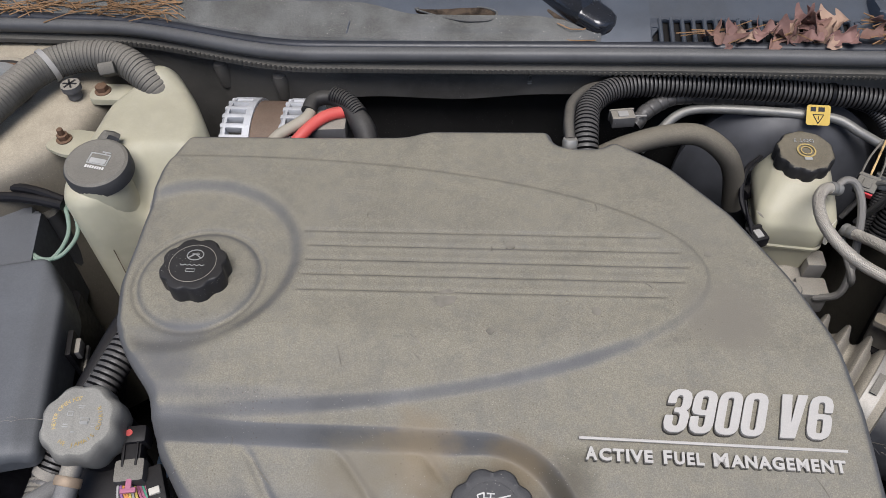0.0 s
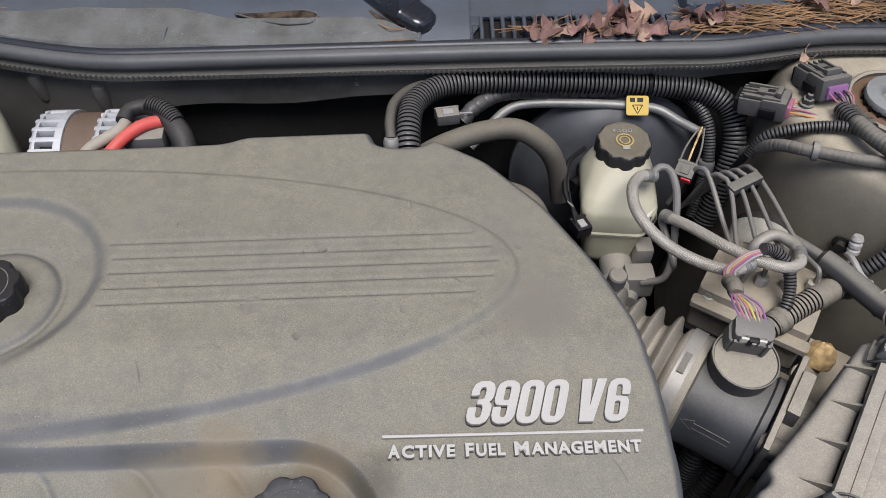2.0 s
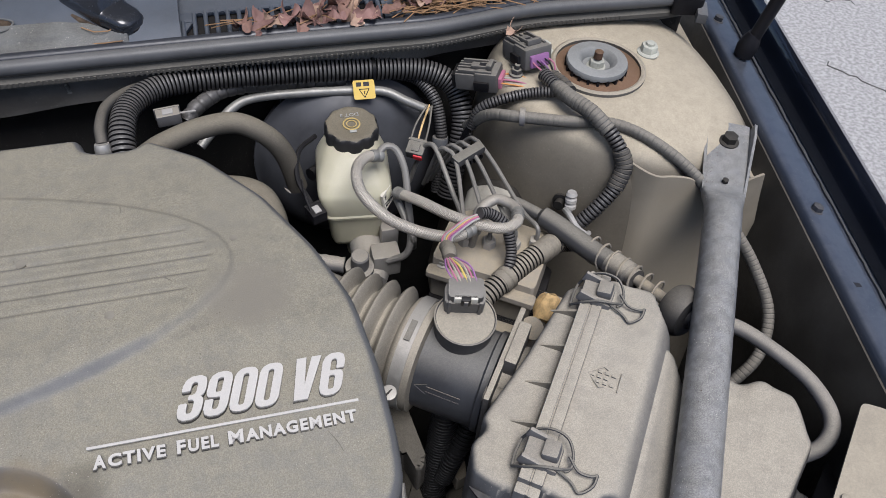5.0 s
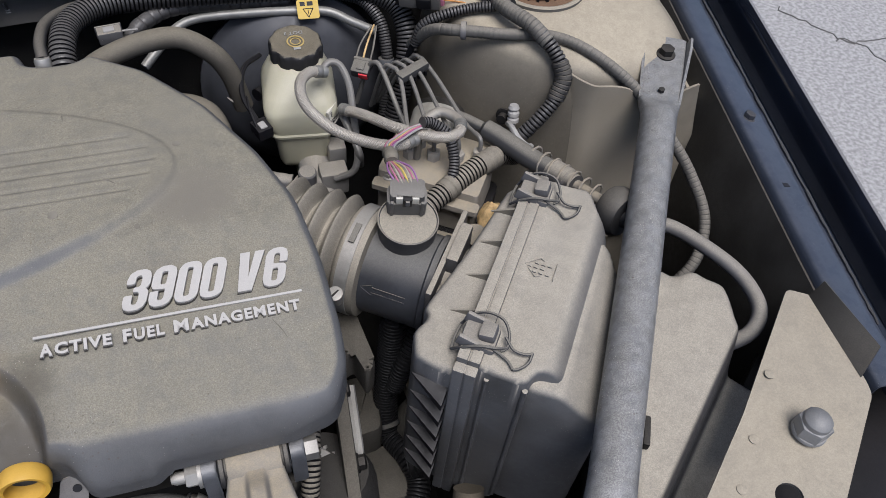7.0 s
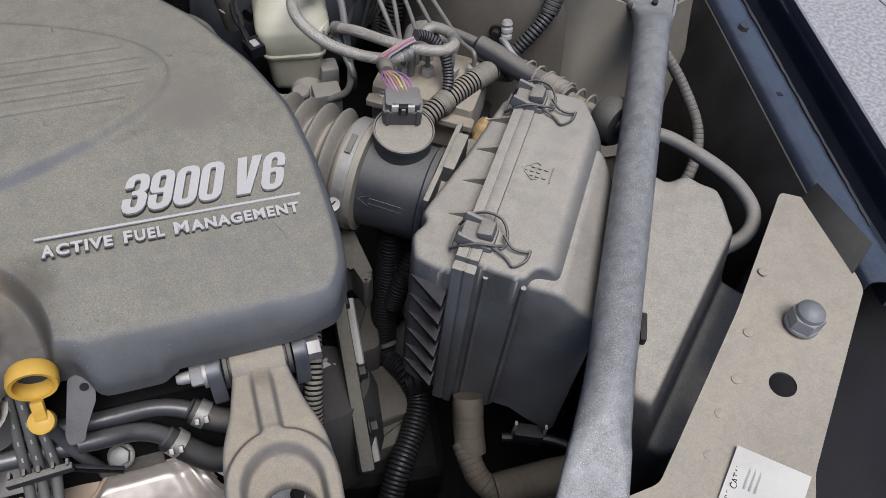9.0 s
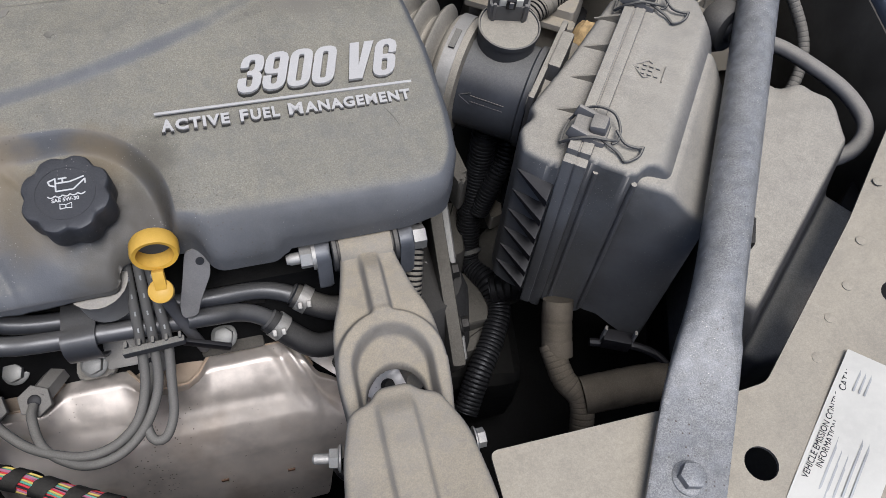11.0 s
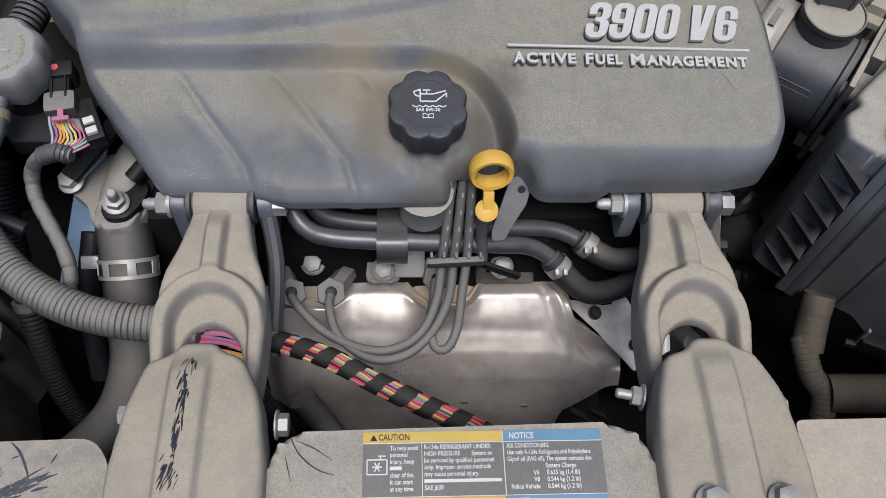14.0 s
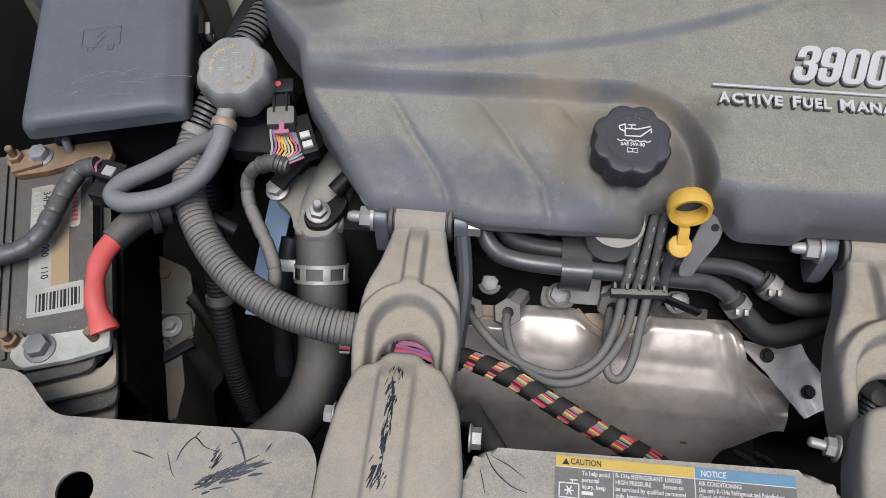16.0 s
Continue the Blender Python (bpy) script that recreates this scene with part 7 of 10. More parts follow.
part("sleeve", wound([(0.406, 0.168, 0.628), (0.401, 0.148, 0.610), (0.397, 0.122, 0.590)], 0.0160, 0.02, 0.0002, 18, seed=11), TAPEBROWN, e)
part("sleeve", wound([(0.392, 0.135, 0.598), (0.397, 0.100, 0.585), (0.410, 0.078, 0.575), (0.405, 0.050, 0.555), (0.392, 0.02, 0.52)], 0.0125, 0.006, 0.0004, 16, seed=12), TAPEBROWN, e)
e = thing("cloth_sleeve_pipe", (0.46, 0.07, 0.45), "tan cloth-wrapped pipe lying across the bay", "hose")
part("sleeve", wound([(0.412, 0.080, 0.578), (0.440, 0.078, 0.582), (0.475, 0.076, 0.585), (0.505, 0.072, 0.587)], 0.0200, 0.022, 0.0002, 18, seed=13), TAPEBROWN, e)
part("strap", tube([(0.430, 0.125, 0.605), (0.470, 0.112, 0.606), (0.498, 0.094, 0.600), (0.508, 0.070, 0.590), (0.515, 0.045, 0.575)], 0.0045, 8), BLACK, e, "black retaining strap")
e = thing("box_clip", (0.455, 0.118, 0.60), "black plastic mounting clip below the air cleaner", "clip")
part("clip_body", box((0.455, 0.118, 0.612), (0.030, 0.014, 0.020), rz(-24), 0.002), BLACK, e)
for s in (-1, 1):
    part("clip_arm", box(Vector((0.455, 0.118, 0.622)) + rz(-24) @ Vector((0.015 * s, 0, 0)), (0.003, 0.005, 0.026), rz(-24), 0.001), GREYPL, e)


# ---- torque struts and their mounts ----
def torque_strut(cx, label, stud):
    e = thing("torque_strut", (cx, 0.11, 0.70), label, "torque strut", "engine torque struts")
    plan = rounded([(cx - 0.0215, 0.206), (cx - 0.0225, 0.172), (cx - 0.029, 0.140), (cx - 0.0400, 0.110), (cx - 0.0435, 0.080), (cx - 0.0415, 0.050), (cx - 0.037, 0.020),
                    (cx + 0.037, 0.020), (cx + 0.0415, 0.050), (cx + 0.0435, 0.080), (cx + 0.0400, 0.110), (cx + 0.029, 0.140), (cx + 0.0225, 0.172), (cx + 0.0215, 0.206)], 0.008, 4)

    def top(x, y):
        X = np.abs(x - cx)
        z = 0.788 - 0.30 * np.maximum(0.0, 0.120 - y) - 0.006 * sstep((y - 0.150) / 0.03)
        spine = sstep((0.0105 - X) / 0.0055) * sstep((0.186 - y) / 0.040)
        flare = sstep((0.150 - y) / 0.04) * sstep((y - 0.100) / 0.03)
        z = z + 0.0045 * spine * sstep((y - 0.104) / 0.02) - 0.0070 * (1 - spine) * np.where(y > 0.072, sstep((np.hypot(X, y - 0.072) - 0.0400) / 0.007), 0.0) * sstep((0.186 - y) / 0.03)
        r = np.where(y > 0.072, np.hypot(X, y - 0.072), X)
        z = z + 0.0050 * sstep((r - 0.0285) / 0.0045) * np.where(y > 0.072, sstep((0.0480 - r) / 0.008), 1.0)
        dish = sstep((0.0310 - r) / 0.0042) * sstep((0.112 - y) / 0.004)
        z = z - dish * (0.008 + 0.20 * np.maximum(0.0, 0.100 - y))
        gap = sstep((0.0245 - np.hypot(X, np.maximum(0.0, y - 0.055))) / 0.0018)
        return z - 0.009 * gap
    arm = moulding("arm", plan, top, 0.0014, 0.0055, lambda x, y: 0.748 - 0.25 * max(0.0, 0.11 - y), CASTDUST, e, "tan dusty cast arm with dished fork")
    bm = bmesh.new()
    bm.from_mesh(arm.data)
    bmesh.ops.delete(bm, geom=[f for f in bm.faces if f.normal.z > 0.5 and math.hypot(f.calc_center_median().x - cx, max(0.0, f.calc_center_median().y - 0.055)) < 0.0222], context="FACES")
    for v in bm.verts:
        dx, dy = v.co.x - cx, max(0.0, v.co.y - 0.055)
        r = math.hypot(dx, dy)
        if v.is_boundary and r < 0.0275 and v.co.z > 0.735:
            v.co.x, v.co.y = cx + dx * 0.0236 / r, v.co.y + dy * (0.0236 / r - 1)
    bm.to_mesh(arm.data)
    bm.free()
    if stud:
        part("end_stud", lathe([(0.0088 - 0.0007 * (k % 2), -0.030 + 0.0016 * k) for k in range(38)], (cx + 0.0238, 0.106, 0.677), (0, -0.66, 0.75), 16), CASTDUST, e, "ridged dusty stud")
        part("loom", corrugated([(cx + 0.052, 0.225, 0.735), (cx + 0.047, 0.196, 0.728), (cx + 0.040, 0.170, 0.706), (cx + 0.036, 0.150, 0.67), (cx + 0.034, 0.14, 0.62)], 0.0085, 0.0044, 0.0014, 14), (DUSTLOOM, LOOMGAP), e, "dusty corrugated loom beside the arm")
    part("barrel", lathe([(0.0120, -0.0222), (0.0168, -0.0215), (0.0175, -0.0205), (0.0175, 0.0205), (0.0168, 0.0215), (0.0120, 0.0222)], (cx, 0.184, 0.770), (1, 0, 0), 32), CASTDUST, e, "cast eye of the arm")
    part("bushing", lathe([(0.0130, -0.026), (0.0130, 0.026)], (cx, 0.184, 0.772), (1, 0, 0), 24), RUBBER, e)
    for s in (-1, 1):
        part("bushing_rim", lathe([(0.0155, -0.0022), (0.0165, -0.0015), (0.0165, 0.0015), (0.0155, 0.0022)], (cx + s * 0.0255, 0.184, 0.772), (1, 0, 0), 26), RUBBER, e)
    return e


def strut_mount(cx, label):
    e = thing("strut_bracket", (cx, 0.184, 0.72), label, "bracket", "torque strut brackets")
    for s in (-1, 1):
        part("ear", prism(rounded([(-0.017, -0.040), (0.015, -0.040), (0.016, 0.012), (-0.013, 0.013)], 0.009), -0.006, 0.006, 0.003, plane_frame((cx + s * 0.0350, 0.189, 0.770), (0, 1, 0), (0, 0, 1))), EARMETAL, e, "cast bracket ear")
    if cx < 0:
        part("ear_leg", tube([(cx + 0.036, 0.178, 0.764), (cx + 0.0395, 0.160, 0.745), (cx + 0.041, 0.140, 0.728), (cx + 0.038, 0.104, 0.700), (cx + 0.036, 0.085, 0.685)], 0.0072, 10, 0.01), PIPE, e)
    bm = add_lathe(bmesh.new(), [(0.012, 0), (0.012, 0.003)], axis_frame((cx - 0.041, 0.184, 0.772), (-1, 0, 0)), 24)
    add_prism(bm, hexagon(0.0098, 10), axis_frame((cx - 0.041, 0.184, 0.772), (-1, 0, 0)), 0.003, 0.013, 0.001)
    add_lathe(bm, [(0.0052, 0.012), (0.0052, 0.020), (0.0036, 0.024)], axis_frame((cx - 0.041, 0.184, 0.772), (-1, 0, 0)), 14)
    part("nut", bm, STEEL, e, "zinc nut and stud end")
    bm = add_prism(bmesh.new(), hexagon(0.0102, 25), axis_frame((cx + 0.041, 0.184, 0.772), (1, 0, 0)), 0.0, 0.011, 0.001)
    part("bolt_head", bm, STEEL, e, "pale zinc bolt head")
    return e


STRUTS = ((-0.167, "tan dusty cast torque strut with forked front end", False), (0.211, "tan dusty cast torque strut beside the intake", True))
for cx, lab, stud in STRUTS:
    torque_strut(cx, lab, stud)
    strut_mount(cx, "cast bracket ears bolted through the torque strut")


def strut_cover(cx, cy, label, flip):
    e = thing("strut_cover", (cx, -0.06, 0.76), label, "cover", "strut mounting covers")
    plan = rounded([(cx - 0.036, 0.034), (cx - 0.020, 0.038), (cx - 0.013, 0.047), (cx + 0.010, 0.047), (cx + 0.017, 0.040), (cx + 0.030, 0.036), (cx + 0.044, 0.008), (cx + 0.051, -0.040), (cx + 0.052, -0.155), (cx - 0.052, -0.155), (cx - 0.051, -0.040), (cx - 0.046, 0.000)], 0.010, 4)

    def top(x, y):
        q = (x - cx) / 0.05
        ridge = 0.0075 * (sstep((x - cx + 0.019) / 0.0048) - sstep((x - cx - 0.007) / 0.0055)) * sstep((0.040 - y) / 0.02)
        return 0.810 - 0.006 * q ** 2 + ridge * 0.85 - 0.10 * np.maximum(0, y - 0.0) - 0.02 * np.maximum(0, -0.05 - y)
    moulding("shell", plan, top, 0.0018, 0.005, lambda x, y: 0.768 if y < 0.02 else 0.778, CASTDUST, e, "tan dusty pressed cover with a raised rib")
    if flip > 0:
        bolt("side_bolt", (cx + flip * 0.052, -0.004, 0.772), (flip, 0, 0), 0.015, e, STEEL)
    bolt("side_bolt", (cx - flip * 0.050, 0.004, 0.774), (-flip, 0, 0), 0.013, e, STEEL)
    return e


cl = strut_cover(-0.162, 0, "tan dusty strut mounting cover with dark scuff marks", 1)
cr = strut_cover(0.206, 0, "tan dusty strut mounting cover with a raised rib", -1)
for x, y in ((0.181, -0.072), (0.229, -0.072)):
    bolt("top_bolt", (x, y, 0.811), (0, 0, 1), 0.016, cr, STEEL)


def cover_l_top(x, y):
    q = (x + 0.162) / 0.05
    r = 0.0075 * (smooth01((x + 0.162 + 0.019) / 0.0048) - smooth01((x + 0.162 - 0.007) / 0.0055)) * 0.85 * smooth01((0.040 - y) / 0.02)
    return 0.810 - 0.006 * q * q + r - 0.10 * max(0, y) - 0.02 * max(0, -0.05 - y) + 0.0002


SCUFF = mat("scuffed_dark_paint", (0.024, 0.029, 0.046), 0.5, dust=0.10, vary=0.5, scale=300, bump=0.4)
def brushed(parent, count, line, spread, lean, z, seed, long=0.012):
    """Short dark strokes gathered along a line, where paint rubbed off in one direction."""
    rnd = random.Random(seed)
    for _ in range(count):
        t = rnd.random() * (len(line) - 1)
        (xa, ya), (xb, yb) = line[int(t)], line[int(t) + 1]
        f = t - int(t)
        x, y = xa + (xb - xa) * f + rnd.gauss(0, spread), ya + (yb - ya) * f + rnd.gauss(0, spread)
        a, L, w = radians(lean) + rnd.gauss(0, 0.12), long * rnd.uniform(0.2, 1.2), rnd.uniform(0.0003, 0.0013)
        pts = []
        for k in range(6):
            pts.append(Vector((x, y, z(x, y))))
            x, y = x + L / 5 * math.cos(a), y + L / 5 * math.sin(a)
        part("rub_mark", sweep(bmesh.new(), pts, lambda run, s: w * (0.25 + math.sin(math.pi * min(0.95, s + 0.05))), 5, True, 0.3), SCUFF, parent, "dark rub mark")


def curved(parent, points, w, z=0.7872):
    part("rub_mark", sweep(bmesh.new(), [Vector((p.x, p.y, z)) for p in spline([(x, y, 0) for x, y in points], 0.002)], lambda run, s: w * (0.3 + math.sin(math.pi * min(0.95, s + 0.05))), 5, True, 0.3), SCUFF, parent, "dark curved scratch")


brushed(cl, 60, [(-0.168, 0.024), (-0.1655, 0.006), (-0.1665, -0.014), (-0.1665, -0.030)], 0.0013, 264, cover_l_top, 3, 0.009)
brushed(cl, 30, [(-0.170, -0.040), (-0.165, -0.052)], 0.0030, 250, cover_l_top, 4, 0.008)
brushed(cl, 9, [(-0.169, 0.033), (-0.160, 0.030)], 0.0016, 265, cover_l_top, 5, 0.010)
FLAT = lambda x, y: 0.7872
brushed(support, 46, [(-0.298, -0.064), (-0.285, -0.052), (-0.264, -0.047)], 0.0028, 28, FLAT, 6, 0.016)
brushed(support, 12, [(-0.293, -0.052), (-0.291, -0.040)], 0.0020, 60, FLAT, 7, 0.010)
for pts, w in (([(-0.318, -0.045), (-0.316, -0.036), (-0.309, -0.027), (-0.300, -0.033), (-0.289, -0.036)], 0.0009), ([(-0.309, -0.027), (-0.306, -0.022)], 0.0008), ([(-0.284, -0.018), (-0.277, -0.025), (-0.270, -0.037), (-0.266, -0.046)], 0.0009),
               ([(-0.276, -0.027), (-0.281, -0.029)], 0.0006), ([(-0.352, -0.041), (-0.342, -0.043), (-0.335, -0.045)], 0.0006), ([(-0.252, -0.026), (-0.255, -0.033)], 0.0008), ([(-0.326, -0.040), (-0.320, -0.052), (-0.316, -0.057)], 0.0004),
               ([(-0.097, -0.018), (-0.090, -0.030), (-0.078, -0.040), (-0.066, -0.044)], 0.0006), ([(-0.093, -0.020), (-0.080, -0.026), (-0.068, -0.034)], 0.0004), ([(-0.100, -0.030), (-0.095, -0.048)], 0.0004)):
    curved(support, pts, w)
# ---- exhaust heat shield ----
def shield_top(x):
    """Plan line of the shield's upper edge, with its two raised lobes."""
    y = 0.150 + 0.012 * smooth01((x + 0.165) / 0.03)
    y += 0.022 * smooth01((x + 0.090) / 0.026) * (1 - smooth01((x + 0.022) / 0.024))
    y += 0.018 * smooth01((x - 0.044) / 0.016) * (1 - smooth01((x - 0.128) / 0.022))
    return y - 0.006 * smooth01((x - 0.0) / 0.01) * (1 - smooth01((x - 0.036) / 0.01))


SHIELD_RUN = [(0.0, 0.168, 0.634), (0.10, 0.155, 0.640), (0.20, 0.144, 0.626), (0.32, 0.134, 0.612), (0.45, 0.120, 0.596), (0.60, 0.105, 0.566), (0.80, 0.090, 0.515), (1.0, 0.074, 0.462)]


def along(rows, t, k):
    for a, b in zip(rows, rows[1:]):
        if t <= b[0]:
            f = (t - a[0]) / (b[0] - a[0])
            return a[k] + (b[k] - a[k]) * f
    return rows[-1][k]


def shield_at(u, v):
    x = -0.162 + 0.372 * u
    right = 0.35 * smooth01((x - 0.142) / 0.014) + 0.65 * smooth01((u - 0.82) / 0.18)
    v = v * (1 - 0.42 * right - 0.22 * smooth01((0.30 - u) / 0.25))
    y, z = along(SHIELD_RUN, v, 1), along(SHIELD_RUN, v, 2)
    y += (shield_top(x) - 0.168) * (1 - smooth01(v / 0.26))
    z -= 0.066 * right * (1 - v) + 0.004 * smooth01((0.12 - u) / 0.12)
    y -= 0.022 * right * (1 - v) - 0.014 * right * v
    y += 0.012 * smooth01((0.08 - u) / 0.08)
    bulge = math.sin(min(1.0, v / 0.9) * math.pi)
    end = smooth01((0.10 - u) / 0.10)
    z -= 0.030 * end ** 2
    y += 0.010 * end ** 2
    z -= 0.0025 * math.exp(-((v - 0.27) / 0.045) ** 2) * smooth01((x + 0.10) / 0.05) * smooth01((0.135 - x) / 0.02)
    z += 0.004 * math.sin(x * 24 + 0.4) * bulge + 0.0014 * math.sin(v * 17 - 1.2 + x * 6) * smooth01(v / 0.1)
    for fx, slope, depth, wide in ((0.136, 0.06, 0.006, 0.006), (0.152, 0.10, -0.005, 0.005), (0.168, 0.14, 0.004, 0.005), (-0.005, -0.05, 0.003, 0.010)):
        z -= depth * math.exp(-((x - fx - slope * (v - 0.3)) / wide) ** 2) * smooth01(v / 0.08) * smooth01((0.62 - v) / 0.3)
    z += 0.0030 * noise.noise(Vector((x * 16, v * 4, 5.2))) * smooth01(v / 0.15)
    z += 0.0014 * noise.noise(Vector((x * 34, v * 6, 2.2))) * (0.5 + 2.5 * right)
    y += 0.0014 * noise.noise(Vector((x * 26, v * 7, 7.1))) * (0.5 + 2.5 * right)
    return Vector((x, y, z))


shield = thing("heat_shield", (0.01, 0.09, 0.46), "shiny dented stamped steel exhaust heat shield", "heat shield")
part("shield_panel", thicken(grid_sheet(frange(0, 1, 130), frange(0, 1, 60), shield_at), 0.0012), SHIELD, shield, "silver stamped panel with tarnish", sharp=80)
part("rolled_edge", sweep(bmesh.new(), [shield_at(u, 0.0) + Vector((0, 0.001, 0.0)) for u in frange(0.0, 0.84, 100)], 0.0016, 8), TARNISH, shield, "browned rolled edge")
back = grid_sheet(frange(-0.165, 0.135, 60), frange(0, 1, 3), lambda x, v: (x, shield_top(x) + 0.003 + 0.013 * v + 0.008 * (1 - smooth01((shield_top(x) - 0.158) / 0.012)) * v, 0.628 + 0.004 * v))
part("rear_panel", thicken(back, 0.0012), TARNISH, shield, "browned rear half of the shield")
tab = grid_sheet(frange(0, 1, 30), frange(0, 1, 30), lambda u, v: tuple(Vector((0.146, 0.170, 0.612)) * (1 - u) * (1 - v) + Vector((0.264, 0.218, 0.604)) * u * (1 - v) + Vector((0.258, 0.128, 0.578)) * u * v + Vector((0.219, 0.108, 0.577)) * (1 - u) * v + Vector((0, 0, 0.0030 * noise.noise(Vector((u * 5, v * 6, 1))) + 0.0016 * math.sin(u * 11 + v * 4)))))
part("shield_tab", thicken(tab, 0.0015), TABSTEEL, shield, "crumpled bright bolted tab")
for p in ((0.1770, 0.1590, 0.6065), (0.2200, 0.1310, 0.5885)):
    bolt("bolt", p, (0.1, -0.35, 0.9), 0.0100, shield, DARKMETAL)
for x, y, z in ((0.046, 0.0925, 0.530), (0.111, 0.0905, 0.522), (0.044, 0.080, 0.490)):
    part("vent_slot", box((x, y - 0.0005, z), (0.007, 0.0016, 0.0022), rx(-20)), RUST, shield)

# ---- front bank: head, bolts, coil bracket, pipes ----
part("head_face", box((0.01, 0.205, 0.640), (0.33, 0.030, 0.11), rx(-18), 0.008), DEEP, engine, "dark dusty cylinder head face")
part("bare_bracket", box((-0.012, 0.194, 0.664), (0.030, 0.016, 0.040), rx(-50), 0.003), ALU, engine, "corroded bare alloy bracket")
part("bare_bracket", box((0.082, 0.198, 0.648), (0.058, 0.016, 0.045), rx(-50), 0.003), ROUGHCAST, engine, "pitted grimy boss")
part("bolt_boss", prism(rounded([(-0.018, -0.014), (0.016, -0.014), (0.018, 0.016), (-0.014, 0.018)], 0.008), -0.01, 0.0, 0.002, axis_frame((-0.037, 0.184, 0.6575), (0, -0.45, 0.89))), CASTGREY, engine)
part("filler_tube", lathe([(0.022, 0), (0.022, 0.03), (0.024, 0.035)], (0.0, 0.196, 0.745), (0, -0.12, 1), 24), ALU, engine, "bare alloy filler neck below the cover")
part("crossrail", tube([(-0.11, 0.212, 0.700), (0.0, 0.212, 0.698), (0.12, 0.212, 0.690)], 0.016, 14, 0.02), DARKMETAL, engine)
for p in ((-0.105, 0.191, 0.656), (-0.037, 0.181, 0.661), (0.077, 0.184, 0.660), (0.011, 0.188, 0.658)):
    bolt("head_bolt", p, (0, -0.45, 0.89), 0.0165, engine, GREYSTEEL)

cp = thing("coolant_pipes", (0.02, 0.18, 0.66), "pair of black steel coolant pipes with spring-clamped hoses", "pipe")
A1 = [(-0.104, 0.230, 0.770), (-0.101, 0.208, 0.752), (-0.092, 0.197, 0.740), (-0.074, 0.193, 0.732), (-0.03, 0.193, 0.724), (0.065, 0.195, 0.715), (0.112, 0.199, 0.707), (0.134, 0.196, 0.702), (0.152, 0.189, 0.696)]
A2 = [(-0.120, 0.222, 0.765), (-0.114, 0.195, 0.750), (-0.103, 0.180, 0.740), (-0.084, 0.175, 0.733), (-0.045, 0.173, 0.730), (0.063, 0.178, 0.714), (0.096, 0.184, 0.700), (0.114, 0.182, 0.690), (0.126, 0.176, 0.680)]
part("pipe", tube(A1, 0.0082, 14), PIPE, cp)
part("pipe", tube(A2, 0.0082, 14), PIPE, cp)
B1 = [(0.146, 0.192, 0.698), (0.165, 0.182, 0.690), (0.185, 0.178, 0.684), (0.215, 0.184, 0.682), (0.25, 0.20, 0.69)]
B2 = [(0.120, 0.179, 0.685), (0.138, 0.167, 0.670), (0.160, 0.158, 0.656), (0.19, 0.165, 0.65), (0.22, 0.18, 0.66)]
part("rubber_end", tube(B1, 0.0115, 14), RUBBER, cp, "black rubber hose end")
part("rubber_end", tube(B2, 0.0115, 14), RUBBERDK, cp, "black rubber hose end")
for q, ax in (((0.154, 0.188, 0.695), (0.8, -0.5, -0.35)), ((0.128, 0.174, 0.679), (0.7, -0.5, -0.6))):
    c = part("spring_clamp", ring_lathe([(0.0118, -0.005), (0.0128, -0.005), (0.0128, 0.005), (0.0118, 0.005)], q, ax, 24), STEEL, cp, "pale spring clamp")
    for s in (-1, 1):
        part("clamp_ear", box(Vector(q) + Vector((0.004 * s, -0.011, 0.009)), (0.004, 0.006, 0.009), rx(30), 0.001), STEEL, c)
    part("bead", ring_lathe([(0.0085, -0.002), (0.0105, 0), (0.0085, 0.002)], Vector(q) - Vector(ax).normalized() * 0.011, ax, 20), PIPE, cp)
sl = [Vector((-0.028, 0.212, 0.722)), Vector((-0.028, 0.206, 0.733)), Vector((-0.028, 0.193, 0.736)), Vector((-0.028, 0.181, 0.735)), Vector((-0.028, 0.168, 0.738)), Vector((-0.028, 0.160, 0.729)), Vector((-0.028, 0.160, 0.712)), Vector((-0.028, 0.166, 0.700)), Vector((-0.028, 0.174, 0.690))]
sl = spline(sl, 0.003)
strap = grid_sheet(list(range(len(sl))), (-0.0135, -0.0045, 0.0045, 0.0135), lambda i, w: sl[i] + Vector((w, 0, 0)))
part("pipe_strap", thicken(strap, 0.0022), PIPE, cp, "flat steel strap over both pipes")

# dipstick
dip = thing("oil_dipstick", (0.052, 0.17, 0.66), "yellow ring-pull engine oil dipstick in its tube", "dipstick")
DN = Vector((0.05, -1.0, 0.10))
bm = ring_lathe([(0.0135, -0.0065), (0.0130, 0.0), (0.0135, 0.0065), (0.0165, 0.0072), (0.0178, 0.004), (0.0178, -0.004), (0.0165, -0.0072)], (0.052, 0.188, 0.815), DN, 44)
for v in bm.verts:
    rel = v.co - Vector((0.052, 0.188, 0.815))
    v.co = Vector((0.052, 0.188, 0.815)) + Vector((rel.x * 1.02, rel.y, rel.z))
part("ring", bm, YELLOW, dip, "yellow moulded ring")
part("neck", box((0.0505, 0.172, 0.796), (0.009, 0.006, 0.016), rx(-35), 0.001), YELLOW, dip)
part("stopper", lathe([(0.005, -0.012), (0.009, -0.008), (0.0095, -0.002), (0.0095, 0.002), (0.006, 0.004)], (0.0495, 0.167, 0.788), (0, -0.45, 0.9), 22), YELLOW, dip)
part("tube", tube([(0.0495, 0.168, 0.785), (0.0490, 0.172, 0.765), (0.0500, 0.174, 0.740), (0.054, 0.174, 0.70), (0.057, 0.182, 0.65)], 0.0052, 12), GREYPL, dip, "black dipstick tube")
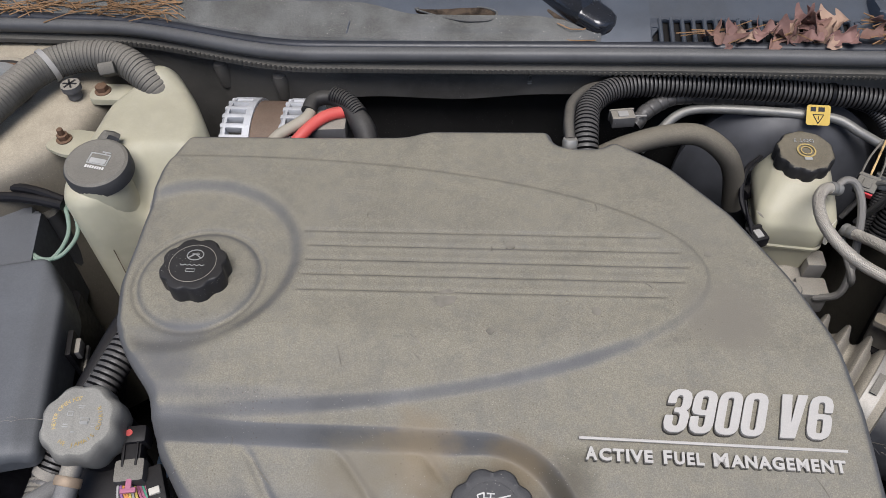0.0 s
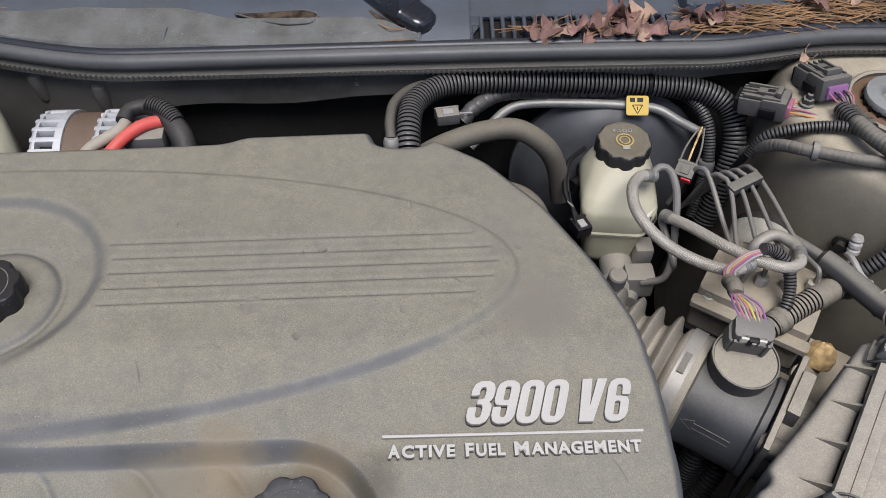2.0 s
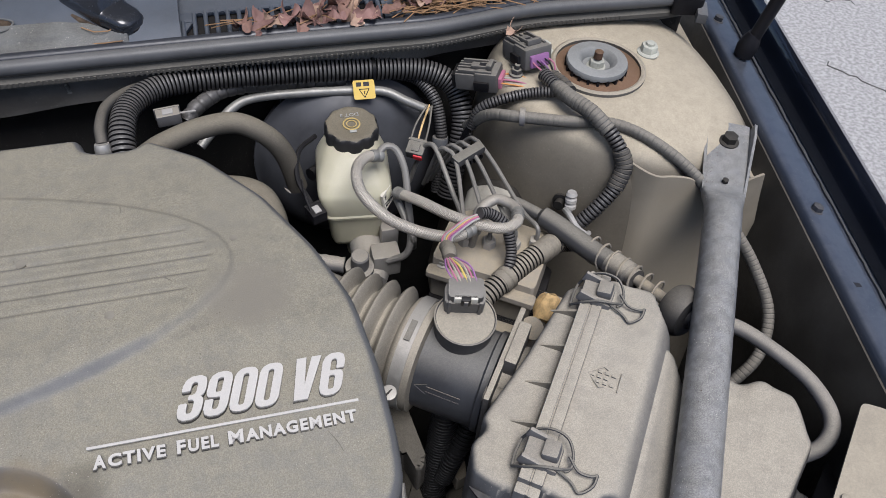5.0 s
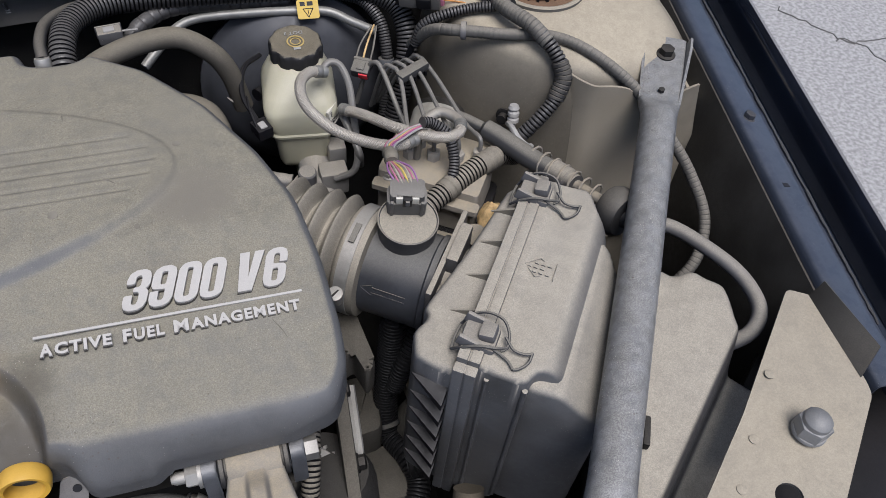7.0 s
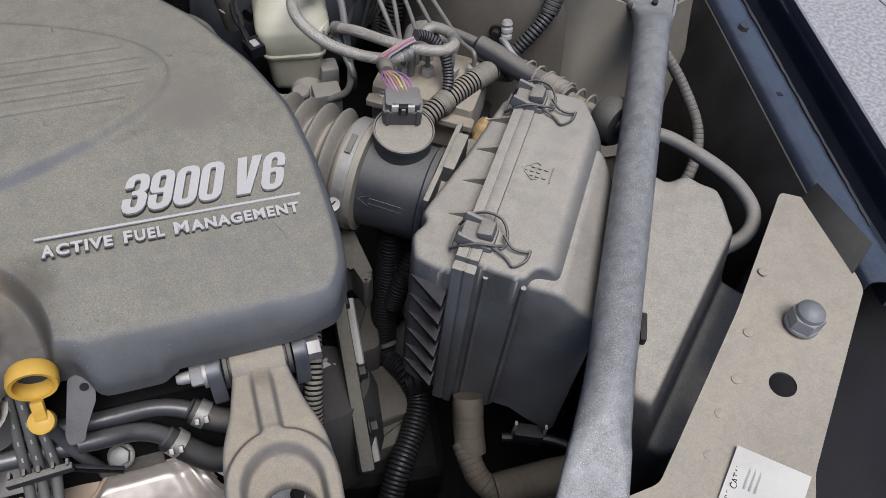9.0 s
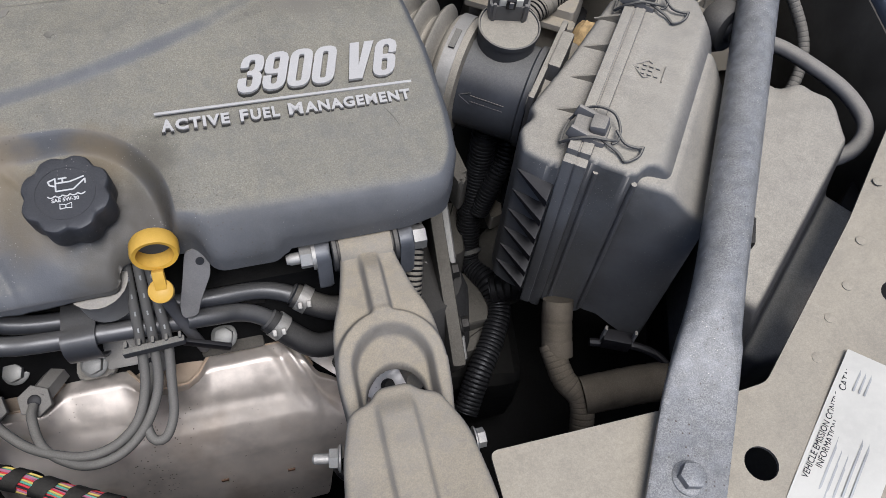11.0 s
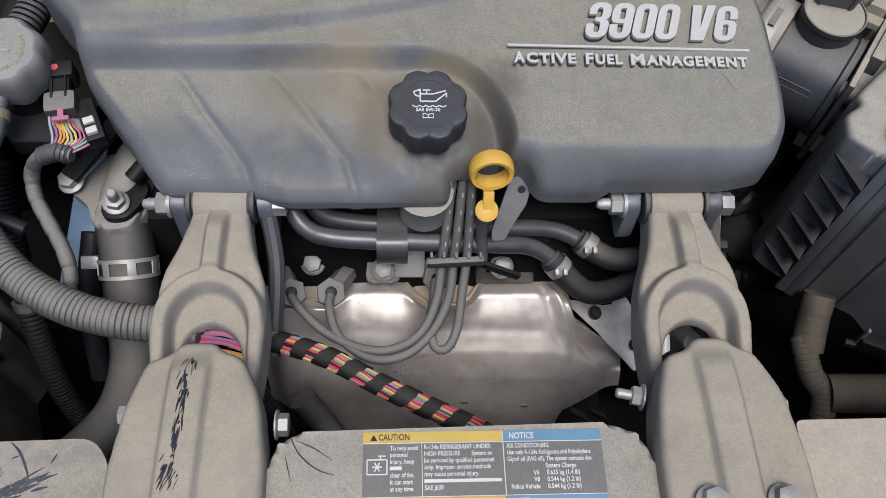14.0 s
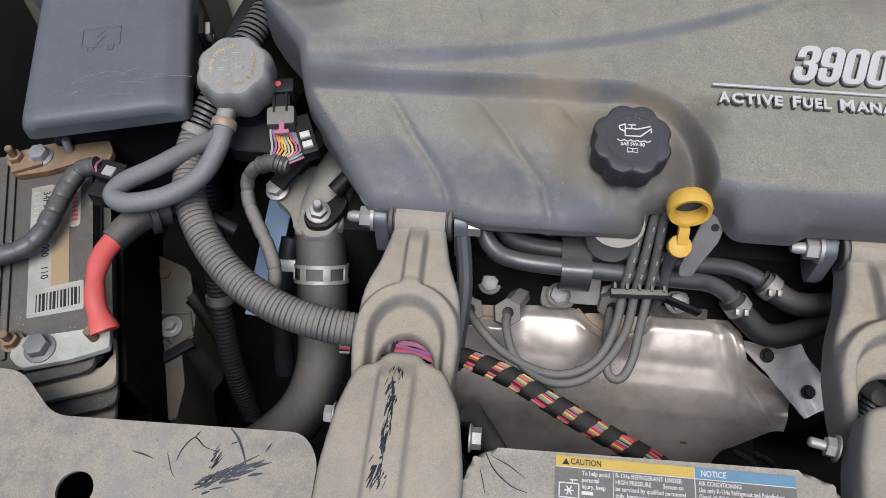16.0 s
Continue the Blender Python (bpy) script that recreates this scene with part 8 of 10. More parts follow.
part("tube_tab", prism(rounded([(-0.004, -0.022), (0.008, -0.022), (0.012, -0.012), (0.026, 0.010), (0.030, 0.028), (0.022, 0.036), (0.012, 0.034), (0.004, 0.010), (-0.004, -0.012)], 0.004), 0, 0.0025, 0.0, plane_frame((0.060, 0.176, 0.765), (1, 0.1, 0), (0.0, 0.55, 0.83))), GREYPL, dip, "flat grey tab with a hole")
part("tab_hole", lathe([(0.0034, 0), (0.0034, 0.0008)], Vector((0.060, 0.176, 0.765)) + 0.020 * Vector((1, 0.1, 0)) + 0.024 * Vector((0, 0.55, 0.83)) + 0.0025 * Vector((0.08, -0.83, 0.55)), (0.08, -0.83, 0.55), 16), DARKINK, dip)

# plug leads
LEADGREY = mat("dusty_lead_silicone", (0.100, 0.096, 0.088), 0.65, dust=0.55, dirt=(0.235, 0.22, 0.185), vary=0.15)
BOOT = mat("grey_boot_shell", (0.145, 0.138, 0.125), 0.75, dust=0.5, dirt=(0.27, 0.25, 0.21), vary=0.2)
comb2 = thing("lead_separator", (0.03, 0.162, 0.70), "grey plastic comb separating the plug leads", "clip")
part("comb", box((0.028, 0.155, 0.7225), (0.050, 0.006, 0.0085), rz(3), 0.0015), CAPGREY, comb2)
for k in range(5):
    part("tooth", box((0.0065 + 0.0108 * k, 0.159, 0.7255), (0.0028, 0.006, 0.0065), None, 0.001), CAPGREY, comb2)
part("comb_arm", box((0.068, 0.156, 0.706), (0.040, 0.004, 0.009), rz(-12) @ ry(18), 0.001), BLACK, comb2)
LEADS = (
    [(0.026, 0.210, 0.800), (0.023, 0.200, 0.780), (0.019, 0.176, 0.742), (0.016, 0.161, 0.716), (0.012, 0.136, 0.692), (0.000, 0.112, 0.676), (-0.022, 0.098, 0.668), (-0.050, 0.096, 0.667), (-0.085, 0.110, 0.669), (-0.110, 0.132, 0.672), (-0.122, 0.150, 0.668)],
    [(0.034, 0.210, 0.800), (0.032, 0.200, 0.782), (0.029, 0.176, 0.744), (0.0265, 0.161, 0.717), (0.022, 0.134, 0.690), (0.006, 0.108, 0.673), (-0.018, 0.091, 0.665), (-0.048, 0.089, 0.664), (-0.076, 0.108, 0.668), (-0.086, 0.136, 0.670), (-0.086, 0.150, 0.667)],
    [(0.041, 0.210, 0.800), (0.040, 0.200, 0.782), (0.039, 0.176, 0.745), (0.038, 0.161, 0.718), (0.034, 0.136, 0.694), (0.030, 0.112, 0.676), (0.021, 0.096, 0.669), (0.010, 0.098, 0.668), (0.006, 0.120, 0.672), (0.010, 0.150, 0.66), (0.012, 0.17, 0.665)],
)
for pts in LEADS:
    e = thing("plug_lead", tuple(pts[-1]), "dusty grey ignition lead running to a spark plug boot", "ignition lead", "ignition leads")
    part("lead", tube(pts, 0.0042, 12, 0.003), LEADGREY, e)
    line = even(spline(pts, 0.002), 0.016)
    for k in range(1, 6):
        p, q = line[k], line[k + 1]
        side = Vector((0.15, -0.8, 0.55)).normalized()
        m = plane_frame(p + side * 0.0043, (q - p), (0.9, 0.2, 0.1))
        bars("lead_print", [(0, 0, 0.004, 0.0013)], m, GREYINK, e, 0.0004)


def boot(at, axis, up, label):
    e = thing("spark_plug_boot", at, label, "spark plug boot", "spark plug boots")
    part("hex_shell", add_prism(bmesh.new(), hexagon(0.0145, 20), axis_frame(at, axis), -0.005, 0.005, 0.0015), BOOT, e, "hexagonal heat shell")
    part("sleeve", add_prism(bmesh.new(), hexagon(0.0100, 12), axis_frame(Vector(at), Vector(up)), 0.002, 0.062, 0.0015), BOOT, e)
    part("lead_hole", lathe([(0.0052, 0.004), (0.0056, 0.0056), (0.0046, 0.006)], at, axis, 16), BLACK, e)


boot((-0.123, 0.156, 0.662), (0.16, -0.36, 0.92), (-0.35, 0.90, -0.42), "grey hexagonal spark plug boot above the heat shield")
boot((-0.086, 0.156, 0.662), (0.12, -0.36, 0.92), (0.36, 0.84, -0.46), "grey hexagonal spark plug boot beside the coolant pipes")
boot((0.014, 0.172, 0.664), (0.0, -0.70, 0.60), (0.3, 0.9, 0.1), "grey spark plug boot behind the leads")

CLOTHBLACK = mat("black_cloth_tape", (0.010, 0.010, 0.010), 0.7, dust=0.10, vary=0.4, scale=200, bump=0.6, spec=0.15)
# coloured harness wound with black tape
har = thing("colour_harness", (0.04, 0.02, 0.62), "bundle of coloured wires spiral-wrapped in black tape", "wire harness")
HP = [(-0.235, 0.098, 0.688), (-0.200, 0.097, 0.692), (-0.160, 0.095, 0.698), (-0.125, 0.089, 0.703), (-0.082, 0.072, 0.710), (-0.038, 0.047, 0.712), (0.000, 0.029, 0.708), (0.038, 0.014, 0.699), (0.080, -0.006, 0.685)]
hl = even(spline(HP, 0.002), 0.003)
side = None
frames = []
for i, p in enumerate(hl):
    t = (hl[min(len(hl) - 1, i + 1)] - hl[max(0, i - 1)]).normalized()
    side = (side - t * side.dot(t)).normalized() if side is not None else t.orthogonal().normalized()
    frames.append((p, side.copy(), t.cross(side)))
COLS = (WIRERED, WIRERED, WIREPINK, WIREORANGE, WIREGREEN, DARKINK, WIREGREEN, WIRERED, COPPER, WIREPINK, WIRERED, WIREGREY, WIREYEL)
rnd = random.Random(17)
for k in range(30):
    lay, ph = 0.0070 + rnd.uniform(-0.0008, 0.0008), rnd.uniform(0, 6.3)
    pts = []
    for i, (p, s, u) in enumerate(frames):
        a = 2 * math.pi * k / 30 + i * 0.022 + 0.10 * math.sin(i * 0.13 + ph)
        pts.append(p + (s * math.cos(a) + u * math.sin(a)) * (lay + 0.0005 * math.sin(i * 0.21 + 2 * ph)))
    part("wire", sweep(bmesh.new(), pts, 0.00092, 5), COLS[(k * 5 + k // 13) % len(COLS)], har)
part("core", sweep(bmesh.new(), hl, 0.0062, 10), DARKINK, har)
for q, ink in enumerate((WIREPURPLE, WIREPINK, WIREPINK, WIREPURPLE, WIRERED, WIREPINK, WIREORANGE, WIREYEL)):
    o = Vector((0, -0.0026 * (q - 3.5), -0.0012 * abs(q - 3.5) + 0.0014 * (q % 2)))
    part("loose_wire", tube([Vector((-0.198, 0.078, 0.738)) + o, Vector((-0.180, 0.0745, 0.747)) + o, Vector((-0.160, 0.070 + 0.0012 * (q % 3), 0.7505)) + o, Vector((-0.140, 0.066, 0.747)) + o, Vector((-0.126, 0.064, 0.738)) + o], 0.0015, 6, 0.004), ink, har)
part("tape_end", wound([(-0.200, 0.080, 0.736), (-0.184, 0.0755, 0.7445), (-0.176, 0.0735, 0.747)], 0.0095, 0.004, 0.0004, 14, seed=52), LOOM, har, "black tape end")
bm = bmesh.new()
prev = None
for i in range(16, len(frames) * 4 - 4):
    p, s, u = frames[min(len(frames) - 1, i // 4)]
    pn = frames[min(len(frames) - 1, i // 4 + 1)][0]
    p = p + (pn - p) * ((i % 4) / 4)
    t = u.cross(s).normalized() * -1
    a = -2 * math.pi * i * 0.003 / 4 / 0.0235 + 0.25 * math.sin(i * 0.05)
    out = s * math.cos(a) + u * math.sin(a)
    half = 0.0068 + 0.0007 * math.sin(i * 0.31) + 0.0005 * math.sin(i * 1.3)
    row = [bm.verts.new(p + out * (0.0094 + 0.0002 * math.sin(i * 1.9 + w * 400)) + t * w) for w in (-half, -half * 0.4, half * 0.3, half)]
    if prev:
        for w in range(3):
            bm.faces.new((prev[w], prev[w + 1], row[w + 1], row[w]))
    prev = row
part("tape_spiral", thicken(bm, 0.0004), CLOTHBLACK, har, "black spiral cloth tape", sharp=60)
part("tape_sleeve", wound([(-0.20, 0.097, 0.692), (-0.19, 0.097, 0.694)], 0.0100, 0.01, 0.0005, 14), BLACKCLEAN, har)
part("cable_tie", ring_lathe([(0.0102, -0.002), (0.0112, -0.002), (0.0112, 0.002), (0.0102, 0.002)], (-0.138, 0.092, 0.701), (1, -0.2, 0.1), 20), WIREGREY, har, "pale cable tie")

# low things in front of the engine
e = thing("lower_hose", (-0.08, 0.02, 0.5), "dark rubber elbow low between engine and radiator", "hose")
part("hose", tube([(-0.115, 0.075, 0.60), (-0.098, 0.060, 0.575), (-0.082, 0.040, 0.56), (-0.07, 0.0, 0.55)], 0.013, 14), RUBBER, e)
e = thing("lower_pipe", (-0.13, 0.04, 0.52), "ribbed black pipe low in the bay", "pipe")
part("pipe", wound([(-0.165, 0.09, 0.62), (-0.140, 0.060, 0.58), (-0.120, 0.03, 0.545), (-0.10, 0.0, 0.53)], 0.009, 0.006, 0.001, 12, seed=21), BLACK, e)
e = thing("radiator_fan_shroud", (0.05, -0.03, 0.30), "black plastic radiator fan shroud below the support", "shroud")
part("shroud", box((0.02, -0.060, 0.45), (0.72, 0.03, 0.34), None, 0.008), BLACK, e)
for x in (0.175, 0.155):
    part("wire", tube([(x, 0.075, 0.55), (x + 0.004, 0.055, 0.585), (x + 0.02, 0.04, 0.57), (x + 0.03, 0.01, 0.55)], 0.0035, 8), BLACK, e)
bolt("stud", (0.160, 0.014, 0.768), (-1, 0.2, 0), 0.014, cr, STEEL, stud=0.012)


# ---- fuse box, battery and hoses on the passenger side ----
FB = Matrix.Translation((-0.484, 0.322, 0.0)) @ rz(14).to_4x4()
fuse = thing("fuse_box", tuple(FB @ Vector((0, 0, 0.60))), "dusty black plastic under-hood fuse box with moulded symbol", "fuse box")


def fuse_top(x, y):
    return 0.812 - 0.006 * sstep((np.abs(x) - 0.055) / 0.02) - 0.004 * sstep((-0.06 - y) / 0.02)


fl = moulding("lid", rounded([(-0.074, -0.076), (0.078, -0.076), (0.078, 0.100), (0.060, 0.150), (-0.074, 0.150)], 0.010, 4), fuse_top, 0.003, 0.007, lambda x, y: 0.788 if y < -0.03 else 0.755, LIDBLUE, fuse, "scratched black lid")
fl.data.transform(FB)
part("base", prism(rounded([(-0.070, -0.050), (0.070, -0.050), (0.070, 0.150), (-0.070, 0.150)], 0.008), 0.60, 0.752, 0.003, FB), BLACK, fuse)
for y in (-0.02, 0.055):
    c = part("side_clip", box(FB @ Vector((0.082, y, 0.765)), (0.006, 0.030, 0.040), rz(14), 0.002), BLACK, fuse, "locking clip")
    part("clip_hook", box(FB @ Vector((0.087, y, 0.772)), (0.006, 0.018, 0.012), rz(14), 0.002), GREYPL, c)
    part("clip_frame", box(FB @ Vector((0.086, y, 0.750)), (0.003, 0.034, 0.006), rz(14), 0.001), GREYPL, c)
SYM = FB @ pose(-0.004, 0.020, 0.8122)
bm = bmesh.new()
for a, b in (((-0.018, -0.011), (0.018, -0.011)), ((0.018, -0.011), (0.018, 0.013)), ((0.018, 0.013), (-0.018, 0.013)), ((-0.018, 0.013), (-0.018, -0.011)), ((-0.012, -0.011), (-0.012, -0.017)), ((-0.007, -0.011), (-0.007, -0.017)), ((-0.012, -0.017), (-0.007, -0.017)), ((0.012, -0.011), (0.012, -0.017)), ((0.007, -0.011), (0.007, -0.017)), ((0.012, -0.017), (0.007, -0.017)), ((0.004, 0.010), (-0.006, 0.001)), ((-0.006, 0.001), (0.003, 0.001)), ((0.003, 0.001), (-0.004, -0.008))):
    sweep(bm, [SYM @ Vector((*a, 0)), SYM @ Vector((*b, 0))], 0.0006, 6)
part("moulded_symbol", bm, LIDBLUE, fuse, "raised lightning symbol")
rnd = random.Random(8)
bm = bmesh.new()
for k in range(16):
    x, y = rnd.uniform(-0.035, 0.060), rnd.uniform(-0.06, -0.022)
    a, L = rnd.uniform(-0.3, 0.5), rnd.uniform(0.008, 0.03)
    sweep(bm, [FB @ Vector((x + L * t * math.cos(a), y + L * t * math.sin(a) + 0.002 * math.sin(3 * t), 0.8119)) for t in (0, 0.33, 0.66, 1)], 0.00025, 5)
part("scratch", bm, GREYPL, fuse, "fine pale scratches")
e = thing("relay_cover", (-0.52, 0.50, 0.74), "black plastic cover behind the fuse box", "cover")
part("cover_shell", prism(rounded([(-0.085, -0.06), (0.052, -0.06), (0.052, 0.05), (-0.085, 0.05)], 0.012), 0.66, 0.800, 0.010, Matrix.Translation((-0.545, 0.500, 0)) @ rz(14).to_4x4()), LIDBLUE, e, "scuffed moulded shell")
part("cover_rim", prism(rounded([(-0.09, 0.045), (0.062, 0.045), (0.062, 0.078), (-0.09, 0.078)], 0.012), 0.68, 0.785, 0.006, Matrix.Translation((-0.545, 0.500, 0)) @ rz(14).to_4x4()), CAPGREY, e, "rear rim of the cover")
PALEGREEN = mat("faded_green_wire", (0.20, 0.30, 0.24), 0.6, dust=0.4, dirt=(0.26, 0.25, 0.20), vary=0.15, bump=0.0)
e = thing("green_lead", (-0.47, 0.50, 0.76), "faded green wires looping out of the fuse box", "wire")
for k in (0, 1):
    part("wire", tube([(-0.500, 0.500, 0.796), (-0.478, 0.488 - 0.004 * k, 0.797), (-0.456 - 0.006 * k, 0.490, 0.802), (-0.447 - 0.010 * k, 0.515, 0.806), (-0.458 - 0.008 * k, 0.540, 0.810), (-0.478, 0.556, 0.815)], 0.0022, 8), PALEGREEN, e)
e = thing("vacuum_hose", (-0.50, 0.55, 0.80), "two black rubber hoses crossing behind the fuse box", "hose")
for k in (0, 1):
    part("hose", tube([(-0.60, 0.565 - 0.014 * k, 0.818), (-0.54, 0.566 - 0.014 * k, 0.822), (-0.505, 0.562 - 0.012 * k, 0.822), (-0.470, 0.552 - 0.006 * k, 0.818)], 0.0055, 10), BLACK, e)
part("copper_end", lathe([(0.004, -0.004), (0.004, 0.008)], (-0.552, 0.568, 0.823), (1, 0, 0), 12), COPPER, e)

BT = Matrix.Translation((-0.535, 0.135, 0.0)) @ rz(19).to_4x4()
batt = thing("battery", tuple(BT @ Vector((0, 0, 0.585))), "grimy black car battery with paper label and corroded terminals", "battery")
part("case", prism(rounded([(-0.085, -0.112), (0.070, -0.112), (0.070, 0.122), (-0.085, 0.122)], 0.006), 0.585, 0.720, 0.002, BT), BLACK, batt)
part("lid", prism(rounded([(-0.085, -0.114), (0.068, -0.114), (0.068, 0.124), (-0.085, 0.124)], 0.008), 0.715, 0.737, 0.004, BT), BATTLID, batt, "dirt-specked dark lid")
part("lid_lip", prism(rounded([(-0.087, -0.117), (0.077, -0.117), (0.077, 0.126), (-0.087, 0.126)], 0.010), 0.704, 0.716, 0.003, BT), BATTLID, batt)
for k, (x1, y1, z1, mm) in enumerate(((0.066, -0.124, 0.728, BATTLID), (0.079, -0.137, 0.716, CASTDUST), (0.074, -0.148, 0.700, BATTLID), (0.066, -0.158, 0.684, CASTDUST))):
    part("case_step", prism(rounded([(-0.087, y1), (x1, y1), (x1, -0.085), (-0.087, -0.085)], 0.012), z1 - 0.0055, z1, 0.002, BT), mm, batt)
    part("case_groove", prism(rounded([(-0.085, y1 + 0.004), (x1 - 0.004, y1 + 0.004), (x1 - 0.004, -0.09), (-0.085, -0.09)], 0.010), z1 - 0.014, z1 - 0.0055, 0, BT), BLACK, batt)
for x in (-0.006, -0.014, -0.050):
    part("lid_rib", box(BT @ Vector((x, 0.005, 0.7385)), (0.0045, 0.215, 0.004), rz(19), 0.0015), BATTLID, batt)
LB = BT @ pose(0, 0, 0.7372)
lab = part("paper_label", prism(rounded([(0.011, -0.066), (0.060, -0.068), (0.060, -0.038), (0.031, -0.038), (0.031, 0.077), (0.011, 0.077)], 0.002), 0, 0.0004, 0, LB), LABELDIRTY, batt, "soiled white paper label")
part("label_band", prism([(0.031, -0.038), (0.047, -0.038), (0.047, 0.074), (0.031, 0.076)], 0, 0.0004, 0, LB), LABELTAN, batt, "tan strip of the label")
part("label_band", prism(rounded([(0.047, 0.022), (0.057, 0.022), (0.057, 0.072), (0.047, 0.072)], 0.004), 0, 0.0005, 0, LB), LABELDIRTY, batt)
bars("label_print", [(0.052, 0.030 + 0.005 * k, 0.0055, 0.0032) for k in range(8)], LB @ pose(0, 0, 0.0004), LABELRED, batt)
bars("label_print", [(0.019 + 0.0031 * k, -0.053, 0.0009 + 0.0008 * (k % 3), 0.018) for k in range(13)], LB @ pose(0, 0, 0.0003), DARKINK, batt)
bars("label_print", [(0.016, 0.070 - 0.006 * k, 0.005, 0.0010) for k in range(9)], LB @ pose(0, 0, 0.0003), GREYINK, batt)
bars("label_print", [(0.022 + 0.003 * k, -0.0645, 0.0016, 0.0016) for k in range(11)], LB @ pose(0, 0, 0.0003), GREYINK, batt)
text("label_number", "34FT-2", 0.0095, LB @ pose(0.025, 0.056, 0.0005, 0, 0, -90), DARKINK, batt, 0.0003)
text("label_number", "1000", 0.0095, LB @ pose(0.025, 0.004, 0.0005, 0, 0, -90), DARKINK, batt, 0.0003)
text("label_number", "110", 0.0095, LB @ pose(0.025, -0.022, 0.0005, 0, 0, -90), DARKINK, batt, 0.0003)
tp = thing("battery_terminal", tuple(BT @ Vector((0.0, 0.105, 0.737))), "rust-crusted positive battery terminal clamp", "terminal", "battery terminals")
part("clamp_plate", prism(rounded([(-0.004, 0.090), (0.030, 0.088), (0.060, 0.092), (0.085, 0.084), (0.092, 0.096), (0.086, 0.116), (0.030, 0.122), (-0.003, 0.120)], 0.006), 0.7375, 0.745, 0.002, BT), CRUST, tp)
bolt("terminal_bolt", tuple(BT @ Vector((0.022, 0.107, 0.745))), (0, 0, 1), 0.0165, tp, ZINCDULL)
bolt("stud", tuple(BT @ Vector((-0.002, 0.112, 0.742))), (0, 0, 1), 0.0135, tp, CRUST, stud=0.012)
part("post", lathe([(0.0042, 0), (0.0042, 0.014), (0.003, 0.016)], BT @ Vector((0.049, 0.108, 0.744)), (0.1, 0.2, 1), n=12), STEEL, tp, "bare pale metal post")
part("clamp_ear", box(BT @ Vector((0.010, 0.098, 0.746)), (0.030, 0.009, 0.006), rz(25), 0.002), CRUST, tp)
tn = thing("battery_terminal", tuple(BT @ Vector((0.04, -0.10, 0.737))), "pale corroded strap clamp on the battery post", "terminal", "battery terminals")
part("strap", prism(rounded([(0.000, -0.101), (0.010, -0.116), (0.050, -0.118), (0.084, -0.115), (0.085, -0.093), (0.056, -0.092), (0.034, -0.090), (0.012, -0.086)], 0.004), 0.7375, 0.744, 0.002, BT), PALECLAMP, tn, "chalky pale strap")
bolt("terminal_bolt", tuple(BT @ Vector((0.027, -0.102, 0.744))), (0, 0, 1), 0.0185, tn, ZINCDULL)
bolt("stud", tuple(BT @ Vector((0.003, -0.089, 0.742))), (0, 0, 1), 0.0135, tn, CRUST, stud=0.010)
part("rust_stud", lathe([(0.0042, 0), (0.0045, 0.012), (0.003, 0.014)], BT @ Vector((0.072, -0.103, 0.744)), (-0.1, 0.1, 1), n=12), CRUST, tn)
e = thing("battery_cable", (-0.43, 0.14, 0.72), "red sleeved battery cable ending in a black boot", "cable")
part("red_sleeve", tube([(-0.4245, 0.066, 0.748), (-0.430, 0.076, 0.753), (-0.437, 0.090, 0.758), (-0.4425, 0.112, 0.761), (-0.443, 0.132, 0.761), (-0.4375, 0.152, 0.760)], lambda run, s: 0.0130 - 0.0042 * smooth01(s * 5) - 0.0010 * smooth01((s - 0.42) * 30) + 0.0016 * smooth01((s - 0.5) * 5), 18), REDCABLE, e, "bright red sleeve")
part("black_boot", tube([(-0.439, 0.147, 0.760), (-0.432, 0.160, 0.760), (-0.424, 0.172, 0.759), (-0.413, 0.181, 0.757), (-0.400, 0.188, 0.754)], lambda run, s: 0.0118 + 0.0012 * smooth01(s * 3), 18), RUBBER, e, "black rubber boot")
part("boot_ring", ring_lathe([(0.0125, -0.004), (0.0185, -0.003), (0.0185, 0.003), (0.0125, 0.004)], (-0.414, 0.180, 0.757), (0.75, 0.55, -0.2), 24), RUBBER, e, "flared ring of the boot")
part("cable", tube([(-0.404, 0.186, 0.755), (-0.390, 0.190, 0.750), (-0.370, 0.190, 0.742), (-0.345, 0.185, 0.73)], 0.0075, 12), BLACK, e)
e = thing("taped_cable", (-0.50, 0.11, 0.75), "thick black taped cable lying over the battery", "cable")
part("cable", wound([(-0.60, 0.100, 0.755), (-0.545, 0.122, 0.757), (-0.520, 0.134, 0.757), (-0.508, 0.150, 0.758), (-0.504, 0.170, 0.759), (-0.501, 0.196, 0.760), (-0.493, 0.218, 0.763), (-0.474, 0.222, 0.768)], 0.0088, 0.016, 0.0006, 14, seed=31), LOOM, e)
e = plug("sensor_plug_small", (-0.452, 0.208, 0.775), (0.024, 0.020, 0.016), rz(-12), "black plug with pale latch beside the battery", (WIREPINK, WIREPURPLE), (-0.470, 0.228, 0.768), lock=None, body_mat=BLACK)
part("plug_foot", box((-0.451, 0.194, 0.764), (0.038, 0.022, 0.020), rz(-8), 0.003), BLACK, e)
solid("battery_tray_wall", box(tuple(BT @ Vector((0.078, 0.0, 0.630))), (0.005, 0.25, 0.13), rz(19), 0.001), DEEP, "black battery tray side wall", "tray", kind="structure")
MOUNTCAST = mat("oily_tan_casting", (0.075, 0.068, 0.055), 0.7, dust=0.6, dirt=(0.165, 0.148, 0.112), vary=0.35, scale=40, bump=0.6, cling=0.2, mottle=0.6)
mt = thing("mount_bracket", (-0.44, 0.14, 0.45), "tan dusty cast mounting bracket with bolt", "bracket")
